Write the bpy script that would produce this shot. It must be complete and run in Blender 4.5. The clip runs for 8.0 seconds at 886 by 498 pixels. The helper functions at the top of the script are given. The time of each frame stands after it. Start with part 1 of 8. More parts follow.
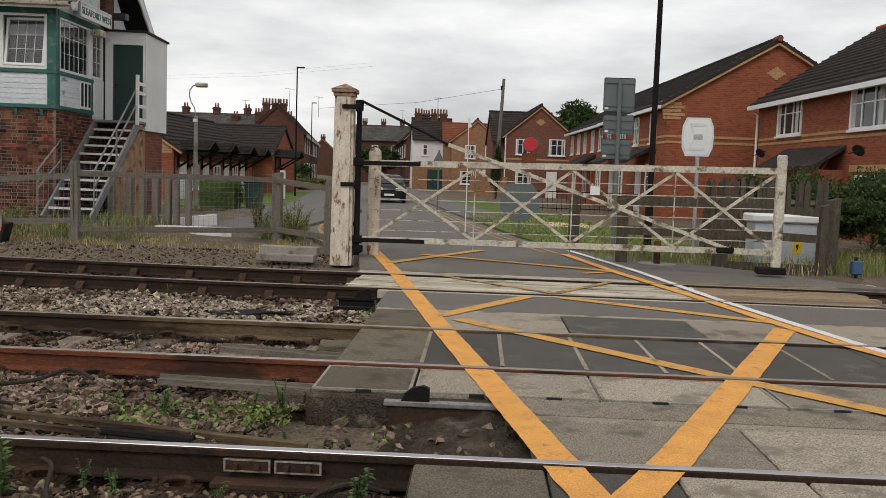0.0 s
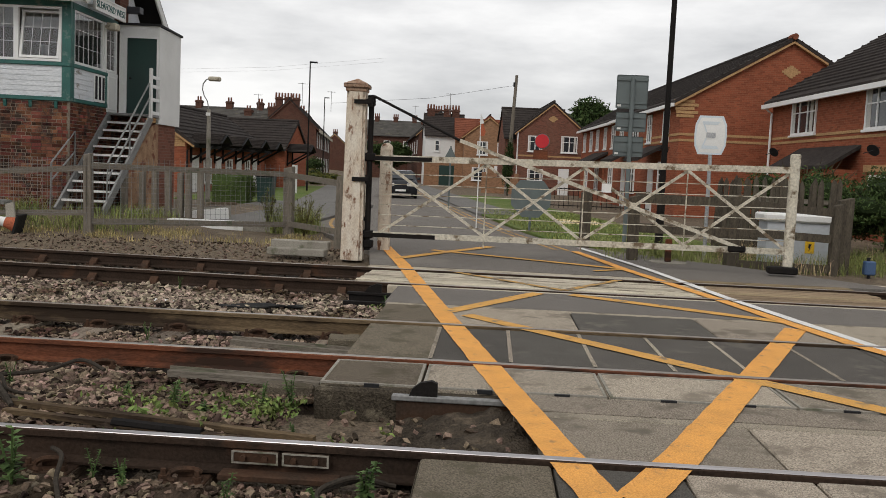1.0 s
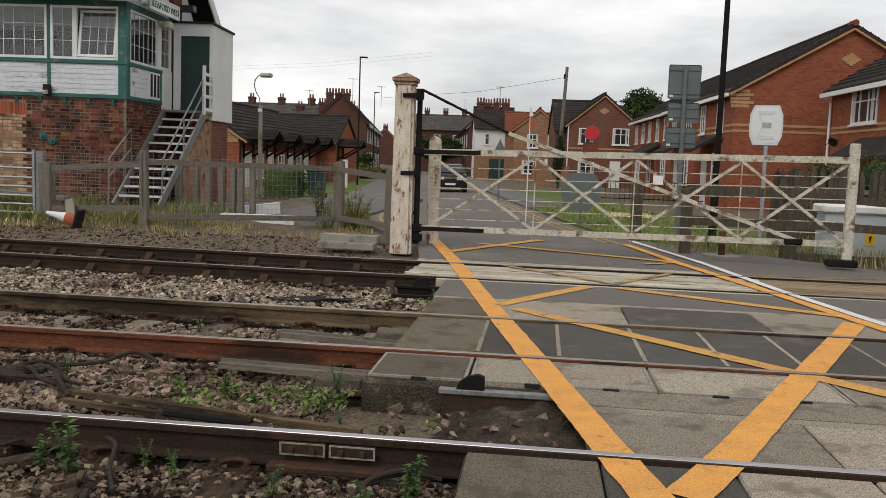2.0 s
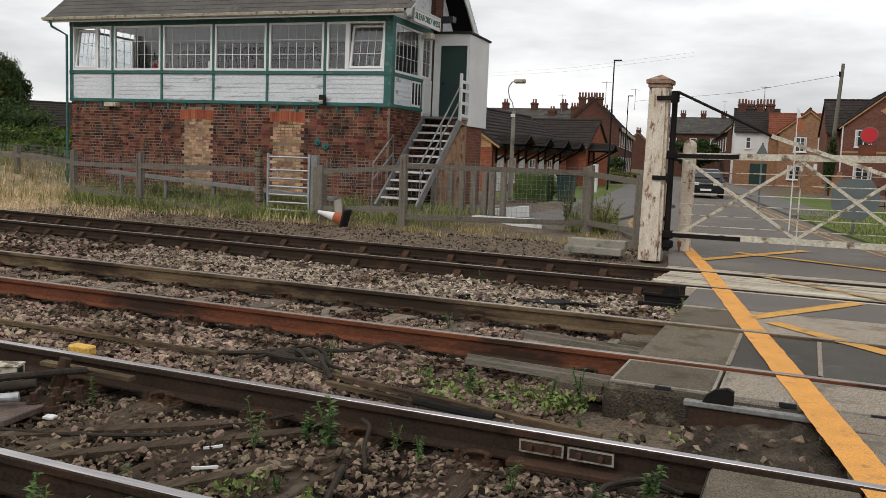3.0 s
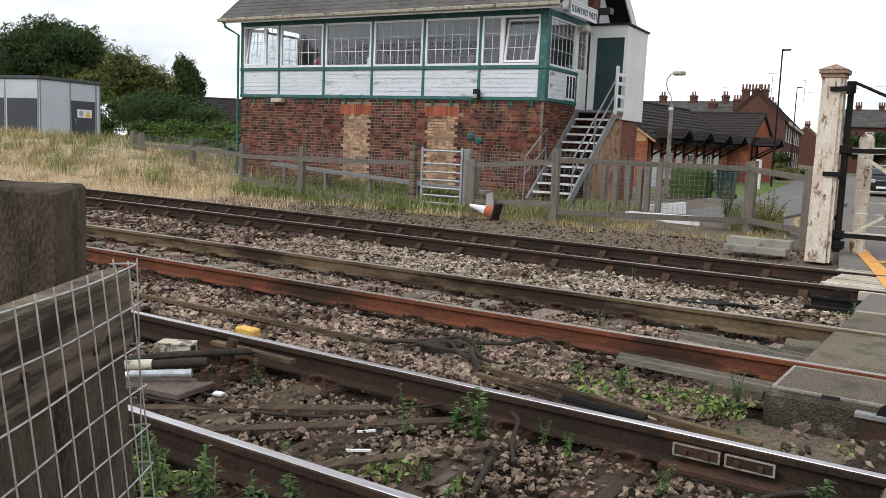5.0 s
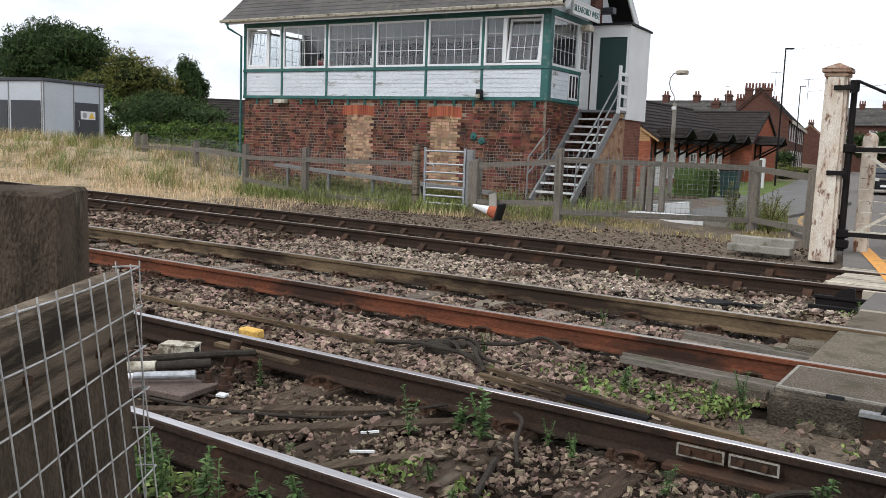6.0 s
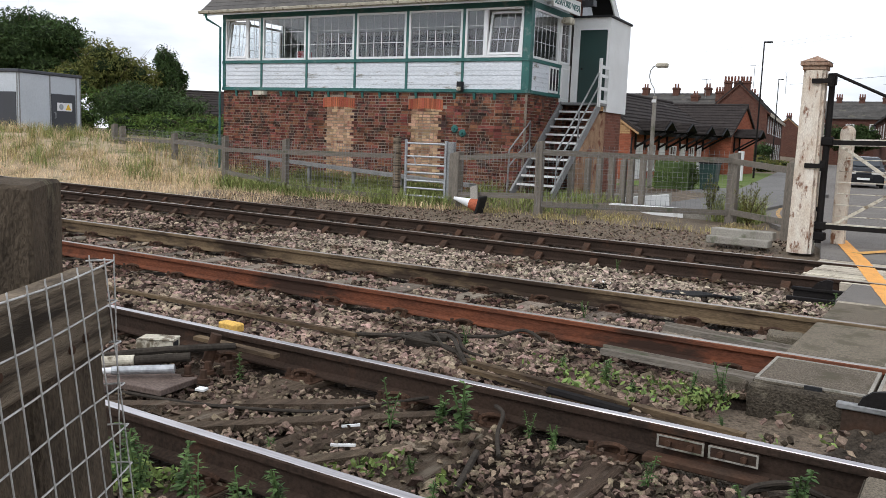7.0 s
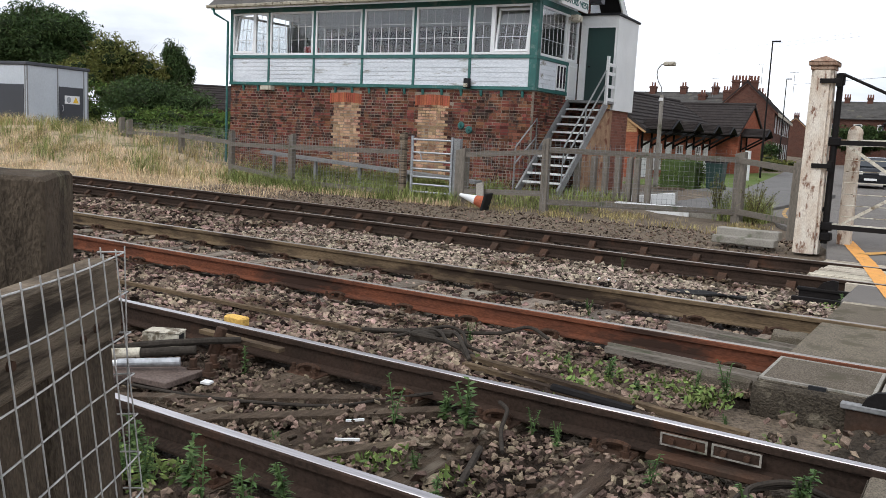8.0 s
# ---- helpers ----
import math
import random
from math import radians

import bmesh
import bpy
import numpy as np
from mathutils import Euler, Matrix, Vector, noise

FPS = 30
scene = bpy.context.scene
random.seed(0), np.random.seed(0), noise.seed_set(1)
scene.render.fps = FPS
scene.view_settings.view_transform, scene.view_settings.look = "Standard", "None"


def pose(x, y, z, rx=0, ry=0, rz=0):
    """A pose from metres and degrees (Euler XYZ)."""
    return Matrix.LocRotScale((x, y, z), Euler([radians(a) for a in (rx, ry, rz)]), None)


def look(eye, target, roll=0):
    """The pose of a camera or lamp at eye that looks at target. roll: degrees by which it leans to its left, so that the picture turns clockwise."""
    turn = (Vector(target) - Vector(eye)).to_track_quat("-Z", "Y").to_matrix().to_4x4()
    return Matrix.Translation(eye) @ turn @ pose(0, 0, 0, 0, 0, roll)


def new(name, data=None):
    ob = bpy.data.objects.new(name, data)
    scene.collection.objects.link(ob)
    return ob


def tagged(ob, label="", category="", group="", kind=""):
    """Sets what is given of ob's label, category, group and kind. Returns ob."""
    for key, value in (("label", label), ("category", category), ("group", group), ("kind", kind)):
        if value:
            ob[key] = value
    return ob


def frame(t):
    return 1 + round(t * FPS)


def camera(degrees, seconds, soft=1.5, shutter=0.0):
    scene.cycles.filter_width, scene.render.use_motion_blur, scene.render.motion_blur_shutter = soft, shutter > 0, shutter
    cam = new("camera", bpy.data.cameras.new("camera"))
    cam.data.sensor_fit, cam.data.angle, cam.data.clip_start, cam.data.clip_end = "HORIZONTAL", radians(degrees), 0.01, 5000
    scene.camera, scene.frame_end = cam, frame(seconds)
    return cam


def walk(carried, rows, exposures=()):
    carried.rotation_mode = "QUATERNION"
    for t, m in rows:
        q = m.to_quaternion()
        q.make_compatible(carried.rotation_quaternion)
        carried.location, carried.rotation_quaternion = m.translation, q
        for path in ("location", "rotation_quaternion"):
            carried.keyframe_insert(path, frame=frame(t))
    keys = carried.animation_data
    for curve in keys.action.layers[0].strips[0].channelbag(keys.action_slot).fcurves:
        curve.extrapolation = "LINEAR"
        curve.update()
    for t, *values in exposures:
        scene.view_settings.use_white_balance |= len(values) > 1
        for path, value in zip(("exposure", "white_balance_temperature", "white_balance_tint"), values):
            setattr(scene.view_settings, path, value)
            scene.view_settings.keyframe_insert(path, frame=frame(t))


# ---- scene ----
cam = camera(55.29, 8.0, soft=0.3)

PATH = [
    (0, (0.088, 0.361, 1.401), (0.0069, 2.3516, 1.2263), 1.93),
    (0.5, (0.092, 0.358, 1.399), (0.0047, 2.3480, 1.2227), 2.15),
    (1, (0.098, 0.356, 1.398), (-0.0087, 2.3442, 1.2131), 2.48),
    (1.2, (0.097, 0.358, 1.393), (-0.0229, 2.3456, 1.2044), 2.63),
    (2.3, (0.147, 0.383, 1.392), (-0.1932, 2.3419, 1.1792), 1.81),
    (2.5, (0.163, 0.364, 1.397), (-0.2921, 2.2994, 1.1820), 1.86),
    (3, (0.144, 0.345, 1.387), (-0.6404, 2.1720, 1.1730), 2.05),
    (3.5, (0.117, 0.346, 1.381), (-0.8628, 2.0748, 1.1510), 2.92),
    (4, (0.117, 0.345, 1.379), (-0.9265, 2.0334, 1.1309), 3.20),
    (4.5, (0.122, 0.343, 1.380), (-0.9549, 2.0106, 1.1357), 2.72),
    (6, (0.126, 0.345, 1.384), (-0.9731, 1.9987, 1.1439), 1.99),
    (6.5, (0.122, 0.356, 1.381), (-0.9514, 2.0253, 1.1332), 1.95),
    (7, (0.118, 0.358, 1.383), (-0.9421, 2.0350, 1.1270), 2.07),
    (7.5, (0.121, 0.352, 1.381), (-0.9443, 2.0244, 1.1211), 2.36),
    (8, (0.121, 0.347, 1.382), (-0.9481, 2.0164, 1.1176), 2.62),
]
walk(cam, [(t, look(e, g, r)) for t, e, g, r in PATH],
     exposures=[(0.0, 0.13, 6680, 10), (1.2, 0.13, 6680, 10), (2.5, 0.19, 6650, 10), (3.3, 0.36, 6580, 10), (4.2, 0.72, 6300, 10), (8.0, 0.7, 6100, 11)])

# ---- daylight: overcast sky, weak wide sun ----
SUN_EL, SUN_AZ = 48.0, 200.0
world = bpy.data.worlds.new("overcast")
scene.world = world
world.use_nodes = True
wn, wl = world.node_tree.nodes, world.node_tree.links
sky = wn.new("ShaderNodeTexSky")
sky.sky_type = "NISHITA"
sky.sun_disc = False
sky.sun_elevation, sky.sun_rotation = radians(SUN_EL), radians(SUN_AZ)
wtc = wn.new("ShaderNodeTexCoord")
wmap = wn.new("ShaderNodeMapping")
wmap.inputs["Scale"].default_value = (1.0, 1.0, 3.6)
wl.new(wtc.outputs["Generated"], wmap.inputs[0])
cl = wn.new("ShaderNodeTexNoise")
cl.inputs["Scale"].default_value, cl.inputs["Detail"].default_value = 2.6, 7.0
cl.inputs["Roughness"].default_value = 0.55
wl.new(wmap.outputs[0], cl.inputs["Vector"])
cr = wn.new("ShaderNodeValToRGB")
cr.color_ramp.elements[0].position, cr.color_ramp.elements[0].color = 0.36, (5.0, 5.1, 5.3, 1)
cr.color_ramp.elements[1].position, cr.color_ramp.elements[1].color = 0.62, (8.8, 8.85, 8.95, 1)
wl.new(cl.outputs["Fac"], cr.inputs[0])
wmix = wn.new("ShaderNodeMix")
wmix.data_type = "RGBA"
wmix.inputs[0].default_value = 0.93
wl.new(sky.outputs[0], wmix.inputs[6])
wl.new(cr.outputs[0], wmix.inputs[7])
wl.new(wmix.outputs[2], wn["Background"].inputs[0])
wn["Background"].inputs[1].default_value = 0.105
sun = new("sun", bpy.data.lights.new("sun", "SUN"))
sun.data.energy, sun.data.angle, sun.data.color = 0.9, radians(25), (1.0, 0.96, 0.9)
az = radians(SUN_AZ)
sun.matrix_world = look((20 * math.sin(az), 20 * math.cos(az), 22), (0, 0, 0))
# ---- materials ----


def mat(name, a, b=None, rough=0.8, scale=6.0, metal=0.0, bump=0.3, fine=60.0, stain=None, stain_scale=1.2,
        stain_at=0.6, vary=0.0, island=0.0, stretch=(1, 1, 1), dist=0.01, object_space=False, grain=0.35):
    """Base colour between a and b by noise at two scales, a stain colour in patches, per-object or per-island shifts, relief."""
    m = bpy.data.materials.new(name)
    m.use_nodes = True
    n, l = m.node_tree.nodes, m.node_tree.links
    bs = n["Principled BSDF"]
    bs.inputs["Roughness"].default_value, bs.inputs["Metallic"].default_value = rough, metal
    bs.inputs["Specular IOR Level"].default_value = 0.5 if rough < 0.6 else 0.08
    b = b or tuple(c * 0.75 for c in a)
    if object_space:
        tc = n.new("ShaderNodeTexCoord")
        src = tc.outputs["Object"]
    else:
        tc = n.new("ShaderNodeNewGeometry")
        src = tc.outputs["Position"]
    mp = n.new("ShaderNodeMapping")
    mp.inputs["Scale"].default_value = stretch
    l.new(src, mp.inputs[0])

    def noise_tex(sc, detail=4.0):
        t = n.new("ShaderNodeTexNoise")
        t.inputs["Scale"].default_value, t.inputs["Detail"].default_value = sc, detail
        l.new(mp.outputs[0], t.inputs["Vector"])
        return t

    def mixer(fac, c1, c2, blend="MIX"):
        x = n.new("ShaderNodeMix")
        x.data_type, x.blend_type = "RGBA", blend
        for sock, v in ((x.inputs[0], fac), (x.inputs[6], c1), (x.inputs[7], c2)):
            if isinstance(v, (int, float)):
                sock.default_value = v
            elif isinstance(v, tuple):
                sock.default_value = (*v, 1)
            else:
                l.new(v, sock)
        return x.outputs[2]

    def ramp(value, lo, hi):
        r = n.new("ShaderNodeMapRange")
        r.inputs[1].default_value, r.inputs[2].default_value = lo, hi
        l.new(value, r.inputs[0])
        return r.outputs[0]

    big, small = noise_tex(scale), noise_tex(fine, 2.0)
    col = mixer(ramp(big.outputs["Fac"], 0.35, 0.65), a, b)
    col = mixer(grain, col, mixer(ramp(small.outputs["Fac"], 0.3, 0.7), tuple(c * 0.42 for c in a), tuple(min(1, c * 1.6) for c in a)))
    if stain:
        st = noise_tex(stain_scale, 8.0)
        st.inputs["Roughness"].default_value = 0.65
        col = mixer(ramp(st.outputs["Fac"], stain_at - 0.04, stain_at + 0.05), col, stain)
    if vary or island:
        if vary:
            oi = n.new("ShaderNodeObjectInfo")
            rnd = oi.outputs["Random"]
        else:
            gi = n.new("ShaderNodeNewGeometry")
            rnd = gi.outputs["Random Per Island"]
        k = vary or island
        hs = n.new("ShaderNodeHueSaturation")
        mr = n.new("ShaderNodeMapRange")
        mr.inputs[3].default_value, mr.inputs[4].default_value = 1 - k, 1 + k
        l.new(rnd, mr.inputs[0])
        l.new(mr.outputs[0], hs.inputs["Value"])
        mh = n.new("ShaderNodeMath")
        mh.operation, mh.inputs[1].default_value = "MULTIPLY", 7.13
        l.new(rnd, mh.inputs[0])
        fr = n.new("ShaderNodeMath")
        fr.operation = "FRACT"
        l.new(mh.outputs[0], fr.inputs[0])
        mr2 = n.new("ShaderNodeMapRange")
        mr2.inputs[3].default_value, mr2.inputs[4].default_value = 0.5 - 0.035 * k, 0.5 + 0.035 * k
        l.new(fr.outputs[0], mr2.inputs[0])
        l.new(mr2.outputs[0], hs.inputs["Hue"])
        l.new(col, hs.inputs["Color"])
        col = hs.outputs[0]
    l.new(col, bs.inputs["Base Color"])
    if bump:
        bp = n.new("ShaderNodeBump")
        bp.inputs["Strength"].default_value, bp.inputs["Distance"].default_value = bump, dist
        l.new(small.outputs["Fac"], bp.inputs["Height"])
        l.new(bp.outputs[0], bs.inputs["Normal"])
    return m


def glass_mat(name, tint=(0.03, 0.035, 0.04), rough=0.03):
    """Window glass seen from outside: clear glass that mirrors the sky."""
    m = bpy.data.materials.new(name)
    m.use_nodes = True
    bs = m.node_tree.nodes["Principled BSDF"]
    bs.inputs["Base Color"].default_value = (*tint, 1)
    bs.inputs["Roughness"].default_value = rough
    bs.inputs["IOR"].default_value = 1.5
    return m


def clear_glass(name):
    """Clear window glass: gloss that grows towards grazing views, over a clear pane."""
    m = bpy.data.materials.new(name)
    m.use_nodes = True
    n, l = m.node_tree.nodes, m.node_tree.links
    gl, tr, mx, lw = (n.new(k) for k in ("ShaderNodeBsdfGlossy", "ShaderNodeBsdfTransparent", "ShaderNodeMixShader", "ShaderNodeLayerWeight"))
    gl.inputs["Roughness"].default_value = 0.02
    tr.inputs[0].default_value = (0.93, 0.945, 0.95, 1)
    lw.inputs[0].default_value = 0.5
    pw, ml = n.new("ShaderNodeMath"), n.new("ShaderNodeMath")
    pw.operation, pw.inputs[1].default_value = "POWER", 4.0
    ml.operation, ml.inputs[1].default_value, ml.inputs[2].default_value = "MULTIPLY_ADD", 0.9, 0.065
    l.new(lw.outputs["Facing"], pw.inputs[0])
    l.new(pw.outputs[0], ml.inputs[0])
    l.new(ml.outputs[0], mx.inputs[0])
    l.new(tr.outputs[0], mx.inputs[1])
    l.new(gl.outputs[0], mx.inputs[2])
    l.new(mx.outputs[0], n["Material Output"].inputs[0])
    return m


def brickwork(name, a, b, mortar=(0.34, 0.3, 0.26), scale=1.0, band=None):
    """Far brick walls: courses of 75 mm by the wall's own plane (x + y along, z up)."""
    m = mat(name, a, b, rough=0.9, scale=0.8, bump=0.0)
    n, l = m.node_tree.nodes, m.node_tree.links
    bs = n["Principled BSDF"]
    src = bs.inputs["Base Color"].links[0].from_socket
    g = n.new("ShaderNodeNewGeometry")
    sp = n.new("ShaderNodeSeparateXYZ")
    l.new(g.outputs["Position"], sp.inputs[0])
    ad = n.new("ShaderNodeMath")
    l.new(sp.outputs[0], ad.inputs[0])
    l.new(sp.outputs[1], ad.inputs[1])
    cb = n.new("ShaderNodeCombineXYZ")
    l.new(ad.outputs[0], cb.inputs[0])
    l.new(sp.outputs[2], cb.inputs[1])
    br = n.new("ShaderNodeTexBrick")
    br.inputs["Scale"].default_value = 1.0
    br.inputs["Brick Width"].default_value, br.inputs["Row Height"].default_value = 0.225, 0.075
    br.inputs["Mortar Size"].default_value, br.inputs["Bias"].default_value = 0.006, -0.2
    br.inputs["Mortar"].default_value = (*mortar, 1)
    br.inputs["Color2"].default_value = (*(c * 0.7 for c in b), 1)
    l.new(cb.outputs[0], br.inputs["Vector"])
    l.new(src, br.inputs["Color1"])
    l.new(br.outputs["Color"], bs.inputs["Base Color"])
    return m


M = {}
# near-black earth; the dark of the gaps between stones is in its colour
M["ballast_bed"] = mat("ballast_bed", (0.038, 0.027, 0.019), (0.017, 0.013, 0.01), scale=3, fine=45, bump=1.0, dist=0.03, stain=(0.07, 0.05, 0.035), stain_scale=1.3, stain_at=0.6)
M["stone"] = mat("ballast_stone", (0.33, 0.265, 0.205), (0.1, 0.08, 0.062), scale=18, fine=90, rough=0.92, island=0.95, bump=0.6, stain=(0.085, 0.057, 0.038), stain_scale=1.1, stain_at=0.57)
M["stone_pink"] = mat("pinkish_ballast_stone", (0.27, 0.2, 0.152), (0.075, 0.055, 0.042), scale=18, fine=90, rough=0.92, island=0.95, bump=0.6, stain=(0.065, 0.042, 0.029), stain_scale=1.1, stain_at=0.55)
M["stone_brown"] = mat("brown_ballast_stone", (0.2, 0.148, 0.108), (0.06, 0.045, 0.034), scale=18, fine=90, rough=0.92, island=0.8, bump=0.6, stain=(0.036, 0.024, 0.017), stain_scale=1.1, stain_at=0.55)
M["earth"] = mat("earth", (0.165, 0.13, 0.095), (0.085, 0.067, 0.05), scale=2, fine=40, bump=1.0, dist=0.03, stain=(0.23, 0.185, 0.13), stain_scale=1.1, stain_at=0.6, grain=0.6)
M["dry_ground"] = mat("dry_ground", (0.42, 0.33, 0.22), (0.24, 0.19, 0.11), scale=0.9, fine=30, bump=0.8, dist=0.03, stain=(0.15, 0.135, 0.068), stain_scale=0.9, stain_at=0.56)
M["lawn"] = mat("lawn", (0.085, 0.13, 0.028), (0.15, 0.17, 0.06), scale=0.6, fine=25, bump=0.8, dist=0.04, stain=(0.2, 0.17, 0.09), stain_at=0.66)
M["asphalt"] = mat("asphalt", (0.178, 0.163, 0.147), (0.118, 0.109, 0.1), scale=1.6, fine=130, bump=1.0, rough=0.88, stain=(0.205, 0.188, 0.166), stain_scale=0.5, stain_at=0.58, grain=0.8)
M["asphalt_dark"] = mat("asphalt_dark", (0.082, 0.066, 0.05), (0.03, 0.025, 0.02), scale=7, fine=60, bump=1.0, dist=0.03, rough=0.9, stain=(0.14, 0.11, 0.08), stain_scale=4, stain_at=0.62)
M["pavement"] = mat("pavement_grey", (0.17, 0.163, 0.153), (0.125, 0.12, 0.113), scale=1.0, fine=60, rough=0.9)
M["slab"] = mat("slab_concrete", (0.33, 0.285, 0.228), (0.2, 0.17, 0.135), scale=5, fine=115, rough=0.9, vary=0.25, bump=1.0, stain=(0.2, 0.172, 0.137), stain_scale=2.2, stain_at=0.57, grain=0.9)
M["slab_mossy"] = mat("slab_mossy_concrete", (0.145, 0.122, 0.093), (0.09, 0.076, 0.057), scale=4, fine=110, rough=0.95, vary=0.2, bump=1.0, stain=(0.1, 0.088, 0.062), stain_scale=4.0, stain_at=0.57, grain=0.8)
M["slab_dark"] = mat("slab_rubber", (0.105, 0.097, 0.086), (0.066, 0.061, 0.055), scale=3.0, fine=130, rough=0.85, vary=0.15, bump=0.8, stain=(0.14, 0.128, 0.11), stain_scale=2.4, stain_at=0.6, grain=0.6)
M["slab_edge"] = mat("dark_slab_concrete", (0.072, 0.06, 0.045), (0.03, 0.025, 0.02), scale=6, fine=70, rough=0.95, bump=1.0, dist=0.02, stain=(0.18, 0.155, 0.115), stain_scale=5, stain_at=0.63, grain=0.6)
M["yellow"] = mat("yellow_paint", (0.82, 0.37, 0.1), (0.66, 0.3, 0.09), scale=5, fine=110, rough=0.75, stain=(0.4, 0.22, 0.1), stain_scale=9, stain_at=0.62, bump=0.6, grain=0.35)
M["yellow_thin"] = mat("thin_yellow_paint", (0.64, 0.345, 0.1), (0.5, 0.28, 0.09), scale=4, fine=110, rough=0.8, stain=(0.24, 0.185, 0.12), stain_scale=7, stain_at=0.6, bump=0.5)
M["yellow_worn"] = mat("yellow_worn_paint", (0.5, 0.29, 0.09), (0.36, 0.24, 0.11), scale=3, fine=70, rough=0.8, stain=(0.17, 0.145, 0.115), stain_scale=6, stain_at=0.53)
M["white_line"] = mat("white_road_paint", (0.75, 0.74, 0.71), (0.62, 0.61, 0.58), scale=2, fine=60, rough=0.8, stain=(0.25, 0.24, 0.22), stain_scale=4, stain_at=0.68)
M["rail_rust"] = mat("rail_rust", (0.165, 0.06, 0.032), (0.085, 0.038, 0.025), scale=4, fine=50, rough=0.9, bump=0.5, stain=(0.045, 0.027, 0.02), stain_scale=1.3, stain_at=0.54, stretch=(0.6, 1, 2))
M["rail_brown"] = mat("rail_brown", (0.16, 0.115, 0.068), (0.085, 0.06, 0.038), scale=3, fine=50, rough=0.9, bump=0.5, stain=(0.04, 0.028, 0.02), stain_scale=1.1, stain_at=0.52, stretch=(0.5, 1, 2))
M["rail_dark"] = mat("rail_dark", (0.046, 0.03, 0.022), (0.024, 0.018, 0.014), scale=3, fine=50, rough=0.9, bump=0.5, stain=(0.075, 0.04, 0.025), stain_scale=2, stain_at=0.62)
M["rail_top"] = mat("rail_polished", (0.5, 0.475, 0.475), (0.36, 0.33, 0.33), scale=2, rough=0.33, metal=1.0, bump=0.05, stretch=(0.05, 1, 1))
M["rail_dull"] = mat("rail_dull_top", (0.3, 0.27, 0.24), (0.2, 0.16, 0.13), scale=3, rough=0.45, metal=0.8, bump=0.1, stretch=(0.1, 1, 1))
M["chair"] = mat("chair_iron", (0.05, 0.034, 0.025), (0.085, 0.044, 0.027), rough=0.95, fine=60)
M["clip_iron"] = mat("clip_iron", (0.075, 0.042, 0.027), (0.036, 0.026, 0.02), rough=0.9, scale=9, fine=60)
M["plate_steel"] = mat("worn_plate", (0.17, 0.13, 0.11), (0.085, 0.062, 0.052), rough=0.7, metal=0.2, scale=5, fine=60)
M["sleeper"] = mat("sleeper_timber", (0.13, 0.096, 0.068), (0.05, 0.037, 0.027), rough=0.95, scale=4, fine=40, stretch=(8, 1, 4), bump=1.0, dist=0.02, vary=0.3, stain=(0.2, 0.165, 0.125), stain_scale=1.0, stain_at=0.6)
M["sleeper_grey"] = mat("grey_sleeper_timber", (0.3, 0.25, 0.195), (0.15, 0.122, 0.095), rough=0.95, scale=4, fine=40, stretch=(8, 1, 4), bump=1.0, dist=0.02, vary=0.3, stain=(0.1, 0.078, 0.058), stain_scale=1.0, stain_at=0.58)
M["timber_grey"] = mat("weathered_timber", (0.2, 0.175, 0.145), (0.13, 0.115, 0.095), rough=0.95, scale=5, fine=30, stretch=(5, 5, 0.6), bump=0.7, stain=(0.1, 0.1, 0.07), stain_scale=1.5, stain_at=0.62)
M["timber_rail"] = mat("weathered_rail", (0.2, 0.175, 0.145), (0.13, 0.115, 0.095), rough=0.95, scale=5, fine=30, stretch=(0.6, 5, 5), bump=0.7, stain=(0.1, 0.11, 0.07), stain_scale=1.5, stain_at=0.6)
M["timber_dark"] = mat("dark_timber", (0.1, 0.085, 0.065), (0.055, 0.047, 0.038), rough=0.95, scale=5, fine=30, stretch=(3, 3, 0.8), bump=0.7, stain=(0.15, 0.14, 0.1), stain_scale=1.5, stain_at=0.63)
M["deck_brown"] = mat("brown_deck_timber", (0.33, 0.25, 0.16), (0.18, 0.135, 0.09), rough=0.95, scale=3, fine=50, stretch=(0.6, 6, 6), bump=0.8, vary=0.25, stain=(0.09, 0.07, 0.05), stain_at=0.58, stain_scale=2.5)
M["post_near"] = mat("creosoted_post", (0.1, 0.078, 0.056), (0.03, 0.024, 0.018), rough=0.95, scale=7, fine=110, stretch=(2.2, 2.2, 0.9), bump=1.0, dist=0.006, stain=(0.22, 0.2, 0.13), stain_scale=3.2, stain_at=0.61)
M["board_near"] = mat("weathered_board", (0.27, 0.215, 0.155), (0.08, 0.062, 0.045), rough=0.95, scale=5, fine=90, stretch=(0.9, 0.9, 14), bump=1.0, dist=0.006, stain=(0.055, 0.044, 0.033), stain_scale=1.6, stain_at=0.54)
M["deck_board"] = mat("deck_timber", (0.55, 0.49, 0.39), (0.3, 0.265, 0.21), rough=0.95, scale=3, fine=50, stretch=(0.6, 6, 6), bump=0.8, vary=0.3, stain=(0.12, 0.1, 0.075), stain_at=0.57, stain_scale=2.5)
M["white_paint"] = mat("white_paint", (0.78, 0.78, 0.76), (0.7, 0.7, 0.68), scale=1.5, fine=40, rough=0.6, bump=0.1, stain=(0.5, 0.49, 0.45), stain_scale=1.4, stain_at=0.68, grain=0.1)
M["board_white"] = mat("white_weatherboard", (0.66, 0.69, 0.72), (0.56, 0.59, 0.62), scale=2.0, fine=30, rough=0.7, bump=0.2, stain=(0.25, 0.235, 0.2), stain_scale=2.6, stain_at=0.62, stretch=(0.45, 1, 2.2), grain=0.25)
M["green_paint"] = mat("green_paint", (0.026, 0.125, 0.108), (0.018, 0.092, 0.08), scale=2, fine=40, rough=0.5, bump=0.15, stain=(0.1, 0.17, 0.15), stain_scale=5, stain_at=0.6, grain=0.15)
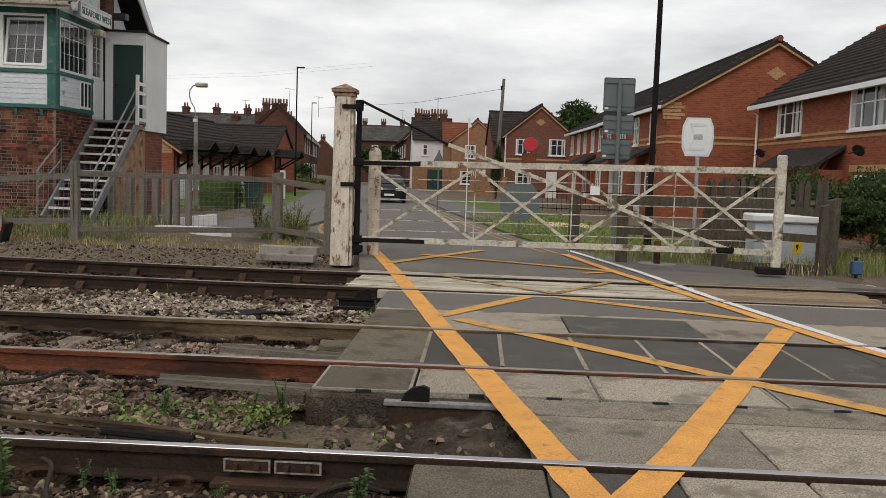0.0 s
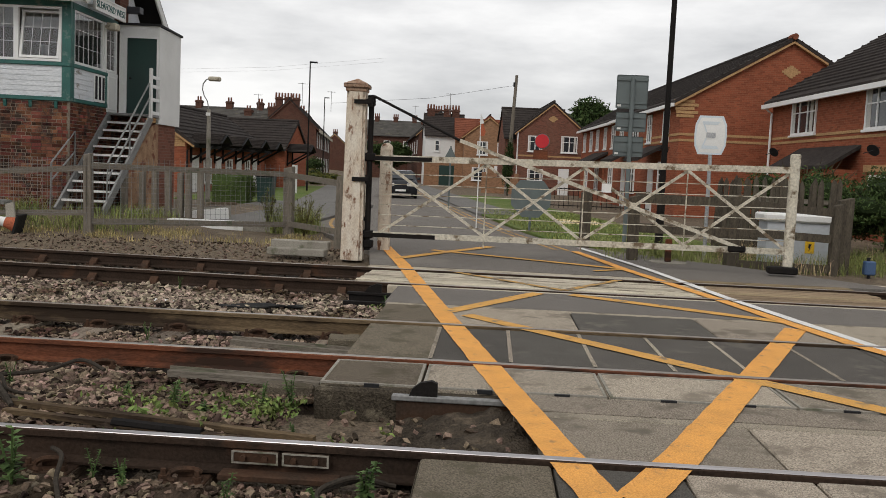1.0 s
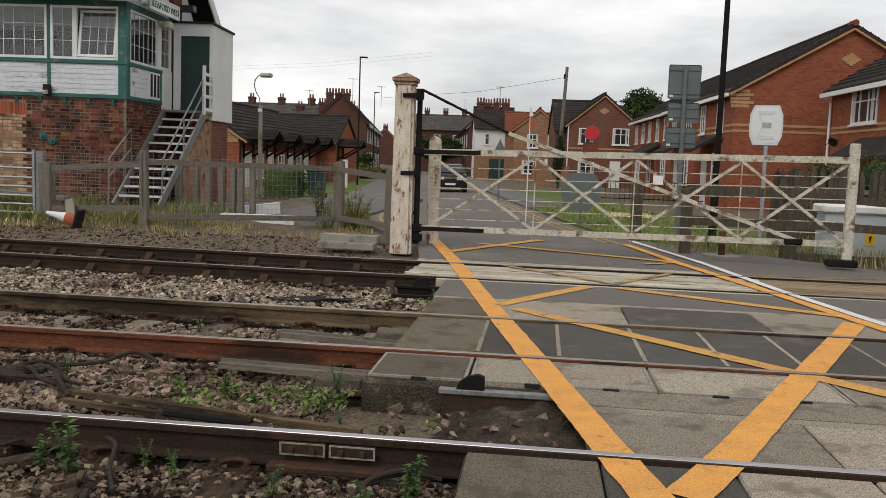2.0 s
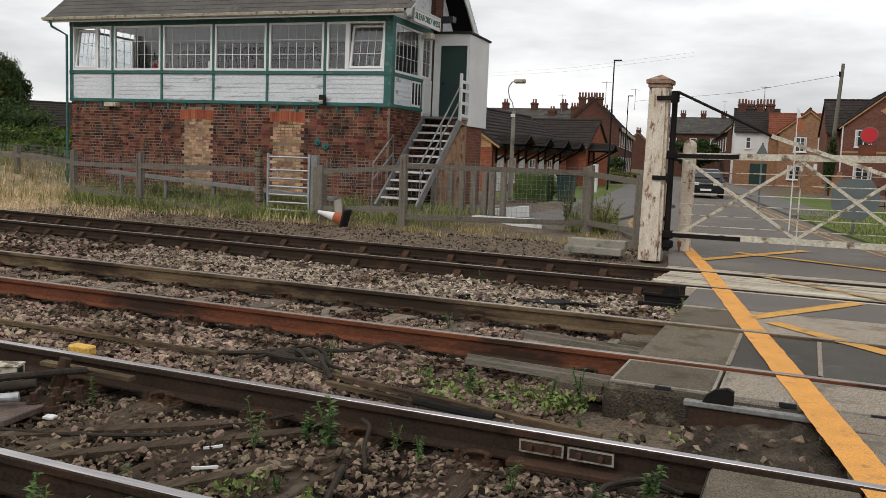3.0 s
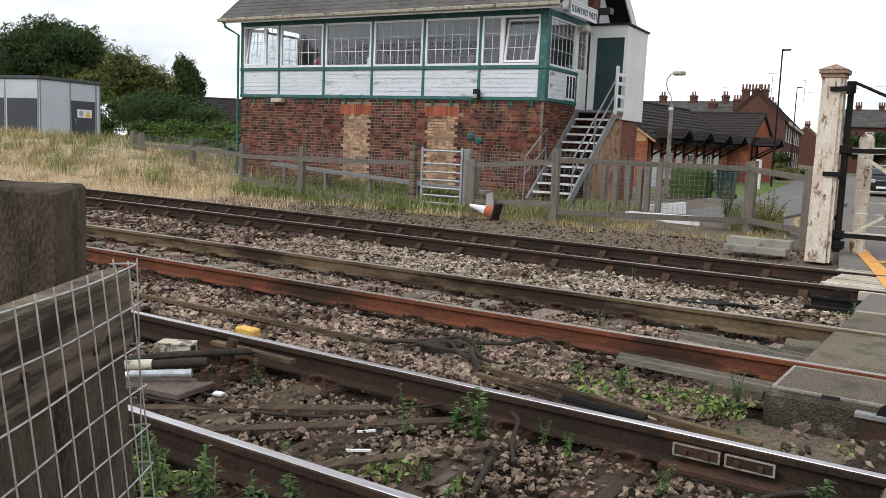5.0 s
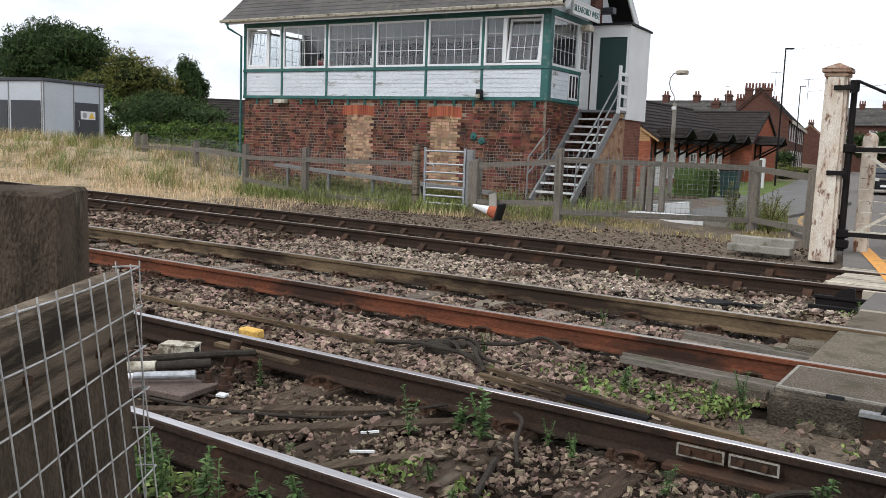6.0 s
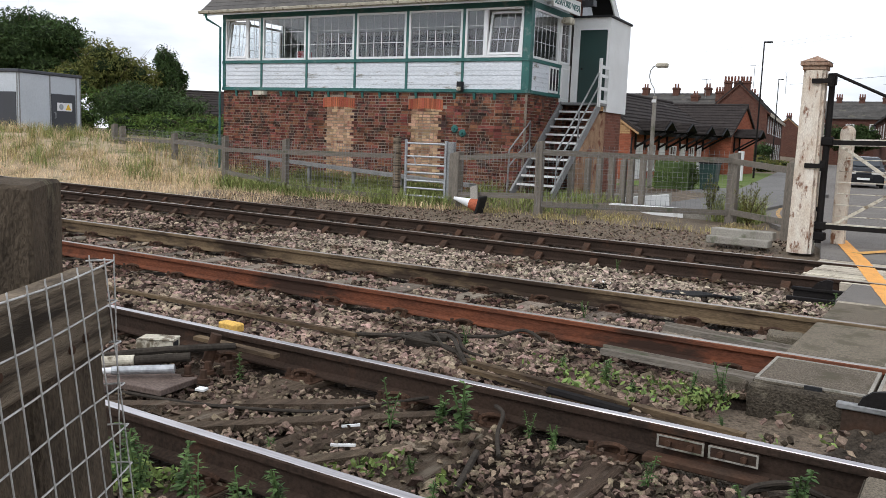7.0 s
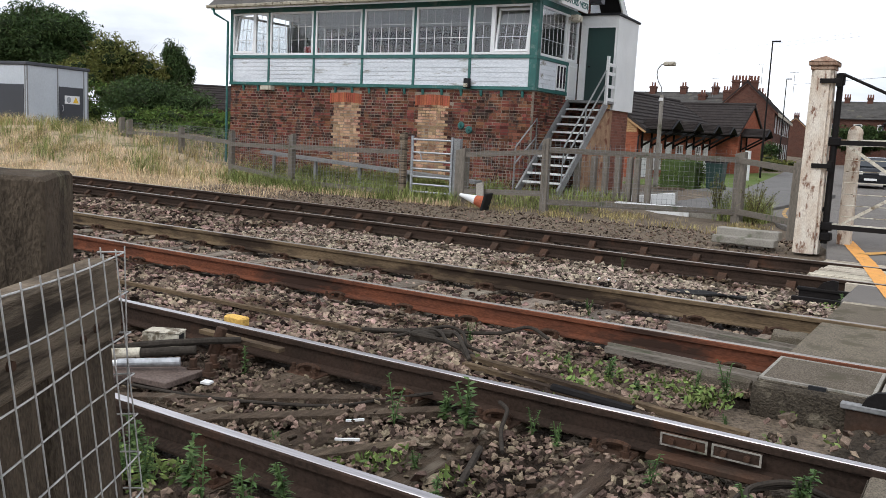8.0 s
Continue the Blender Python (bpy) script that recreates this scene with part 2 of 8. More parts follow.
M["door_green"] = mat("dark_green_door", (0.012, 0.045, 0.037), (0.01, 0.035, 0.03), scale=1, fine=30, rough=0.5, bump=0.05, grain=0.1)
M["post_white"] = mat("flaking_white_paint", (0.72, 0.64, 0.54), (0.56, 0.43, 0.32), scale=3.5, fine=40, rough=0.75, bump=0.8, stretch=(2.5, 2.5, 0.9), stain=(0.2, 0.1, 0.058), stain_scale=4.2, stain_at=0.585, grain=0.3)
M["rusty_cap"] = mat("rust_streaked_paint", (0.4, 0.29, 0.21), (0.17, 0.075, 0.045), scale=7, fine=50, rough=0.85, bump=0.8, stretch=(2, 2, 1), stain=(0.07, 0.035, 0.025), stain_scale=5, stain_at=0.58)
M["gate_white"] = mat("gate_white_paint", (0.58, 0.54, 0.45), (0.4, 0.365, 0.29), scale=4, fine=30, rough=0.8, bump=0.5, stain=(0.16, 0.12, 0.08), stain_scale=4.5, stain_at=0.56)
M["black_iron"] = mat("black_iron", (0.012, 0.011, 0.011), (0.02, 0.017, 0.015), rough=0.65, scale=5, fine=50)
M["galv"] = mat("galvanised_steel", (0.42, 0.43, 0.44), (0.32, 0.33, 0.34), rough=0.5, metal=0.6, scale=4, fine=30, bump=0.1)
M["galv_dull"] = mat("dull_galvanised", (0.26, 0.26, 0.255), (0.19, 0.19, 0.185), rough=0.6, metal=0.3, scale=4, fine=30, bump=0.1)
M["step_white"] = mat("step_nosing", (0.7, 0.69, 0.66), (0.55, 0.54, 0.5), rough=0.7, scale=4)
M["slate"] = mat("slate_roof", (0.1, 0.094, 0.086), (0.058, 0.055, 0.052), rough=0.8, scale=1.5, fine=30, bump=0.4, island=0.28, stain=(0.14, 0.13, 0.1), stain_scale=1.0, stain_at=0.64)
M["tile_dark"] = mat("dark_roof_tile", (0.046, 0.039, 0.036), (0.03, 0.026, 0.025), rough=0.9, scale=2, fine=10, bump=0.3, stain=(0.065, 0.057, 0.05), stain_scale=0.8, stain_at=0.62)
M["tile_red"] = mat("red_roof_tile", (0.21, 0.075, 0.045), (0.15, 0.056, 0.036), rough=0.85, scale=2, fine=10)
M["brick"] = mat("engine_brick", (0.168, 0.064, 0.041), (0.092, 0.04, 0.03), rough=0.92, scale=2.4, fine=60, vary=0.6, bump=0.5, stain=(0.05, 0.033, 0.028), stain_scale=3.4, stain_at=0.54)
M["brick_rest"] = mat("engine_brick_joined", (0.168, 0.064, 0.041), (0.092, 0.04, 0.03), rough=0.92, scale=2.4, fine=60, island=0.6, bump=0.5, stain=(0.05, 0.033, 0.028), stain_scale=3.4, stain_at=0.54)
M["brick_buff"] = mat("buff_brick_infill", (0.42, 0.275, 0.17), (0.24, 0.135, 0.085), rough=0.92, scale=4, fine=60, island=0.45, bump=0.5, stain=(0.2, 0.085, 0.055), stain_scale=3, stain_at=0.57)
M["brick_arch"] = mat("red_arch_brick", (0.36, 0.11, 0.06), (0.28, 0.085, 0.05), rough=0.92, scale=2, fine=60, island=0.25, bump=0.5)
M["mortar"] = mat("mortar", (0.28, 0.235, 0.185), (0.14, 0.116, 0.092), rough=0.95, scale=2, fine=50, stain=(0.09, 0.07, 0.055), stain_scale=1.1, stain_at=0.53)
M["house_brick"] = brickwork("house_brick", (0.32, 0.1, 0.054), (0.265, 0.083, 0.047), mortar=(0.29, 0.13, 0.08))
M["house_brick_brown"] = brickwork("brown_house_brick", (0.2, 0.085, 0.06), (0.16, 0.07, 0.05), mortar=(0.2, 0.12, 0.09))
M["house_brick_tan"] = brickwork("tan_house_brick", (0.33, 0.185, 0.105), (0.28, 0.155, 0.09), mortar=(0.33, 0.2, 0.13))
M["old_brick"] = brickwork("old_terrace_brick", (0.125, 0.056, 0.04), (0.09, 0.044, 0.034), mortar=(0.13, 0.085, 0.065))
M["buff_trim"] = mat("buff_brick_trim", (0.45, 0.28, 0.14), (0.38, 0.23, 0.12), rough=0.9, scale=3, fine=20)
M["white_upvc"] = mat("white_upvc", (0.8, 0.8, 0.79), (0.75, 0.75, 0.74), rough=0.35, scale=2, bump=0.0, grain=0.1)
M["render_white"] = mat("white_render", (0.76, 0.76, 0.75), (0.68, 0.68, 0.66), rough=0.85, scale=0.7, fine=20, grain=0.1)
M["glass_far"] = glass_mat("window_glass")
M["glass"] = clear_glass("box_glass")
M["curtain"] = mat("curtain", (0.55, 0.53, 0.5), (0.45, 0.43, 0.4), rough=0.9, scale=2, stretch=(8, 8, 0.2))
M["interior"] = mat("interior_panelling", (0.16, 0.145, 0.125), (0.1, 0.09, 0.08), rough=0.9, scale=1)
M["dark"] = mat("dark_paint", (0.022, 0.022, 0.024), (0.03, 0.03, 0.03), rough=0.6, scale=2)
M["cabinet"] = mat("pale_grey_cladding", (0.5, 0.53, 0.56), (0.45, 0.48, 0.51), rough=0.5, scale=0.8, fine=15, bump=0.05, stain=(0.38, 0.38, 0.36), stain_scale=0.8, stain_at=0.66, grain=0.1)
M["cabinet_dark"] = mat("charcoal_panel", (0.045, 0.047, 0.055), (0.038, 0.04, 0.046), rough=0.55, scale=1, grain=0.1)
M["sign_grey"] = mat("sign_back_grey", (0.12, 0.145, 0.145), (0.1, 0.12, 0.12), rough=0.5, scale=3, bump=0.05, grain=0.1)
M["sign_blue"] = mat("pale_blue_sign", (0.62, 0.68, 0.72), (0.55, 0.62, 0.67), rough=0.4, scale=3, bump=0.02, grain=0.1)
M["sign_yellow"] = mat("sign_yellow", (0.85, 0.48, 0.02), (0.8, 0.45, 0.02), rough=0.5, bump=0.0)
M["red_lamp"] = mat("red_target", (0.5, 0.012, 0.02), (0.42, 0.01, 0.018), rough=0.4, scale=3, bump=0.02, grain=0.1)
M["orange"] = mat("cone_orange", (0.42, 0.12, 0.06), (0.3, 0.09, 0.05), rough=0.6, scale=8)
M["rubber"] = mat("black_rubber", (0.02, 0.02, 0.02), (0.03, 0.028, 0.026), rough=0.7, scale=6)
M["leaf"] = mat("green_leaf", (0.105, 0.155, 0.036), (0.06, 0.1, 0.024), rough=0.65, scale=1.0, fine=20, island=0.5, bump=0.0)
M["leaf_dark"] = mat("dark_leaf", (0.055, 0.085, 0.028), (0.032, 0.054, 0.02), rough=0.65, scale=0.5, fine=10, island=0.5, bump=0.0)
# shade inside tree crowns, put into the colour of solid cores
M["leaf_shade"] = mat("painted_shade_green", (0.022, 0.034, 0.013), (0.014, 0.022, 0.009), rough=0.9, scale=3, fine=20)
M["leaf_olive"] = mat("olive_leaf", (0.14, 0.14, 0.036), (0.075, 0.09, 0.028), rough=0.65, scale=0.4, fine=10, island=0.45, bump=0.0)
M["weed"] = mat("weed_green", (0.085, 0.135, 0.046), (0.05, 0.085, 0.03), rough=0.65, scale=6, fine=40, island=0.5, bump=0.0)
M["weed_bright"] = mat("creeping_weed", (0.17, 0.22, 0.07), (0.1, 0.15, 0.04), rough=0.65, scale=6, fine=40, island=0.55, bump=0.0)
M["grass_green"] = mat("grass_green", (0.25, 0.27, 0.095), (0.13, 0.17, 0.05), rough=0.7, scale=0.7, fine=10, island=0.55, bump=0.0)
M["grass_dry"] = mat("grass_dry", (0.7, 0.52, 0.33), (0.47, 0.34, 0.2), rough=0.8, scale=0.9, fine=10, island=0.5, bump=0.0)
M["grass_tawny"] = mat("grass_tawny", (0.42, 0.33, 0.16), (0.27, 0.24, 0.1), rough=0.8, scale=0.8, fine=10, island=0.5, bump=0.0)
M["bark"] = mat("bark", (0.09, 0.07, 0.05), (0.06, 0.048, 0.036), rough=0.95, fine=40)
M["concrete"] = mat("concrete", (0.3, 0.28, 0.24), (0.22, 0.2, 0.17), rough=0.95, scale=3, fine=60, stain=(0.13, 0.13, 0.09), stain_scale=2.5, stain_at=0.6)
M["car_paint"] = mat("dark_car_paint", (0.012, 0.014, 0.018), (0.015, 0.017, 0.02), rough=0.22, bump=0.0)
M["cable"] = mat("black_cable", (0.05, 0.042, 0.034), (0.028, 0.024, 0.02), rough=0.9, scale=12)
M["lamp_glass"] = mat("lamp_lens", (0.75, 0.72, 0.66), (0.7, 0.66, 0.6), rough=0.3, bump=0.0)
M["wire"] = mat("galvanised_wire", (0.5, 0.49, 0.47), (0.4, 0.39, 0.37), rough=0.5, metal=0.4, scale=20, bump=0.0)
M["blue"] = mat("blue_plastic", (0.05, 0.1, 0.2), (0.04, 0.08, 0.17), rough=0.5)
M["point_yellow"] = mat("yellow_cover", (0.72, 0.43, 0.11), (0.55, 0.33, 0.1), rough=0.75, scale=6, stain=(0.3, 0.2, 0.1), stain_scale=9, stain_at=0.62)
M["cream"] = mat("cream_metal", (0.56, 0.52, 0.42), (0.4, 0.36, 0.28), rough=0.65, scale=6, stain=(0.14, 0.115, 0.08), stain_scale=9, stain_at=0.58, grain=0.2)


# ---- mesh helpers ----
def part(name, bm, material, parent, label=""):
    """Links a bmesh as one mesh object under a thing or a part."""
    me = bpy.data.meshes.new(name)
    bm.to_mesh(me)
    bm.free()
    me.materials.append(M[material])
    ob = new(name, me)
    ob.parent = parent
    if label:
        ob["label"] = label
    return ob


def solid(name, bm, material, label, category, m=None, kind="", group=""):
    ob = part(name, bm, material, None)
    if m is not None:
        ob.matrix_basis = m
    return tagged(ob, label, category, group, kind)


def thing(name, label, category, m=None, group="", kind=""):
    ob = new(name)
    ob.empty_display_size = 0.1
    if m is not None:
        ob.matrix_basis = m
    return tagged(ob, label, category, group, kind)


def shared(name, mesh, parent, m):
    ob = new(name, mesh)
    ob.parent = parent
    ob.matrix_basis = m
    return ob


def mesh_of(name, bm, material):
    me = bpy.data.meshes.new(name)
    bm.to_mesh(me)
    bm.free()
    me.materials.append(M[material])
    return me


def BM():
    return bmesh.new()


def box(bm, x0, x1, y0, y1, z0, z1, bevel=0.0):
    r = bmesh.ops.create_cube(bm, size=1.0)
    bmesh.ops.transform(bm, matrix=Matrix.LocRotScale(((x0 + x1) / 2, (y0 + y1) / 2, (z0 + z1) / 2), None, (abs(x1 - x0), abs(y1 - y0), abs(z1 - z0))), verts=r["verts"])
    if bevel:
        es = {e for v in r["verts"] for e in v.link_edges}
        bmesh.ops.bevel(bm, geom=list(es), offset=bevel, segments=1, affect="EDGES")
    return bm


def cyl(bm, p0, p1, r0, r1=None, n=10):
    p0, p1 = Vector(p0), Vector(p1)
    r1 = r0 if r1 is None else r1
    d = p1 - p0
    q = d.to_track_quat("Z", "Y").to_matrix().to_4x4()
    bmesh.ops.create_cone(bm, cap_ends=True, segments=n, radius1=r0, radius2=max(r1, 0.0005), depth=d.length, matrix=Matrix.Translation((p0 + p1) / 2) @ q)
    return bm


def beam(bm, p0, p1, w, h, up=(0, 0, 1)):
    """A squared bar from p0 to p1, w wide and h high."""
    p0, p1 = Vector(p0), Vector(p1)
    d = (p1 - p0).normalized()
    side = d.cross(Vector(up))
    side = side.normalized() if side.length > 1e-4 else Vector((1, 0, 0))
    u = side.cross(d).normalized()
    vs = []
    for p in (p0, p1):
        for a, b in ((-1, -1), (1, -1), (1, 1), (-1, 1)):
            vs.append(bm.verts.new(p + side * (a * w / 2) + u * (b * h / 2)))
    for f in ((0, 1, 2, 3), (7, 6, 5, 4), (0, 4, 5, 1), (1, 5, 6, 2), (2, 6, 7, 3), (3, 7, 4, 0)):
        bm.faces.new([vs[i] for i in f])
    bm.normal_update()
    bmesh.ops.recalc_face_normals(bm, faces=bm.faces[-6:])
    return bm


def tube(bm, pts, r, n=6):
    """One connected pipe through pts."""
    pts = [Vector(p) for p in pts]
    rings, up = [], Vector((0.31, 0.17, 0.93)).normalized()
    for i, p in enumerate(pts):
        d = (pts[min(len(pts) - 1, i + 1)] - pts[max(0, i - 1)]).normalized()
        a = d.cross(up)
        a = a.normalized() if a.length > 1e-3 else d.orthogonal().normalized()
        b = a.cross(d).normalized()
        rings.append([bm.verts.new(p + (a * math.cos(6.2832 * k / n) + b * math.sin(6.2832 * k / n)) * r) for k in range(n)])
    fs = [bm.faces.new(rings[0]), bm.faces.new(rings[-1][::-1])]
    for ra, rb_ in zip(rings, rings[1:]):
        fs += [bm.faces.new((ra[k], rb_[k], rb_[(k + 1) % n], ra[(k + 1) % n])) for k in range(n)]
    bmesh.ops.recalc_face_normals(bm, faces=fs)
    return bm


def ring(bm, w, h, f, y0, y1):
    """A rectangular frame of width w and height h, its members f wide, as one connected piece."""
    out, inn = ((0, 0), (w, 0), (w, h), (0, h)), ((f, f), (w - f, f), (w - f, h - f), (f, h - f))
    v = [[bm.verts.new((x, y, z)) for x, z in loop] for y in (y0, y1) for loop in (out, inn)]
    fo, fi, bo, bi = v
    fs = []
    for k in range(4):
        q = (k + 1) % 4
        fs += [bm.faces.new((fo[k], fo[q], fi[q], fi[k])), bm.faces.new((bo[k], bi[k], bi[q], bo[q])),
               bm.faces.new((fo[k], bo[k], bo[q], fo[q])), bm.faces.new((fi[k], fi[q], bi[q], bi[k]))]
    bmesh.ops.recalc_face_normals(bm, faces=fs)
    return bm


def extrude(bm, profile, x0, x1, axis="x"):
    """A closed profile of (a, b) swept along an axis: x takes (y, z), y takes (x, z), z takes (x, y)."""
    def at(v, p):
        return {"x": (v, p[0], p[1]), "y": (p[0], v, p[1]), "z": (p[0], p[1], v)}[axis]
    lo = [bm.verts.new(at(x0, p)) for p in profile]
    hi = [bm.verts.new(at(x1, p)) for p in profile]
    k = len(profile)
    fs = [bm.faces.new(lo), bm.faces.new(hi[::-1])]
    for i in range(k):
        fs.append(bm.faces.new((lo[i], hi[i], hi[(i + 1) % k], lo[(i + 1) % k])))
    bmesh.ops.recalc_face_normals(bm, faces=fs)
    return bm


def numpy_mesh(name, verts, faces, material):
    me = bpy.data.meshes.new(name)
    me.from_pydata(verts.tolist() if hasattr(verts, "tolist") else verts, [], faces.tolist() if hasattr(faces, "tolist") else faces)
    me.materials.append(M[material])
    return me


# ---- ground, road and railway ----
RAIL_Y = {"a": 2.965, "b": 4.47, "c": 6.5, "d": 8.005}
ROAD_SLOPE = -0.152


def step(a, b, v):
    k = min(1.0, max(0.0, (v - a) / (b - a)))
    return k * k * (3 - 2 * k)


def siding_y(x):
    """The far rail of the siding, which veers off to the west."""
    return 12.1 + 0.055 * max(0.0, -3.0 - x)


def ground_z(x, y):
    z = -0.24 + 0.12 * step(13.3, 15.5, y)
    z += 0.27 * step(16.6, 18.4, y) * step(-5.5, -8.0, x) * step(32, 24, y)
    z += 0.95 * step(-16, -33, x) * step(13.2, 19, y)
    return z


def sheet(name, xs, ys, zf, material, label, category, kind="structure"):
    bm = BM()
    vs = [[bm.verts.new((x, y, zf(x, y))) for x in xs] for y in ys]
    for j in range(len(ys) - 1):
        for i in range(len(xs) - 1):
            bm.faces.new((vs[j][i], vs[j][i + 1], vs[j + 1][i + 1], vs[j + 1][i]))
    return solid(name, bm, material, label, category, kind=kind)


gx = [-900, -300, -120, -70] + [-50 + i for i in range(0, 91)] + [60, 120, 300, 900]
gy = [-600, -150, -40, -12, -4] + [0.5 * i for i in range(0, 64)] + [34, 38, 44, 52, 62, 75, 90, 120, 200, 400, 1200]
sheet("ground", gx, gy, ground_z, "earth", "bare brown earth and cinders under the whole place", "ground")
sheet("verge", [-44 + i for i in range(0, 29)], [13.5 + 0.5 * i for i in range(0, 16)], lambda x, y: ground_z(x, y) + 0.012 * step(-15.5, -17, x) - 0.03 * step(-17, -15.5, x), "dry_ground", "straw-covered bank with patches of green", "ground")
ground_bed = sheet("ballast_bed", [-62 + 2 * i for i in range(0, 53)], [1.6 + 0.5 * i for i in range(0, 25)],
                   lambda x, y: -0.215 + 0.02 * noise.noise(Vector((x * 0.6, y * 0.9, 0))) - (0.15 if x > -1.5 and 4.5 < y < 5.7 else 0), "ballast_bed", "dirty near-black brown ballast bed between the tracks", "ballast")


def strip(name, pts, w0, w1, z0, z1, material, label, category, kind="structure", parent=None):
    """A flat band along pts (x, y), reaching w0 to its left and w1 to its right, from z0 up to z1."""
    bm = BM()
    rows = []
    for i, p in enumerate(pts):
        a, b = Vector(pts[max(0, i - 1)]), Vector(pts[min(len(pts) - 1, i + 1)])
        d = (b - a).normalized()
        nrm = Vector((-d.y, d.x))
        l, r = Vector(p) + nrm * w0, Vector(p) - nrm * w1
        rows.append([bm.verts.new((l.x, l.y, z1)), bm.verts.new((r.x, r.y, z1)), bm.verts.new((r.x, r.y, z0)), bm.verts.new((l.x, l.y, z0))])
    for a, b in zip(rows, rows[1:]):
        for i in range(4):
            bm.faces.new((a[i], a[(i + 1) % 4], b[(i + 1) % 4], b[i]))
    bm.faces.new(rows[0])
    bm.faces.new(rows[-1][::-1])
    bmesh.ops.recalc_face_normals(bm, faces=bm.faces)
    if parent:
        return part(name, bm, material, parent, label)
    return solid(name, bm, material, label, category, kind=kind)


def kerb_left(y):
    return -2.55 + ROAD_SLOPE * (y - 14.0) - 0.55 * step(15.5, 22, y)


def kerb_right(y):
    return 2.35 + ROAD_SLOPE * (y - 14.0) - 0.3 * step(15, 22, y)


ys_road = [12.62, 15, 18, 21, 24, 28, 34, 42, 55, 70, 90, 130, 200]
bm = BM()
prev = None
for y in ys_road:
    z = -0.018 - 0.09 * step(14, 30, y)
    l, r = kerb_left(y) + 0.72 * step(17.0, 15.0, y), kerb_right(y) + (3.6 * step(17.5, 13.0, y))
    row = [bm.verts.new((l, y, z)), bm.verts.new((r, y, z)), bm.verts.new((r, y, -0.4)), bm.verts.new((l, y, -0.4))]
    if prev:
        for i in range(4):
            bm.faces.new((prev[i], row[i], row[(i + 1) % 4], prev[(i + 1) % 4]))
    else:
        bm.faces.new(row)
    prev = row
bmesh.ops.recalc_face_normals(bm, faces=bm.faces)
road = solid("road", bm, "asphalt", "worn grey asphalt road leading off between the houses", "road", kind="structure")
solid("near_road", box(BM(), -0.2, 7.5, -14, 2.86, -0.4, -0.016), "asphalt", "grey asphalt road on the near side of the crossing", "road", kind="structure")
strip("pavement", [(kerb_left(y) - 0.75, y) for y in (20.5, 26, 34, 55, 90, 130)], 0.8, 0.75, -0.3, -0.05, "pavement", "grey tarmac footway with a kerb beside the road", "pavement")
strip("pavement", [(kerb_right(y) + 0.85, y) for y in (30, 42, 60, 90, 130)], 0.85, 0.85, -0.3, -0.04, "pavement", "grey tarmac footway with a kerb beside the road", "pavement")
for off in (-0.32, -0.55):
    bm = BM()
    for side, sg in ((kerb_left, -1), (kerb_right, 1)):
        rows = []
        for y in [16.5 + 0.9 * i for i in range(60)]:
            z = -0.018 - 0.09 * step(14, 30, y) + 0.006
            x = side(y) + sg * off
            rows.append((bm.verts.new((x - 0.045, y, z)), bm.verts.new((x + 0.045, y, z))))
        for a, b in zip(rows, rows[1:]):
            bm.faces.new((a[0], a[1], b[1], b[0]))
    solid("road_marking", bm, "yellow_worn", "faded yellow no-parking line along the kerbs", "road marking", kind="structure", group="yellow kerb lines")


def rail_profile(h=0.16):
    hw, ww, fw = 0.036, 0.012, 0.07
    return [(-fw, -h), (fw, -h), (fw, -h + 0.012), (ww, -h + 0.03), (ww, -0.045), (hw, -0.035), (hw, -0.006), (hw - 0.008, 0.0), (-hw + 0.008, 0.0), (-hw, -0.006), (-hw, -0.035), (-ww, -0.045), (-ww, -h + 0.03), (-fw, -h + 0.012)]


def make_rail(pts, material, top, label):
    prof = rail_profile()
    ob = None
    for idx, (pr, mt, nm) in enumerate(((prof, material, "rail"), ([(-0.027, 0.0), (0.027, 0.0), (0.025, 0.0025), (-0.025, 0.0025)], top, "running_surface"))):
        bm = BM()
        rows = []
        for i, p in enumerate(pts):
            a, b = Vector(pts[max(0, i - 1)]), Vector(pts[min(len(pts) - 1, i + 1)])
            d = (b - a).normalized()
            nrm = Vector((-d.y, d.x))
            rows.append([bm.verts.new((p[0] + nrm.x * u, p[1] + nrm.y * u, v)) for u, v in pr])
        k = len(pr)
        for a, b in zip(rows, rows[1:]):
            for i in range(k):
                bm.faces.new((a[i], a[(i + 1) % k], b[(i + 1) % k], b[i]))
        bm.faces.new(rows[0])
        bm.faces.new(rows[-1][::-1])
        bmesh.ops.recalc_face_normals(bm, faces=bm.faces)
        if idx == 0:
            ob = solid(nm, bm, mt, label, "rail", group="running rails")
        else:
            part(nm, bm, mt, ob, "worn running surface on the rail head")
    return ob


make_rail([(-60, 2.965), (45, 2.965)], "rail_dark", "rail_top", "dark steel rail with a bright polished head")
make_rail([(-60, 4.47), (45, 4.47)], "rail_dark", "rail_top", "dark steel rail with a bright polished head and a bolted joint")
make_rail([(-60, 6.5), (45, 6.5)], "rail_rust", "rail_dull", "rust-red steel rail with a dull head")
make_rail([(-60, 8.005), (45, 8.005)], "rail_brown", "rail_dull", "brown weathered steel rail with a dull head")
sid = [-60, -40, -25, -15, -10, -6, -3, 0, 5, 45]
make_rail([(x, siding_y(x) - 1.505) for x in sid], "rail_dark", "rail_dull", "brown siding rail in cast chairs")
make_rail([(x, siding_y(x)) for x in sid], "rail_dark", "rail_dull", "brown siding rail in cast chairs")


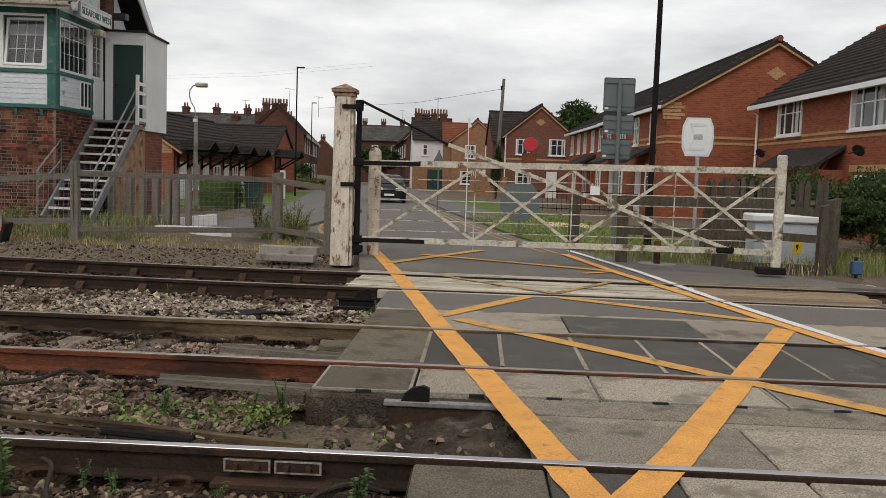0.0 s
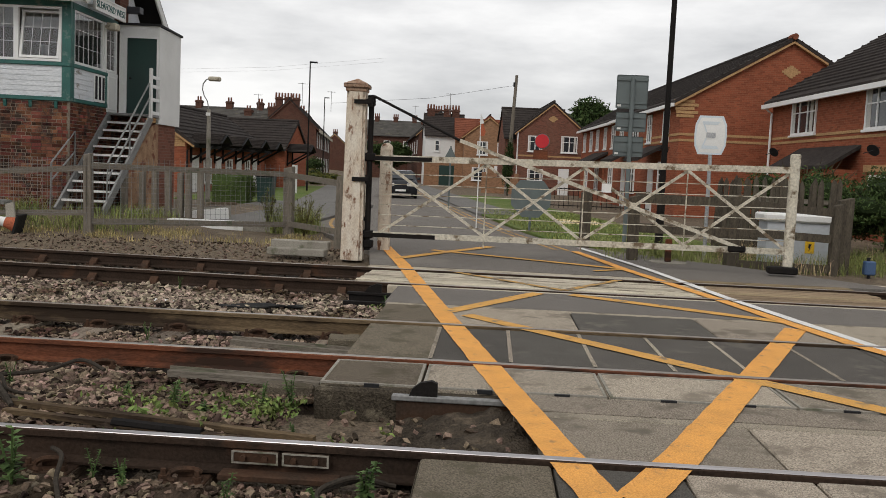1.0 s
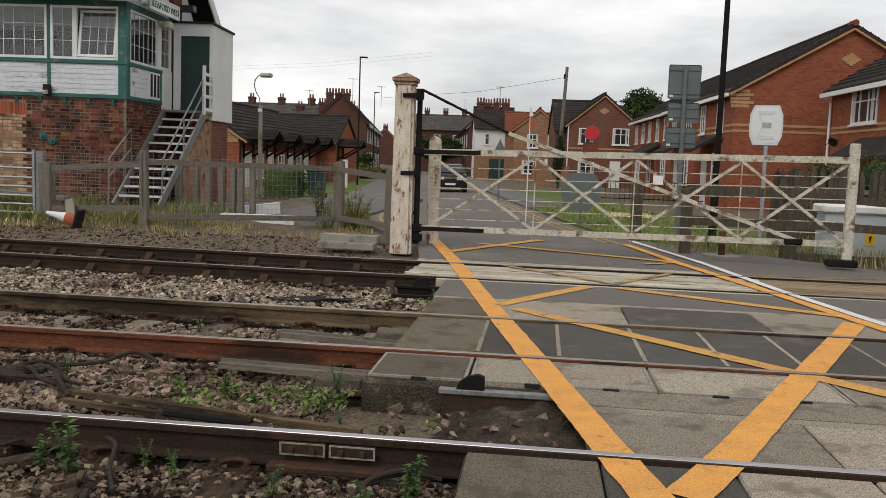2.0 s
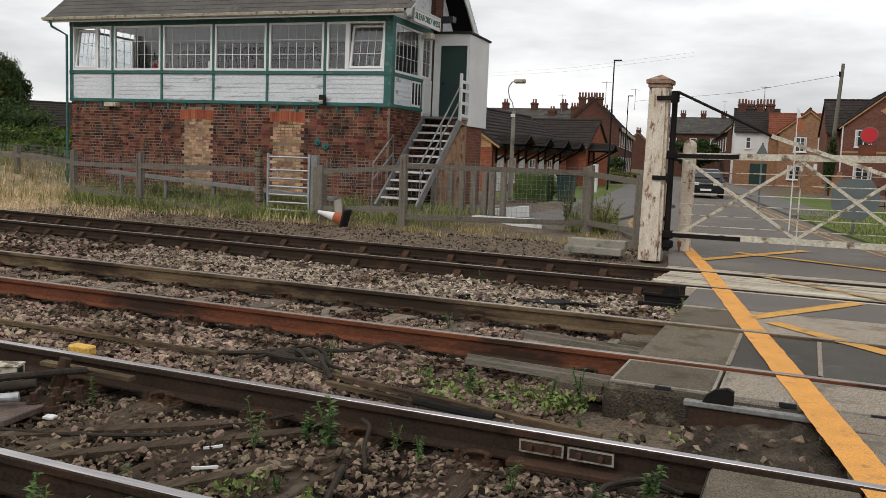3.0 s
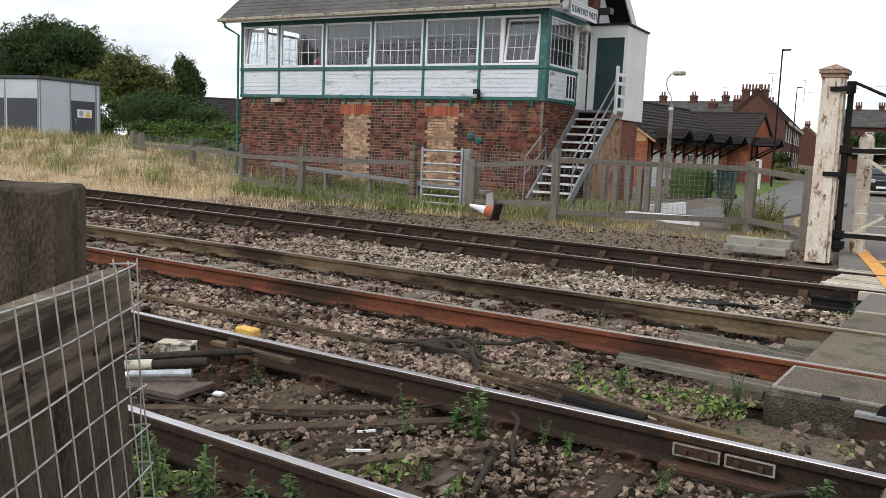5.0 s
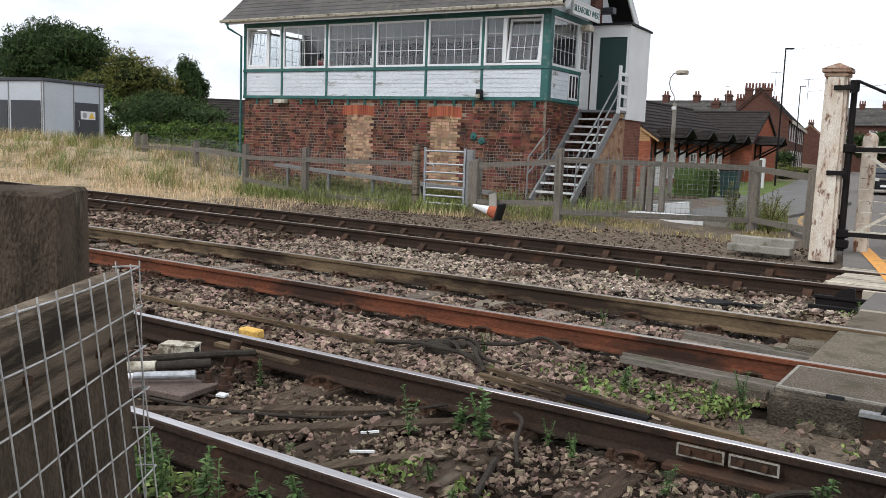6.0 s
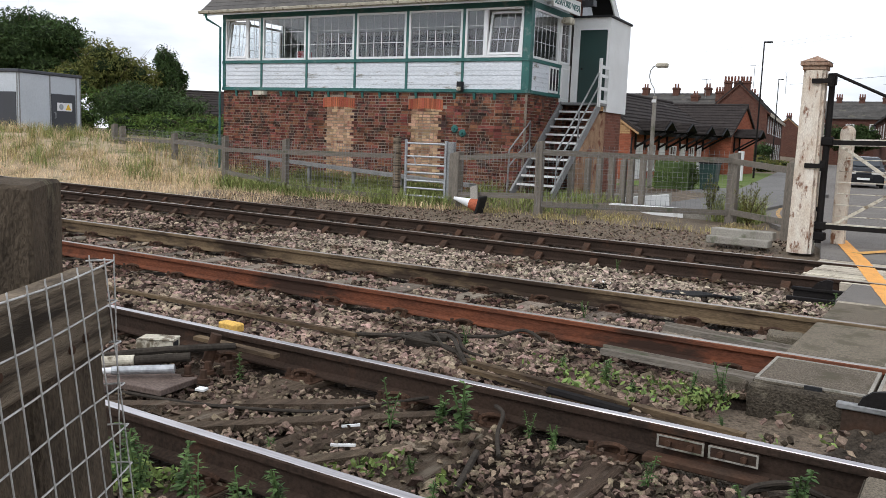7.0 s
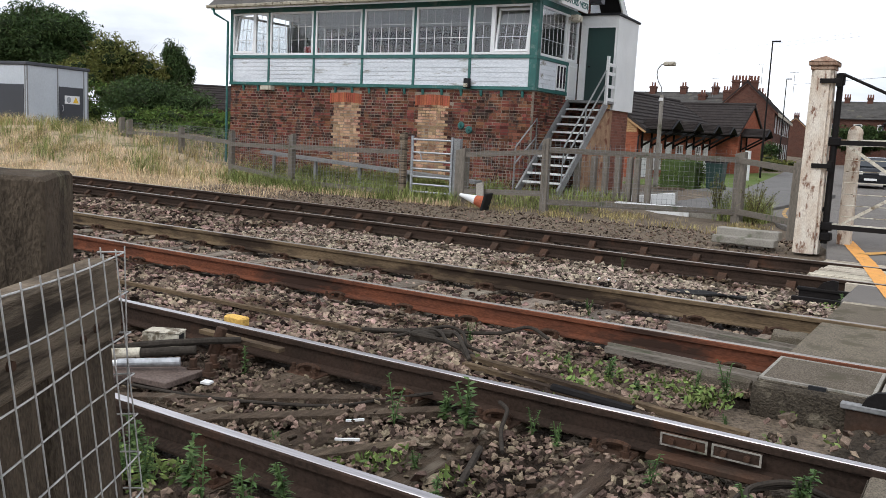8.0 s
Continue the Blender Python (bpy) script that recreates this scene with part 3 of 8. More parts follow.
def chair_mesh():
    bm = BM()
    box(bm, -0.09, 0.09, -0.19, 0.19, -0.19, -0.165, 0.006)
    for s in (-1, 1):
        extrude(bm, [(s * 0.035, -0.166), (s * 0.15, -0.166), (s * 0.1, -0.11), (s * 0.045, -0.07)], -0.05, 0.05)
        cyl(bm, (0.055, s * 0.155, -0.17), (0.055, s * 0.155, -0.135), 0.018, 0.018, 6)
        cyl(bm, (-0.055, s * 0.155, -0.17), (-0.055, s * 0.155, -0.135), 0.018, 0.018, 6)
    return mesh_of("chair", bm, "chair")


def clip_mesh():
    bm = BM()
    box(bm, -0.12, 0.12, -0.2, 0.2, -0.185, -0.162, 0.006)
    for s in (-1, 1):
        pts = [Vector((0.05 * math.cos(a) - 0.014 * a + 0.03, s * (0.1 + 0.016 * a), -0.138 + 0.024 * math.sin(a))) for a in [0.45 * i for i in range(0, 13)]]
        tube(bm, pts, 0.0155, 6)
        for x in (-0.085, 0.085):
            cyl(bm, (x, s * 0.165, -0.165), (x, s * 0.165, -0.135), 0.026, 0.026, 6)
            cyl(bm, (x, s * 0.165, -0.137), (x, s * 0.165, -0.105), 0.015, 0.014, 6)
        box(bm, -0.05, 0.05, s * 0.075, s * 0.11, -0.165, -0.125, 0.006)
    return mesh_of("rail_clip", bm, "clip_iron")


CHAIR, CLIP = chair_mesh(), clip_mesh()
SLEEPER = mesh_of("sleeper", box(BM(), -0.125, 0.125, -1.28, 1.28, -0.34, -0.168, 0.012), "sleeper")
SLEEPER_GREY = mesh_of("sleeper", box(BM(), -0.125, 0.125, -1.28, 1.28, -0.34, -0.168, 0.012), "sleeper_grey")
rnd = random.Random(4)


SLEEPER_AT = []


def sleepers(xs, centre, base, fixing, name, label, timber=SLEEPER):
    for x in xs:
        x += rnd.uniform(-0.03, 0.03)
        c = centre(x)
        SLEEPER_AT.append((x, c))
        sl = thing("sleeper", label, "sleeper", pose(x, c, rnd.uniform(-0.012, 0.004), 0, 0, base(x) + rnd.uniform(-1, 1)), group=name)
        shared("timber", timber, sl, pose(0, 0, 0))
        for s in (-1, 1):
            shared("rail_fixing", fixing, sl, pose(0, s * 0.7525, 0))


def spaced(a, b, d):
    return [a + d * i for i in range(int((b - a) / d) + 1)]


sleepers(spaced(-34, -0.9, 0.68), lambda x: 3.7175, lambda x: 0, CLIP, "sleepers of the near track", "dark oil-stained timber sleeper with steel rail clips")
sleepers(spaced(-38, -1.25, 0.72), lambda x: 7.2525, lambda x: 0, CLIP, "sleepers of the middle track", "grey weathered timber sleeper with steel rail clips", SLEEPER_GREY)
sleepers(spaced(-36, -1.6, 0.78) + spaced(5.6, 10, 0.78), lambda x: siding_y(x) - 0.7525, lambda x: -3 if x < -3 else 0, CHAIR, "sleepers of the siding", "old timber sleeper with cast iron chairs")


# crossing deck: precast slabs between and beside the rails
deck = thing("crossing_deck", "level crossing deck of worn concrete and dark rubber slabs", "crossing deck", kind="structure")
SL_T = -0.014


def worn_block(d):
    bm = box(BM(), *d, 0.02)
    bmesh.ops.subdivide_edges(bm, edges=list(bm.edges), cuts=3, use_grid_fill=True)
    for v in bm.verts:
        v.co += Vector((noise.noise(v.co * 9), noise.noise(v.co * 11), noise.noise(v.co * 8))) * 0.008
    return bm


def slab(x0, x1, y0, y1, material, depth=0.3):
    bm = box(BM(), x0 + 0.006, x1 - 0.006, y0, y1, SL_T - depth, SL_T + rnd.uniform(-0.004, 0.001), 0.01)
    part("slab", bm, material, deck)


def slab_row(joints, y0, y1, mats, depth=0.3):
    for i, (a, b) in enumerate(zip(joints, joints[1:])):
        slab(a, b, y0, y1, mats[i % len(mats)] if i < len(mats) else mats[-1], depth)


slab_row([-0.19, 0.46, 1.09, 1.72, 2.35, 2.98, 3.6, 4.2, 4.8, 5.4, 6.0], 3.03, 4.40, ["slab_mossy", "slab_dark", "slab", "slab"])
slab_row([0.42, 1.65, 2.9, 4.1, 5.3, 6.3], 4.545, 5.24, ["slab"])
slab_row([-0.97, -0.3, 0.92, 2.12, 3.3, 4.5, 5.7, 6.3], 5.75, 6.415, ["slab_mossy", "slab"], 0.36)
slab_row([-0.95, -0.3, 0.31, 0.94, 1.53, 2.1, 2.75, 3.4, 4.0, 4.6, 5.2, 5.8, 6.3], 6.6, 7.92, ["slab_mossy", "slab_dark", "slab_dark"])
slab_row([-0.95, -0.3, 0.975, 2.245, 3.5, 4.7, 5.9], 8.09, 9.1, ["slab_mossy", "slab", "slab_dark", "slab", "slab"])
# separate thin sheets, darker than the slab tops, over the upright ends
part("end_face", box(BM(), -0.965, -0.2, 5.742, 5.747, -0.36, -0.03), "slab_edge", deck, "dark slab end")
part("end_face", box(BM(), -0.972, -0.967, 5.76, 6.4, -0.36, -0.03), "slab_edge", deck, "dark slab end")
part("end_face", box(BM(), -0.192, -0.187, 3.05, 4.38, -0.3, -0.03), "slab_edge", deck, "dark slab end")
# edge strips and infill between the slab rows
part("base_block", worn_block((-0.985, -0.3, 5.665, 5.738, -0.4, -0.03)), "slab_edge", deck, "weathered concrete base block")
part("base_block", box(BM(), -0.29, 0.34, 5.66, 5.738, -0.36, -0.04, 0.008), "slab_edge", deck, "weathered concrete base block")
part("edge_strip", box(BM(), 0.34, 6.3, 5.26, 5.36, -0.3, SL_T - 0.004, 0.006), "slab", deck, "pale concrete edge strip")
part("infill", box(BM(), 0.3, 6.3, 5.38, 5.73, -0.3, SL_T - 0.006), "slab", deck, "cracked concrete infill between slab rows")
part("edge_strip", box(BM(), -0.95, 6.3, 9.11, 9.2, -0.3, SL_T - 0.002, 0.006), "slab", deck, "pale concrete edge strip")
part("infill", box(BM(), -0.97, 7.4, 9.2, 10.45, -0.3, SL_T), "asphalt", deck, "tarmac infill between the tracks")
for a, b in ((-0.97, -0.3), (-0.3, 0.92), (0.92, 2.12), (2.12, 3.3), (3.3, 4.5)):
    rim = BM()
    for d in ((a + 0.01, b - 0.01, 5.752, 5.775), (a + 0.01, b - 0.01, 6.39, 6.41), (a + 0.01, a + 0.03, 5.775, 6.39), (b - 0.03, b - 0.01, 5.775, 6.39)):
        box(rim, d[0], d[1], d[2], d[3], SL_T - 0.02, SL_T + 0.004)
    part("rim", rim, "concrete", deck, "pale concrete rim of a slab")
# dark lifting notches along the slab edges
for x in (-0.62, 0.12, 0.62, 1.3, 1.8, 2.45, 3.0):
    part("lifting_notch", box(BM(), x - 0.05, x + 0.05, 5.735, 5.756, SL_T - 0.02, SL_T + 0.006), "dark", deck)
# white painted joint lines in the middle four-foot
for x in (-0.3, 0.31, 0.94, 1.53, 2.1, 2.75):
    part("joint_line", box(BM(), x - 0.016, x + 0.016, 6.62, 7.9, SL_T, SL_T + 0.003), "slab", deck, "pale mortar joint")
# timber deck over the siding
for i in range(7):
    y0 = 10.68 + i * 0.187
    cut = 2.75 + 0.05 * i
    for a, b, mt in ((-1.5 - 0.1 * rnd.random(), cut, "deck_board"), (cut + 0.008, 5.0 + 0.3 * rnd.random(), "deck_brown")):
        part("deck_board", box(BM(), a, b, y0, y0 + 0.181, -0.14, SL_T + rnd.uniform(-0.006, 0.004), 0.006), mt, deck)
for y0 in (12.19, 12.39):
    part("deck_board", box(BM(), -1.62, 2.4, y0, y0 + 0.18, -0.14, SL_T + rnd.uniform(-0.006, 0.004), 0.008), "deck_board", deck)
    part("deck_board", box(BM(), 2.41, 5.2, y0, y0 + 0.18, -0.14, SL_T + rnd.uniform(-0.006, 0.004), 0.008), "deck_brown", deck)
part("deck_board", box(BM(), -1.1, 5.0, 10.46, 10.54, -0.14, SL_T, 0.006), "deck_board", deck)


# painted box markings
PAINTED = []


def paint(pts, w, material, label):
    bm = BM()
    PAINTED.append(material)
    lift = 0.0005 * len(PAINTED)
    rows = []
    fine = []
    for a, b in zip(pts, pts[1:]):
        k = max(1, int((Vector(b) - Vector(a)).length / 0.05))
        fine += [tuple(Vector(a).lerp(Vector(b), i / k)) for i in range(k)]
    fine.append(pts[-1])
    for i, p in enumerate(fine):
        a, b = Vector(fine[max(0, i - 1)]), Vector(fine[min(len(fine) - 1, i + 1)])
        d = (b - a).normalized()
        nrm = Vector((-d.y, d.x)) * (w / 2)
        j = [0.008 * noise.noise(Vector((p[0] * 5 + q, p[1] * 5, q))) + rnd.uniform(-0.002, 0.002) for q in (0, 5)]
        z = SL_T + 0.006 if p[1] < 13 else -0.012 - 0.09 * step(14, 30, p[1]) + 0.003
        z += lift
        rows.append((bm.verts.new((p[0] + nrm.x + j[0], p[1] + nrm.y, z)), bm.verts.new((p[0] - nrm.x + j[1], p[1] - nrm.y, z))))
    for a, b in zip(rows, rows[1:]):
        bm.faces.new((a[0], a[1], b[1], b[0]))
    bmesh.ops.recalc_face_normals(bm, faces=bm.faces)
    for f in bm.faces:
        if f.normal.z < 0:
            f.normal_flip()
    return solid("road_marking", bm, material, label, "road marking", kind="structure", group="yellow box markings")


Y1 = "thick yellow painted line across the crossing"
paint([(-1.76, 15.5), (-1.12, 12.6), (-0.235, 8.2), (0.33, 5.5), (0.58, 4.3), (0.66, 3.95)], 0.2, "yellow", Y1)
paint([(0.8, 4.0), (1.12, 4.6), (3.16, 8.78)], 0.2, "yellow", Y1)
Y2 = "thin yellow hatching line of the box marking"
paint([(-0.28, 8.75), (0.72, 10.4)], 0.17, "yellow_thin", Y2)
paint([(-0.08, 8.6), (3.56, 4.9)], 0.17, "yellow_thin", Y2)
paint([(1.1, 10.4), (3.2, 9.15)], 0.18, "yellow_thin", Y2)
paint([(-0.45, 12.2), (1.05, 10.75)], 0.1, "yellow_worn", Y2)
paint([(1.05, 10.75), (2.0, 12.2)], 0.1, "yellow_worn", Y2)
paint([(-1.3, 13.6), (0.15, 16.5)], 0.19, "yellow_thin", Y2)
paint([(-0.9, 15.2), (2.15, 13.6)], 0.18, "yellow_thin", Y2)
paint([(1.7, 13.1), (2.2, 13.5)], 0.1, "yellow_thin", Y2)
paint([(1.72, 16.3), (2.25, 13.4), (2.85, 10.8), (3.2, 9.1), (3.45, 8.0), (4.3, 5.6)], 0.16, "yellow", Y1)
paint([(1.9, 17.2), (2.62, 13.6), (3.03, 10.85), (3.36, 9.14), (3.6, 8.0), (4.05, 6.4)], 0.12, "white_line", "white painted edge line beside the yellow box")


# ballast stones
def stones(n, x0, x1, y0, y1, s0, s1, zt, seed, name, label, material="stone", bare=0.12):
    """Loose stones; bare: the share that lies on the sleepers too."""
    rg = np.random.default_rng(seed)
    xs, ys = rg.uniform(x0, x1, n), rg.uniform(y0, y1, n)
    sid_off = 0.055 * np.maximum(0, -3.0 - xs)
    keep = np.ones(n, bool)
    for ry in (2.965, 4.47, 6.5, 8.005):
        keep &= np.abs(ys - ry) > 0.085
    for ry in (10.595, 12.1):
        keep &= np.abs(ys - ry - sid_off) > 0.085
    on = np.zeros(n, bool)
    for sx, sy in SLEEPER_AT:
        on |= (np.abs(xs - sx) < 0.135) & (np.abs(ys - sy) < 1.28)
    keep &= ~on | (rg.random(n) < bare)
    xs, ys, on = xs[keep], ys[keep], on[keep]
    n = len(xs)
    cube = np.array([[-1, -1, -1], [1, -1, -1], [1, 1, -1], [-1, 1, -1], [-1, -1, 1], [1, -1, 1], [1, 1, 1], [-1, 1, 1]]) * 0.5
    v = cube[None] * (1 + rg.uniform(-0.4, 0.3, (n, 8, 3)))
    v[:, 4:, :2] *= rg.uniform(0.55, 1.0, (n, 1, 1))
    v[:, :, 0] += 0.35 * v[:, :, 2] * rg.uniform(-1, 1, (n, 1))
    v[:, 5:7, 2] *= rg.uniform(0.3, 1.0, (n, 1))
    size = rg.uniform(s0, s1, (n, 1, 1)) * (1 + 0.5 * (rg.random((n, 1, 1)) > 0.9))
    v = v * size * np.array([1.35, 0.95, 0.62])
    a, tl, rl = rg.uniform(0, 6.28, n), rg.uniform(-1.1, 1.1, n), rg.uniform(-0.7, 0.7, n)
    cr_, sr_ = np.cos(rl)[:, None], np.sin(rl)[:, None]
    v = np.stack([v[..., 0] * cr_ + v[..., 2] * sr_, v[..., 1], v[..., 2] * cr_ - v[..., 0] * sr_], -1)
    ca, sa, ct, st = np.cos(a), np.sin(a), np.cos(tl), np.sin(tl)
    x, y, z = v[..., 0], v[..., 1] * ct[:, None] - v[..., 2] * st[:, None], v[..., 1] * st[:, None] + v[..., 2] * ct[:, None]
    wx, wy = x * ca[:, None] - y * sa[:, None], x * sa[:, None] + y * ca[:, None]
    by_rail = np.min([np.abs(ys - q) for q in (2.965, 4.47, 6.5, 8.005)], axis=0) < 0.24
    zz = np.array([zt(p, q) for p, q in zip(xs, ys)]) - 0.03 * by_rail + rg.uniform(-0.014, 0.016, n) + 0.03 * on
    verts = np.stack([wx + xs[:, None], wy + ys[:, None], z + zz[:, None]], -1).reshape(-1, 3)
    quad = np.array([[0, 3, 2, 1], [4, 5, 6, 7], [0, 1, 5, 4], [1, 2, 6, 5], [2, 3, 7, 6], [3, 0, 4, 7]])
    faces = (quad[None] + 8 * np.arange(n)[:, None, None]).reshape(-1, 4)
    ob = new(name, numpy_mesh(name, verts, faces, material))
    return tagged(ob, label, "ballast", kind="stuff")


def ballast_z(x, y):
    z = -0.185 + 0.02 * noise.noise(Vector((x * 0.6, y * 0.9, 0)))
    for c in (5.49, 9.3):
        z += 0.03 * math.exp(-((y - c) / 0.5) ** 2)
    if 4.5 < y < 5.8:
        z -= 0.15 * step(-1.35, -1.0, x)
    return z


stones(21000, -9, -0.25, 1.7, 4.42, 0.012, 0.033, lambda x, y: ballast_z(x, y) + 0.004, 1, "ballast", "small oily brown stones in the dirt of the near track", "stone_brown", 0.35)
stones(9500, -4, -0.25, 4.5, 6.45, 0.02, 0.046, ballast_z, 6, "ballast", "loose pinkish-brown ballast stones between the tracks", "stone_brown", 0.35)
stones(4200, -4.2, -2.2, 4.5, 6.45, 0.02, 0.046, lambda x, y: ballast_z(x, y) + 0.008, 9, "ballast", "paler ballast stones scattered between the tracks", "stone_pink", 0.35)
stones(10500, -8.6, -4, 4.5, 6.45, 0.022, 0.048, ballast_z, 10, "ballast", "loose pinkish-grey ballast stones between the tracks", "stone_pink", 0.35)
stones(9000, -9, -0.95, 6.5, 8.0, 0.02, 0.045, lambda x, y: ballast_z(x, y) - 0.01, 7, "ballast", "grey-brown ballast stones between the sleepers of the middle track", "stone_pink", 0.06)
stones(17000, -9, -0.95, 8.05, 10.6, 0.02, 0.046, ballast_z, 2, "ballast", "loose grey-brown ballast stones beside the middle track", "stone", 0.2)
stones(22000, -30, -8, 3.5, 10.8, 0.03, 0.06, ballast_z, 3, "ballast", "loose grey-brown ballast stones along the tracks", "stone_pink", 0.15)
stones(9000, -32, -1.3, 10.6, 13.2, 0.018, 0.045, lambda x, y: ballast_z(x, y) - 0.008, 4, "ballast", "dirty ballast and cinders in the siding", "stone_brown", 0.1)
stones(6000, -16, -2.4, 13.2, 15.8, 0.012, 0.035, lambda x, y: ground_z(x, y) + 0.004, 8, "ballast", "fine cinders on the bare earth beyond the siding", "stone_brown", 0.1)
stones(1500, 5.3, 12, 9, 14, 0.025, 0.05, lambda x, y: -0.19, 5, "ballast", "dirty ballast beside the crossing")


# ---- signal box ----
SB = pose(-9.273, 18.705, 0.055, 0, 0.35, 2.33)
sbox = thing("signal_box", "old brick signal box with green and white glazed upper storey", "signal box", SB)
SL, SD = 9.86, 4.3
BAYS = [0.0, -1.79, -3.44, -5.08, -6.73, -8.38, -9.86]
PATCH = ((-6.02, -5.18), (-3.23, -2.43))
# mortar core of the walls, 0.3 m thick, in four pieces
part("wall_core", box(BM(), -SL, 0.0, 0.001, 0.3, -0.3, 2.5), "mortar", sbox, "mortar of the front brick wall")
part("wall_core", box(BM(), -0.301, -0.001, 0.3, SD, -0.3, 2.5), "mortar", sbox, "mortar of the end brick wall")
part("wall_core", box(BM(), -SL, -SL + 0.3, 0.3, SD, -0.3, 2.5), "brick_rest", sbox, "brick end wall")
part("wall_core", box(BM(), -SL, 0, SD, SD + 0.3, -0.3, 2.5), "brick_rest", sbox, "brick rear wall")

BRICK_S = mesh_of("brick", box(BM(), 0, 0.213, -0.004, 0.03, 0, 0.065), "brick")
BRICK_H = mesh_of("brick", box(BM(), 0, 0.101, -0.004, 0.03, 0, 0.065), "brick")
CUBE = np.array([[0, 0, 0], [1, 0, 0], [1, 1, 0], [0, 1, 0], [0, 0, 1], [1, 0, 1], [1, 1, 1], [0, 1, 1]], float)
QUADS = np.array([[0, 3, 2, 1], [4, 5, 6, 7], [0, 1, 5, 4], [1, 2, 6, 5], [2, 3, 7, 6], [3, 0, 4, 7]])


def joined(name, boxes, material, parent, label):
    """Many small blocks (x0, x1, y0, y1, z0, z1) as one mesh."""
    b = np.array(boxes, float)
    lo, hi = b[:, 0::2], b[:, 1::2]
    verts = (lo[:, None] + CUBE[None] * (hi - lo)[:, None]).reshape(-1, 3)
    faces = (QUADS[None] + 8 * np.arange(len(b))[:, None, None]).reshape(-1, 4)
    ob = new(name, numpy_mesh(name, verts, faces, material))
    ob.parent = parent
    return tagged(ob, label, kind="stuff")


rb = random.Random(9)
rest, buff, arch, near_bricks = [], [], [], []
for r in range(33):
    z = -0.05 + r * 0.0768
    x = -SL + (0.0 if r % 2 else -0.055)
    k = 0
    while x < -0.02:
        head = (r % 4 in (1, 3) and k % 2 == 0) or r % 6 == 0
        w = 0.101 if head else 0.213
        x0, x1 = max(x, -SL), min(x + w, 0.0)
        mid = (x0 + x1) / 2
        hit = next((p for p in PATCH if p[0] < mid < p[1]), None)
        over = next((p for p in PATCH if p[0] - 0.12 < mid < p[1] + 0.12), None)
        if x1 - x0 > 0.03:
            if hit and z < 2.05:
                buff.append((x0, x1, -0.003, 0.04, z, z + 0.0635))
            elif over and 2.05 <= z < 2.36:
                pass
            elif mid > -1.6 and z > 0.15:
                near_bricks.append((x0, z, x1 - x0))
            else:
                d = rb.uniform(-0.002, 0.003)
                rest.append((x0, x1, -0.004 + d, 0.03, z, z + 0.0635))
        x += w + 0.014
        k += 1
for p in PATCH:
    n = 15
    for i in range(n):
        a = p[0] - 0.12 + (p[1] - p[0] + 0.24) * i / n
        arch.append((a, a + 0.062, -0.008, 0.03, 2.06 + 0.03 * math.sin(math.pi * i / (n - 1)), 2.32 + 0.03 * math.sin(math.pi * i / (n - 1))))
for r in range(33):
    z = -0.05 + r * 0.0768
    y = 0.0 if r % 2 else -0.05
    k = 0
    while y < SD:
        w = 0.101 if (r % 4 in (1, 3) and k % 2 == 0) else 0.213
        y0, y1 = max(y, 0.031), min(y + w, SD)
        if y1 - y0 > 0.03:
            rest.append((-0.03, 0.004, y0, y1, z, z + 0.0635))
        y += w + 0.014
        k += 1
joined("brickwork", rest, "brick_rest", sbox, "mottled red and blackened old bricks")
joined("infill_brickwork", buff, "brick_buff", sbox, "pale buff bricks filling a former window")
joined("window_arch", arch, "brick_arch", sbox, "bright red soldier bricks over a bricked-up window")

# green timber frame
def sb_part(name, dims, mt, label="", bevel=0.006):
    return part(name, box(BM(), *dims, bevel), mt, sbox, label)


sb_part("floor_beam", (-SL - 0.03, 0.03, -0.05, 0.1, 2.5, 2.585), "green_paint", "green timber floor beam")
sb_part("floor_beam", (-0.1, 0.04, 0.1, 1.93, 2.5, 2.585), "green_paint", "green timber floor beam")
sb_part("sill_beam", (-SL - 0.03, 0.03, -0.05, 0.08, 3.26, 3.34), "green_paint", "green timber sill beam")
sb_part("sill_beam", (-0.08, 0.04, 0.08, 1.93, 3.26, 3.34), "green_paint", "green timber sill beam")
sb_part("head_beam", (-SL - 0.03, 0.03, -0.04, 0.08, 4.54, 4.66), "green_paint", "green timber head beam")
sb_part("head_beam", (-0.08, 0.04, 0.08, 2.55, 4.52, 4.66), "green_paint", "green timber head beam")
for i, x in enumerate(BAYS):
    w = {0: 0.1, 6: 0.055}.get(i, 0.036)
    x = x - 0.07 if i == 0 else x + 0.03 if i == 6 else x
    sb_part("upright", (x - w, x + w, -0.035, 0.075, 2.585, 3.26), "green_paint")
    sb_part("upright", (x - w, x + w, -0.035, 0.075, 3.34, 4.54), "green_paint")
sb_part("upright", (-0.075, 0.03, 0.08, 0.16, 2.585, 3.26), "green_paint")
sb_part("upright", (-0.075, 0.03, 0.08, 0.16, 3.34, 4.54), "green_paint")
sb_part("upright", (-0.075, 0.026, 1.83, 1.92, 2.585, 3.26), "green_paint")
sb_part("upright", (-0.075, 0.026, 1.76, 1.86, 3.34, 4.54), "white_upvc", "white painted upright")
for i in range(17):
    x = -0.3 - i * 0.565
    bm = extrude(BM(), [(-0.045, 2.49), (0.0, 2.49), (0.0, 2.33), (-0.02, 2.36)], x - 0.035, x + 0.035)
    part("bracket", bm, "green_paint", sbox)
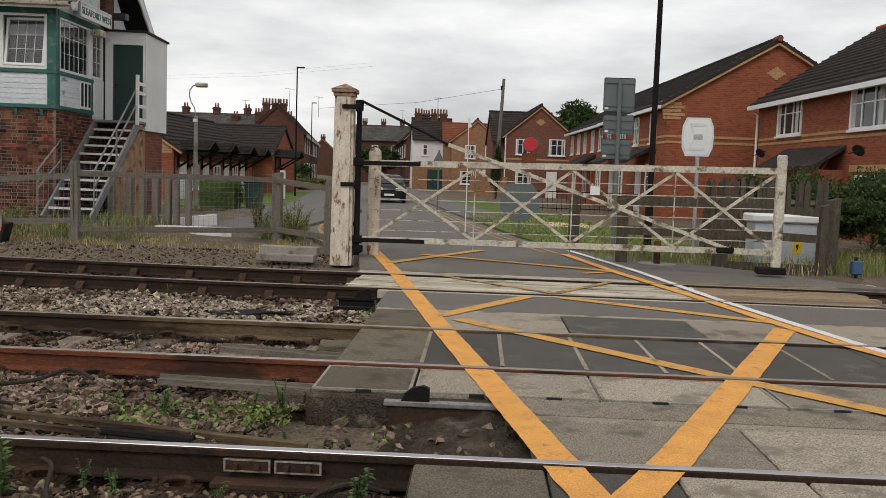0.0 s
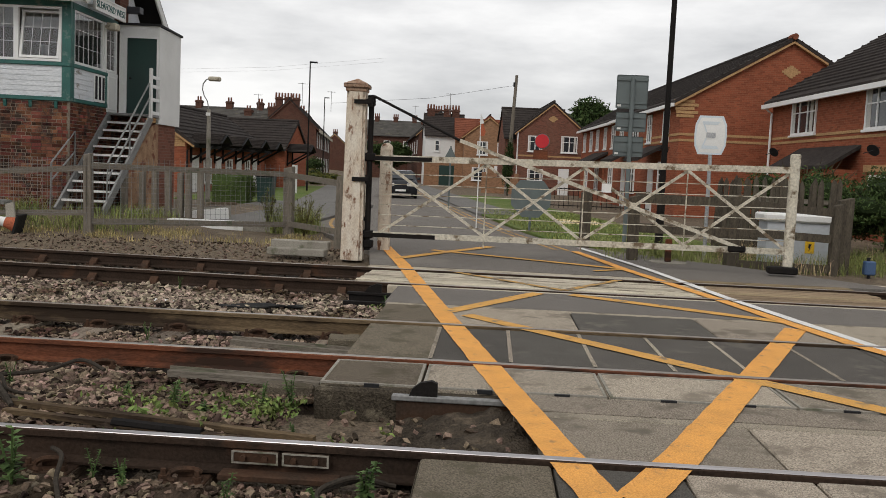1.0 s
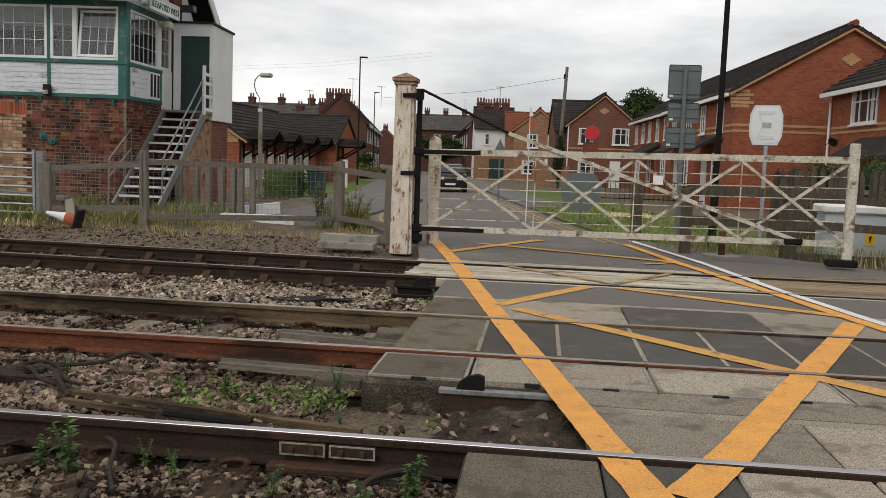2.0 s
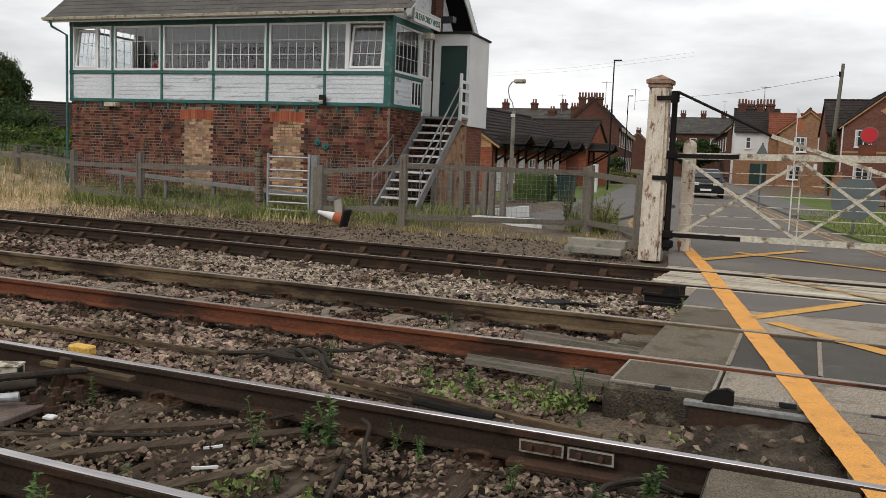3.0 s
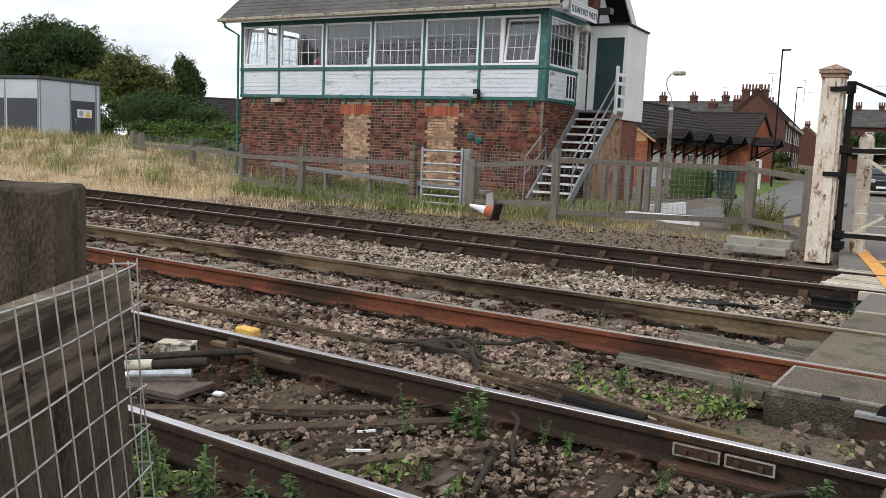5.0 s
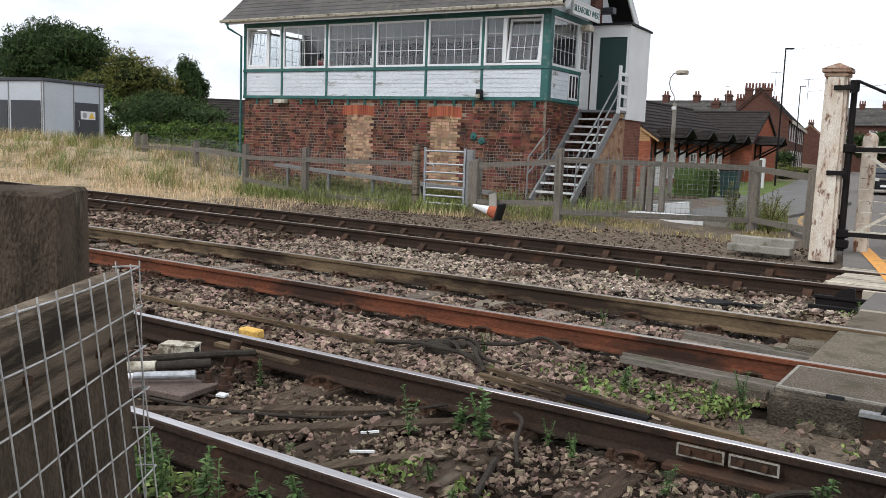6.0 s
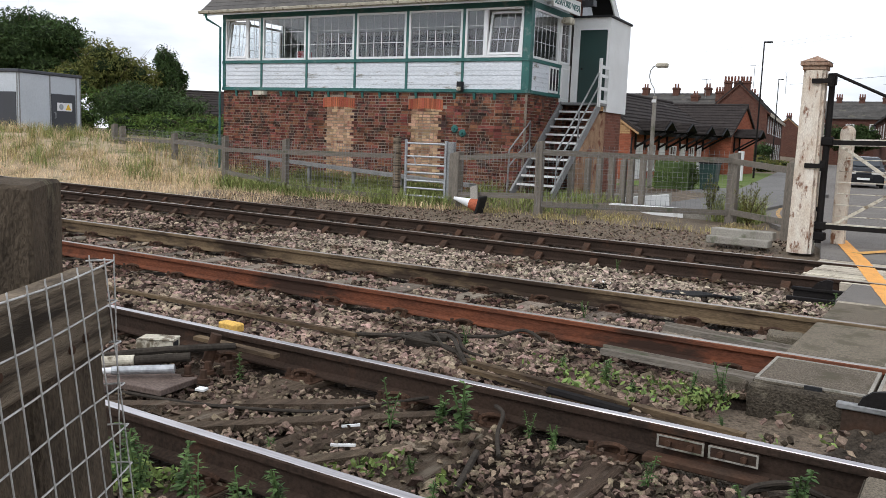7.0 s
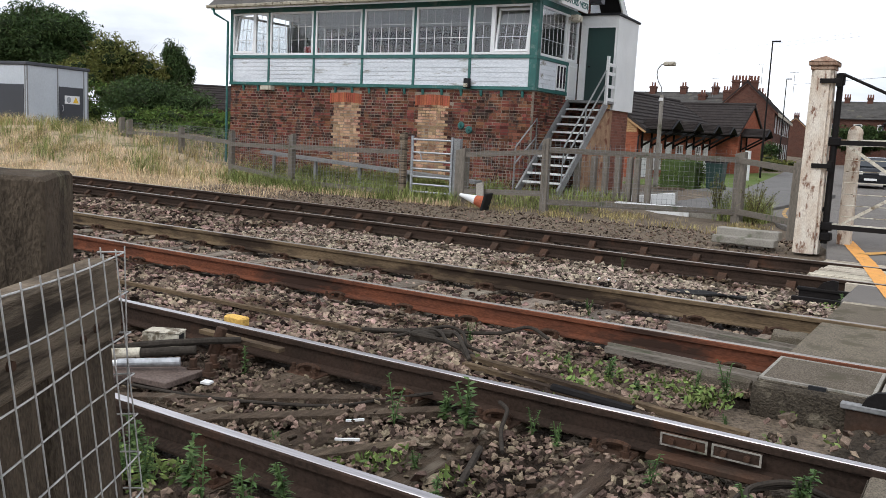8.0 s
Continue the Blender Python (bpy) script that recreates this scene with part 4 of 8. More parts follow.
for a, b in zip(BAYS[1:], BAYS):
    lo, hi = (a + 0.036 if a > -9 else a + 0.085), (b - 0.036 if b < -0.5 else b - 0.17)
    for k in range(6):
        z = 2.588 + k * 0.1118
        bm = extrude(BM(), [(-0.016, z), (0.04, z), (0.04, z + 0.111), (-0.008, z + 0.111)], lo, hi)
        part("weatherboard", bm, "board_white", sbox)
for k in range(6):
    z = 2.588 + k * 0.1118
    part("weatherboard", extrude(BM(), [(0.016, z), (-0.04, z), (-0.04, z + 0.111), (0.006, z + 0.111)], 0.16, 1.2, "y"), "board_white", sbox)
part("lobby_panel", box(BM(), -0.05, 0.02, 1.93, 2.56, 2.4, 3.37, 0.004), "white_paint", sbox, "white boarded panel beside the door")
part("panel_bead", ring(BM(), 0.5, 0.8, 0.03, -0.012, 0.0), "white_upvc", sbox).matrix_basis = pose(0.022, 1.99, 2.48, 0, 0, 90)


def sash(parent, w, h, cols, rows, m, frame_w=0.055, bar=0.011, pane="glass", name="window", frame_mat="white_upvc", tilt=0):
    """A window of local width x, height z, facing -y."""
    f = frame_w
    ob = part(name, ring(BM(), w, h, f, -0.03, 0.03), frame_mat, parent)
    ob.matrix_basis = m
    for i in range(1, cols):
        x = f + (w - 2 * f) * i / cols
        part("glazing_bar", box(BM(), x - bar / 2, x + bar / 2, -0.007, 0.002, f, h - f), frame_mat, ob)
    for j in range(1, rows):
        z = f + (h - 2 * f) * j / rows
        part("glazing_bar", box(BM(), f, w - f, -0.006, 0.0015, z - bar / 2, z + bar / 2), frame_mat, ob)
    g = part("pane", box(BM(), f * 0.9, w - f * 0.9, 0.002, 0.008, f * 0.9, h - f * 0.9), pane, ob)
    if pane == "glass":
        g.visible_shadow = False
    return ob


for i, (a, b) in enumerate(zip(BAYS[1:], BAYS)):
    lo, hi = (a + 0.042 if a > -9 else a + 0.09), (b - 0.042 if b < -0.5 else b - 0.18)
    if i in (0, 5):
        cut = lo + (hi - lo) * (0.36 if i == 0 else 0.62)
        fixed, opened = ((lo, cut), (cut, hi)) if i == 0 else ((cut, hi), (lo, cut))
        sash(sbox, fixed[1] - fixed[0], 1.18, 2, 3, pose(fixed[0], 0, 3.35))
        w = opened[1] - opened[0]
        fr_ = part("window_frame", ring(BM(), w, 1.18, 0.05, -0.03, 0.04), "white_upvc", sbox, "white frame of an opening window")
        fr_.matrix_basis = pose(opened[0], 0, 3.35)
        # casement tilted inwards at the top
        sash(sbox, w - 0.12, 1.06, 4, 3, pose(opened[0] + 0.06, 0.0, 3.41, -9, 0, 0), name="window")
    else:
        sash(sbox, hi - lo, 1.18, 6, 3, pose(lo, 0, 3.35))
sash(sbox, 1.58, 1.18, 6, 3, pose(-0.02, 0.17, 3.35, 0, 0, 90), bar=0.008)
sash(sbox, 0.66, 1.15, 2, 3, pose(-0.02, 1.87, 3.38, 0, 0, 90))
vp = part("vent_panel", box(BM(), 0.0, 0.022, 1.21, 1.82, 2.6, 3.25, 0.004), "white_paint", sbox, "white louvre panel with dark slots")
for y0 in (1.26, 1.46, 1.66):
    part("slot", box(BM(), 0.02, 0.026, y0, y0 + 0.12, 2.66, 3.2), "dark", vp)
# interior: floor, ceiling, rear and far end
sb_part("floor", (-SL + 0.1, -0.1, 0.12, SD, 2.5, 2.58), "interior", "timber floor inside the box", 0)
sb_part("rear_wall", (-SL, 0, SD - 0.02, SD + 0.28, 2.5, 4.66), "interior", "boarded rear wall", 0)
sb_part("ceiling", (-SL + 0.05, -0.05, 0.1, SD, 4.66, 4.7), "white_paint", "white ceiling inside the box", 0)
sb_part("end_wall", (-0.1, 0.0, 2.56, SD - 0.02, 2.5, 4.66), "interior", "boarded end wall", 0)
sb_part("end_wall", (-SL, -SL + 0.08, 0.1, SD - 0.02, 2.5, 3.36), "board_white", "boarded end wall", 0)
sb_part("end_wall", (-SL, -SL + 0.08, 2.5, SD - 0.02, 3.36, 4.66), "board_white", "boarded end wall", 0)
sash(sbox, 2.3, 1.18, 6, 3, pose(-SL + 0.05, 0.15, 3.35, 0, 0, 90))
part("stool_back", box(BM(), -8.05, -7.75, 1.1, 1.5, 3.1, 3.72, 0.03), "red_lamp", sbox, "red chair back behind the glass")
part("cupboard", box(BM(), -7.6, -6.4, 1.9, 2.4, 2.58, 4.1, 0.02), "dark", sbox, "dark cupboard behind the glass")
part("mug", cyl(BM(), (-5.28, 0.12, 3.38), (-5.28, 0.12, 3.6), 0.05, 0.055, 12), "white_upvc", sbox, "white jug on the sill")
for x0, z0 in ((-4.6, 3.9), (-2.75, 3.95), (-1.3, 3.5)):
    part("paper", box(BM(), x0, x0 + 0.22, SD - 0.04, SD - 0.03, z0, z0 + 0.28), "white_paint", sbox, "white sheet pinned inside")
bm = BM()
for i in range(14):
    box(bm, -8.2 + i * 0.28, -8.04 + i * 0.28, 1.3, 1.5, 2.58, 3.3 + 0.25 * (i % 3 == 0))
    cyl(bm, (-8.12 + i * 0.28, 1.4, 3.3), (-8.12 + i * 0.28, 1.35, 4.0), 0.018, 0.018, 6)
part("lever_frame", bm, "dark", sbox, "row of signal levers behind the glass")
part("instrument_shelf", box(BM(), -7.6, -3.2, 2.6, 2.9, 3.95, 4.3, 0.01), "dark", sbox, "dark instrument shelf behind the glass")
# roof
RZ, RP = 4.74, radians(40)
def roof_pt(d, lift=0.0):
    """A point (y, z) d metres up the front slope from the eave."""
    return (-0.42 + d * math.cos(RP) - lift * math.sin(RP), RZ + d * math.sin(RP) + lift * math.cos(RP))
RIDGE_D = (SD / 2 + 0.57) / math.cos(RP)
ry, rzz = roof_pt(RIDGE_D)
part("roof_deck", extrude(BM(), [roof_pt(0), (ry, rzz), (2 * ry + 0.42, RZ), (2 * ry + 0.42, RZ - 0.06), (ry, rzz - 0.09), (roof_pt(0)[0], RZ - 0.06)], -SL - 0.5, 0.5), "dark", sbox, "roof boards under the slates")
bm = BM()
box(bm, 0, 0.285, 0, 0.34, 0, 0.009)
SLATE = mesh_of("slate", bm, "slate")
rows_far = []
for r in range(int(RIDGE_D / 0.2) + 1):
    y, z = roof_pt(r * 0.2 - 0.02, 0.014)
    x = -SL - 0.5 - (0.145 if r % 2 else 0)
    while x < 0.5:
        m = pose(max(x, -SL - 0.5), y, z + rb.uniform(0, 0.004), math.degrees(RP) - 2.2 + rb.uniform(-0.5, 0.5))
        if r < 7:
            shared("slate", SLATE, sbox, m)
        else:
            rows_far.append(m)
        x += 0.29
vs, fs = [], []
for i, m in enumerate(rows_far):
    for c in CUBE:
        vs.append(tuple(m @ Vector((c[0] * 0.285, c[1] * 0.34, c[2] * 0.009))))
    fs += [[int(q) + 8 * i for q in f] for f in QUADS]
ob = new("slates", numpy_mesh("slates", vs, fs, "slate"))
ob.parent = sbox
tagged(ob, "weathered grey roof slates", kind="stuff")
part("fascia", box(BM(), -SL - 0.45, 0.45, -0.4, -0.37, 4.6, 4.74), "white_paint", sbox, "white fascia board")
part("soffit", box(BM(), -SL - 0.45, 0.45, -0.37, 0.0, 4.665, 4.69), "white_paint", sbox, "white soffit board")
bm = BM()
extrude(bm, [(-0.52, 4.72), (-0.5, 4.66), (-0.44, 4.64), (-0.4, 4.66), (-0.4, 4.74), (-0.41, 4.74), (-0.42, 4.68), (-0.45, 4.665), (-0.49, 4.68), (-0.505, 4.73)], -SL - 0.55, 0.5)
part("gutter", bm, "cream", sbox, "cream eaves gutter")
part("downpipe", tube(BM(), [(-SL - 0.3, -0.46, 4.65), (-SL - 0.3, -0.4, 4.5), (-SL - 0.06, -0.1, 4.3), (-SL - 0.06, -0.1, 0.2)], 0.035, 8), "green_paint", sbox, "green downpipe")
# gable end with barge boards
gb = BM()
extrude(gb, [(0.0, 4.66), (SD, 4.66), (ry, rzz - 0.12)], -0.1, -0.02)
part("gable", gb, "board_white", sbox, "white boarded gable")
for sgn in (0, 1):
    bm = BM()
    pr = []
    n = 18
    for i in range(n + 1):
        d = RIDGE_D * i / n
        y, z = roof_pt(d, -0.02)
        pr.append((y, z))
    lowr = []
    for i in range(n + 1):
        d = RIDGE_D * i / n
        y, z = roof_pt(d, -0.2 - 0.05 * abs(math.sin(i * 1.4)))
        lowr.append((y, z))
    prof = pr + lowr[::-1]
    if sgn:
        prof = [(2 * ry - y, z) for y, z in prof]
    extrude(bm, prof, 0.46, 0.5)
    part("barge_board", bm, "white_paint", sbox, "white scalloped barge board")
part("chimney_breast", box(BM(), -0.02, 0.12, 2.42, 2.95, 4.66, 6.2, 0.006), "old_brick", sbox, "dark brick chimney breast on the gable")
part("purlin_end", box(BM(), 0.0, 0.44, 2.85, 3.1, 4.95, 5.1), "cabinet_dark", sbox)
part("chimney", box(BM(), -0.9, -0.35, 3.1, 3.7, 4.7, 7.4, 0.01), "old_brick", sbox, "brick chimney stack")

# porch, stairs, landing
porch = BM()
box(porch, 0.05, 1.06, 2.58, 2.61, 4.3, 4.6)
box(porch, 0.05, 0.24, 2.58, 2.61, 2.4, 4.3)
box(porch, 0.99, 1.06, 2.58, 2.61, 2.2, 4.3)
box(porch, 1.03, 1.06, 2.61, 4.17, 2.2, 4.58)
box(porch, 0.05, 1.03, 4.14, 4.17, 2.4, 4.57)
part("porch", porch, "white_paint", sbox, "white boarded lobby at the head of the stairs")
part("porch_roof", extrude(BM(), [(2.52, 4.6), (2.52, 4.65), (4.23, 4.62), (4.23, 4.57)], 0.02, 1.1), "dark", sbox, "black felt roof edge")
sd_ = part("door", box(BM(), 0.24, 0.99, 2.6, 2.64, 2.42, 4.29, 0.004), "door_green", sbox, "dark green door")
part("handle", cyl(BM(), (0.33, 2.6, 3.3), (0.33, 2.56, 3.3), 0.025, 0.025, 8), "black_iron", sd_)
part("door_frame", box(box(box(BM(), 0.2, 0.24, 2.565, 2.6, 2.4, 4.33), 0.99, 1.02, 2.565, 2.6, 2.4, 4.33), 0.24, 0.99, 2.565, 2.6, 4.29, 4.33), "white_upvc", sbox, "white door frame")
part("pier", box(BM(), 0.5, 1.0, 2.7, 4.0, -0.2, 2.23, 0.005), "house_brick_brown", sbox, "brown brick wall under the lobby")
part("raking_wall", extrude(BM(), [(0.7, -0.2), (2.69, -0.2), (2.69, 2.2), (2.3, 2.15), (0.7, 0.75)], 0.9, 1.02), "brick_buff", sbox, "stained buff brick wall raking up beside the stairs")
part("landing", box(BM(), 0.03, 1.12, 1.95, 2.58, 2.34, 2.4, 0.004), "galv_dull", sbox, "steel landing")
NS = 10
for i in range(NS):
    y, z = -0.52 + i * 0.262, 0.38 + i * 0.2
    tr = part("tread", box(BM(), 0.08, 1.05, y, y + 0.24, z - 0.03, z, 0.003), "galv_dull", sbox)
    part("nosing", box(BM(), 0.08, 1.05, y - 0.012, y, z - 0.045, z + 0.004), "step_white", tr, "white edge of a step")
for x in (0.04, 1.07):
    part("stringer", beam(BM(), (x, -0.7, 0.12), (x, 2.05, 2.34), 0.05, 0.2), "galv_dull", sbox)
def sb_rail(pts, r=0.021):
    part("handrail", tube(BM(), pts, r, 8), "galv_dull", sbox)
for x, top in ((1.07, 1.0), (0.04, 0.8)):
    if x > 1:
        sb_rail([(x, -0.55, 0.3), (x, -0.5, 1.2), (x, 1.95, 3.2), (x, 2.05, 3.2), (x, 2.1, 2.4)])
        sb_rail([(x, -0.5, 0.85), (x, 1.95, 2.82)])
        sb_rail([(x, 0.7, 1.3), (x, 0.7, 2.15)])
sb_rail([(-0.12, -0.62, 0.0), (-0.12, -0.58, 1.15), (0.03, 0.2, 1.85), (0.03, 0.2, 1.0)])
sb_rail([(-0.12, -0.6, 0.75), (0.03, 0.2, 1.4)])
lg = thing("landing_gate", "small white wooden guard with bars beside the landing", "guard rail", SB @ pose(1.1, 1.86, 2.3, 0, 0, 90))
part("post", box(BM(), 0, 0.1, -0.03, 0.03, 0, 1.2, 0.004), "white_paint", lg)
part("post", box(BM(), 0.6, 0.68, -0.03, 0.03, 0.0, 1.02, 0.004), "white_paint", lg)
for z in (0.1, 0.42, 0.74, 0.96):
    part("bar", box(BM(), 0.1, 0.6, -0.015, 0.015, z, z + 0.08, 0.003), "white_paint", lg)
# name board on the end wall
nb = thing("name_board", "cream name board with green capital letters", "sign", SB @ pose(0.22, 0.62, 4.62))
part("board", box(BM(), 0, 0.05, 0, 1.75, 0, 0.34, 0.01), "white_paint", nb, "cream painted board")
bm = BM()
for d in ((0.05, 0.065, 0, 1.75, 0, 0.035), (0.05, 0.065, 0, 1.75, 0.305, 0.34), (0.05, 0.065, 0, 0.035, 0.035, 0.305), (0.05, 0.065, 1.715, 1.75, 0.035, 0.305)):
    box(bm, *d)
part("border", bm, "white_paint", nb)
for y in (0.3, 1.4):
    part("bracket", box(BM(), -0.25, 0.0, y, y + 0.05, 0.1, 0.16), "white_paint", nb)


def lettering(text, size, m, material, parent, depth=0.006):
    cu = bpy.data.curves.new("lettering", "FONT")
    cu.body, cu.size, cu.extrude, cu.align_x = text, size, depth, "CENTER"
    tmp = bpy.data.objects.new("lettering_curve", cu)
    scene.collection.objects.link(tmp)
    me = bpy.data.meshes.new_from_object(tmp.evaluated_get(bpy.context.evaluated_depsgraph_get()))
    bpy.data.objects.remove(tmp)
    me.materials.clear()
    me.materials.append(M[material])
    ob = new("lettering", me)
    ob.parent = parent
    ob.matrix_basis = m
    return ob


lettering("SLEAFORD WEST", 0.22, pose(0.056, 0.93, 0.085, 90, 0, 90), "green_paint", nb)
fl = thing("flood_lamp", "small cream floodlight on the box corner", "lamp", SB @ pose(0.2, 1.75, 4.42))
part("housing", box(BM(), -0.1, 0.12, -0.1, 0.2, -0.08, 0.08, 0.02), "cream", fl)
part("bracket", box(BM(), -0.2, -0.1, 0.02, 0.08, -0.04, 0.04), "cream", fl)
wl1 = thing("wall_lamp", "small dark lamp box with a cream front on the green upright", "lamp", SB @ pose(-1.78, -0.13, 2.52))
part("housing", box(BM(), -0.07, 0.07, -0.06, 0.08, 0.0, 0.24, 0.01), "dark", wl1)
part("lens", box(BM(), -0.055, 0.055, -0.075, -0.06, 0.02, 0.11, 0.005), "cream", wl1)
wl2 = thing("wall_lamp", "dark fitting under the floor beam", "lamp", SB @ pose(-8.35, -0.1, 2.36))
part("housing", box(BM(), -0.2, 0.2, -0.08, 0.1, 0.0, 0.12, 0.01), "cream", wl2)
for x, z in ((-1.95, 1.6), (-1.72, 1.5)):
    tp = thing("wall_anchor", "round green iron tie plate on the brick wall", "tie plate", SB @ pose(x, -0.01, z))
    part("plate", cyl(BM(), (0, 0.0, 0), (0, -0.03, 0), 0.1, 0.08, 12), "green_paint", tp)
    part("nut", cyl(BM(), (0, -0.03, 0), (0, -0.07, 0), 0.03, 0.03, 6), "green_paint", tp)


# ---- crossing gate and posts ----
GA, GB = Vector((-1.93, 14.35, 0)), Vector((4.78, 13.73, 0))
GL = (GB - GA).length
grz = math.degrees(math.atan2(GB.y - GA.y, GB.x - GA.x))
gate = thing("crossing_gate", "long white flaking timber crossing gate, closed across the road", "gate", pose(GA.x, GA.y, 0, 0, 0, grz))
def gtop(s):
    return 1.60 + 0.075 * s / GL
def gbot(s):
    return 0.25 + 0.075 * s / GL
part("top_rail", beam(BM(), (0.1, 0, gtop(0) - 0.045), (GL - 0.05, 0, gtop(GL) - 0.045), 0.09, 0.1), "gate_white", gate, "white flaking top rail")
part("strap", beam(BM(), (-0.05, 0, gtop(0) - 0.05), (1.05, 0, gtop(1) - 0.05), 0.1, 0.07), "black_iron", gate, "black hinge strap")
part("strap", beam(BM(), (-0.05, 0, gbot(0) + 0.03), (1.15, 0, gbot(1) + 0.03), 0.1, 0.07), "black_iron", gate, "black hinge strap")
part("bottom_rail", beam(BM(), (0.1, 0, gbot(0) + 0.04), (GL - 0.05, 0, gbot(GL) + 0.04), 0.08, 0.09), "gate_white", gate, "white flaking bottom rail")
part("end_post", box(BM(), GL - 0.1, GL + 0.04, -0.06, 0.06, 0.12, 1.88, 0.02), "gate_white", gate, "white end post")
part("latch_shoe", box(BM(), GL - 0.32, GL + 0.12, -0.1, 0.1, 0.02, 0.13, 0.02), "black_iron", gate, "black iron latch at the foot")
PAN = [0.22, 1.95, 3.52, 5.12, GL - 0.1]
for a, b in zip(PAN, PAN[1:]):
    part("brace", beam(BM(), (a, -0.02, gtop(a) - 0.1), (b, -0.02, gbot(b) + 0.08), 0.03, 0.045), "gate_white", gate)
    part("brace", beam(BM(), (a, 0.02, gbot(a) + 0.08), (b, 0.02, gtop(b) - 0.1), 0.03, 0.045), "gate_white", gate)
for s in PAN[1:4]:
    part("hanger", cyl(BM(), (s, 0, gbot(s) - 0.1), (s, 0, gtop(s)), 0.012, 0.012, 6), "gate_white", gate)
for i in range(6):
    z = 0.2 + i * 0.17
    part("wire", cyl(BM(), (0.2, 0.03, gbot(0) + z), (GL - 0.08, 0.03, gbot(GL) + z), 0.0075, 0.0075, 5), "gate_white", gate)
part("stay_rod", cyl(BM(), (0.05, -0.05, 2.56), (1.5, -0.05, gtop(1) + 0.28), 0.022, 0.022, 8), "black_iron", gate, "black iron stay rod")
part("stay_rod", beam(BM(), (1.5, -0.06, gtop(1) + 0.28), (GL - 0.75, -0.06, gbot(GL) + 0.06), 0.035, 0.06), "gate_white", gate, "long white diagonal stay")
part("plate", box(BM(), GL - 0.95, GL - 0.68, -0.09, -0.04, gbot(GL) + 0.0, gbot(GL) + 0.1, 0.02), "black_iron", gate)
part("notice", box(BM(), 4.05 - 0.25, 4.05 - 0.1, -0.06, -0.045, 1.16, 1.3), "white_paint", gate, "small blank white plate")
hr = BM()
cyl(hr, (0.0, 0, 0.02), (0.0, 0, 2.5), 0.05, 0.044, 10)
box(hr, -0.06, 0.06, -0.05, 0.05, 2.4, 2.58, 0.015)
for z in (0.06, 0.22, 1.5):
    box(hr, -0.09, 0.1, -0.07, 0.07, z, z + 0.13, 0.02)
part("hinge_rod", hr, "black_iron", gate, "black iron hinge rod")
for z in (2.44, 1.55, 0.5, 0.18):
    part("hinge_bracket", box(BM(), -0.2, 0.03, -0.03, 0.03, z, z + 0.07, 0.01), "black_iron", gate)
tgt = thing("gate_target", "round red warning target on top of the gate", "warning target", pose(GA.x, GA.y, 0, 0, 0, grz) @ pose(2.82, 0, gtop(2.8)))
part("disc", cyl(BM(), (0, -0.03, 0.3), (0, 0.0, 0.3), 0.11, 0.11, 24), "red_lamp", tgt)
part("rim", cyl(BM(), (0, -0.005, 0.3), (0, 0.04, 0.3), 0.122, 0.122, 24), "sign_grey", tgt)
part("lamp_case", box(BM(), -0.13, 0.1, -0.05, 0.08, 0.0, 0.16, 0.01), "rail_rust", tgt)

gpost = thing("gate_post", "tall square white gate post with rust-stained flaking paint", "post", pose(-2.17, 14.35, 0))
bm = BM()
r = bmesh.ops.create_cube(bm, size=1.0)
bmesh.ops.transform(bm, matrix=Matrix.LocRotScale((0, 0, 1.3), None, (0.36, 0.36, 2.9)), verts=r["verts"])
bmesh.ops.bevel(bm, geom=[e for e in bm.edges if abs(e.verts[0].co.z - e.verts[1].co.z) > 1], offset=0.05, segments=2, affect="EDGES")
for v in bm.verts:
    if v.co.z > 2:
        v.co.x *= 0.86
        v.co.y *= 0.86
part("shaft", bm, "post_white", gpost)
bm = BM()
box(bm, -0.2, 0.2, -0.2, 0.2, 2.68, 2.74, 0.01)
box(bm, -0.17, 0.17, -0.17, 0.17, 2.62, 2.68, 0.01)
c = [bm.verts.new(p) for p in ((-0.205, -0.205, 2.74), (0.205, -0.205, 2.74), (0.205, 0.205, 2.74), (-0.205, 0.205, 2.74), (0, 0, 2.84))]
for i in range(4):
    bm.faces.new((c[i], c[(i + 1) % 4], c[4]))
part("cap", bm, "rusty_cap", gpost, "moulded pyramid cap with rusty neck")
for z in (1.16, 2.42):
    part("hinge_strap", box(BM(), -0.02, 0.26, -0.2, -0.165, z, z + 0.07, 0.006), "black_iron", gpost, "black iron hinge strap")
    part("hinge_lug", cyl(BM(), (0.24, -0.15, z - 0.04), (0.24, -0.15, z + 0.11), 0.045, 0.045, 10), "black_iron", gpost, "black iron hinge lug")
wp = thing("stop_post", "short round-topped white timber post beside the gate", "post", pose(-1.72, 14.9, 0))
bm = box(BM(), -0.1, 0.1, -0.1, 0.1, -0.1, 1.72, 0.02)
bmesh.ops.create_uvsphere(bm, u_segments=14, v_segments=8, radius=0.11, matrix=pose(0, 0, 1.72))
part("shaft", bm, "post_white", wp)


# ---- fences on the far side of the tracks ----
rf = random.Random(21)


def timber_post(name, x, y, z0, z1, w=0.13, label="grey weathered square timber fence post", group="fence posts", mt="timber_grey", rz=0):
    t = thing(name, label, "post", pose(x, y, z0, 0, rf.uniform(-0.8, 0.8), rz + rf.uniform(-5, 5)), group=group)
    bm = box(BM(), -w / 2, w / 2, -w / 2, w / 2, -0.15, z1 - z0, 0.012)
    for v in bm.verts:
        if v.co.z > (z1 - z0) - 0.05:
            v.co.z += v.co.x * 0.25
    part("shaft", bm, mt, t)
    return t


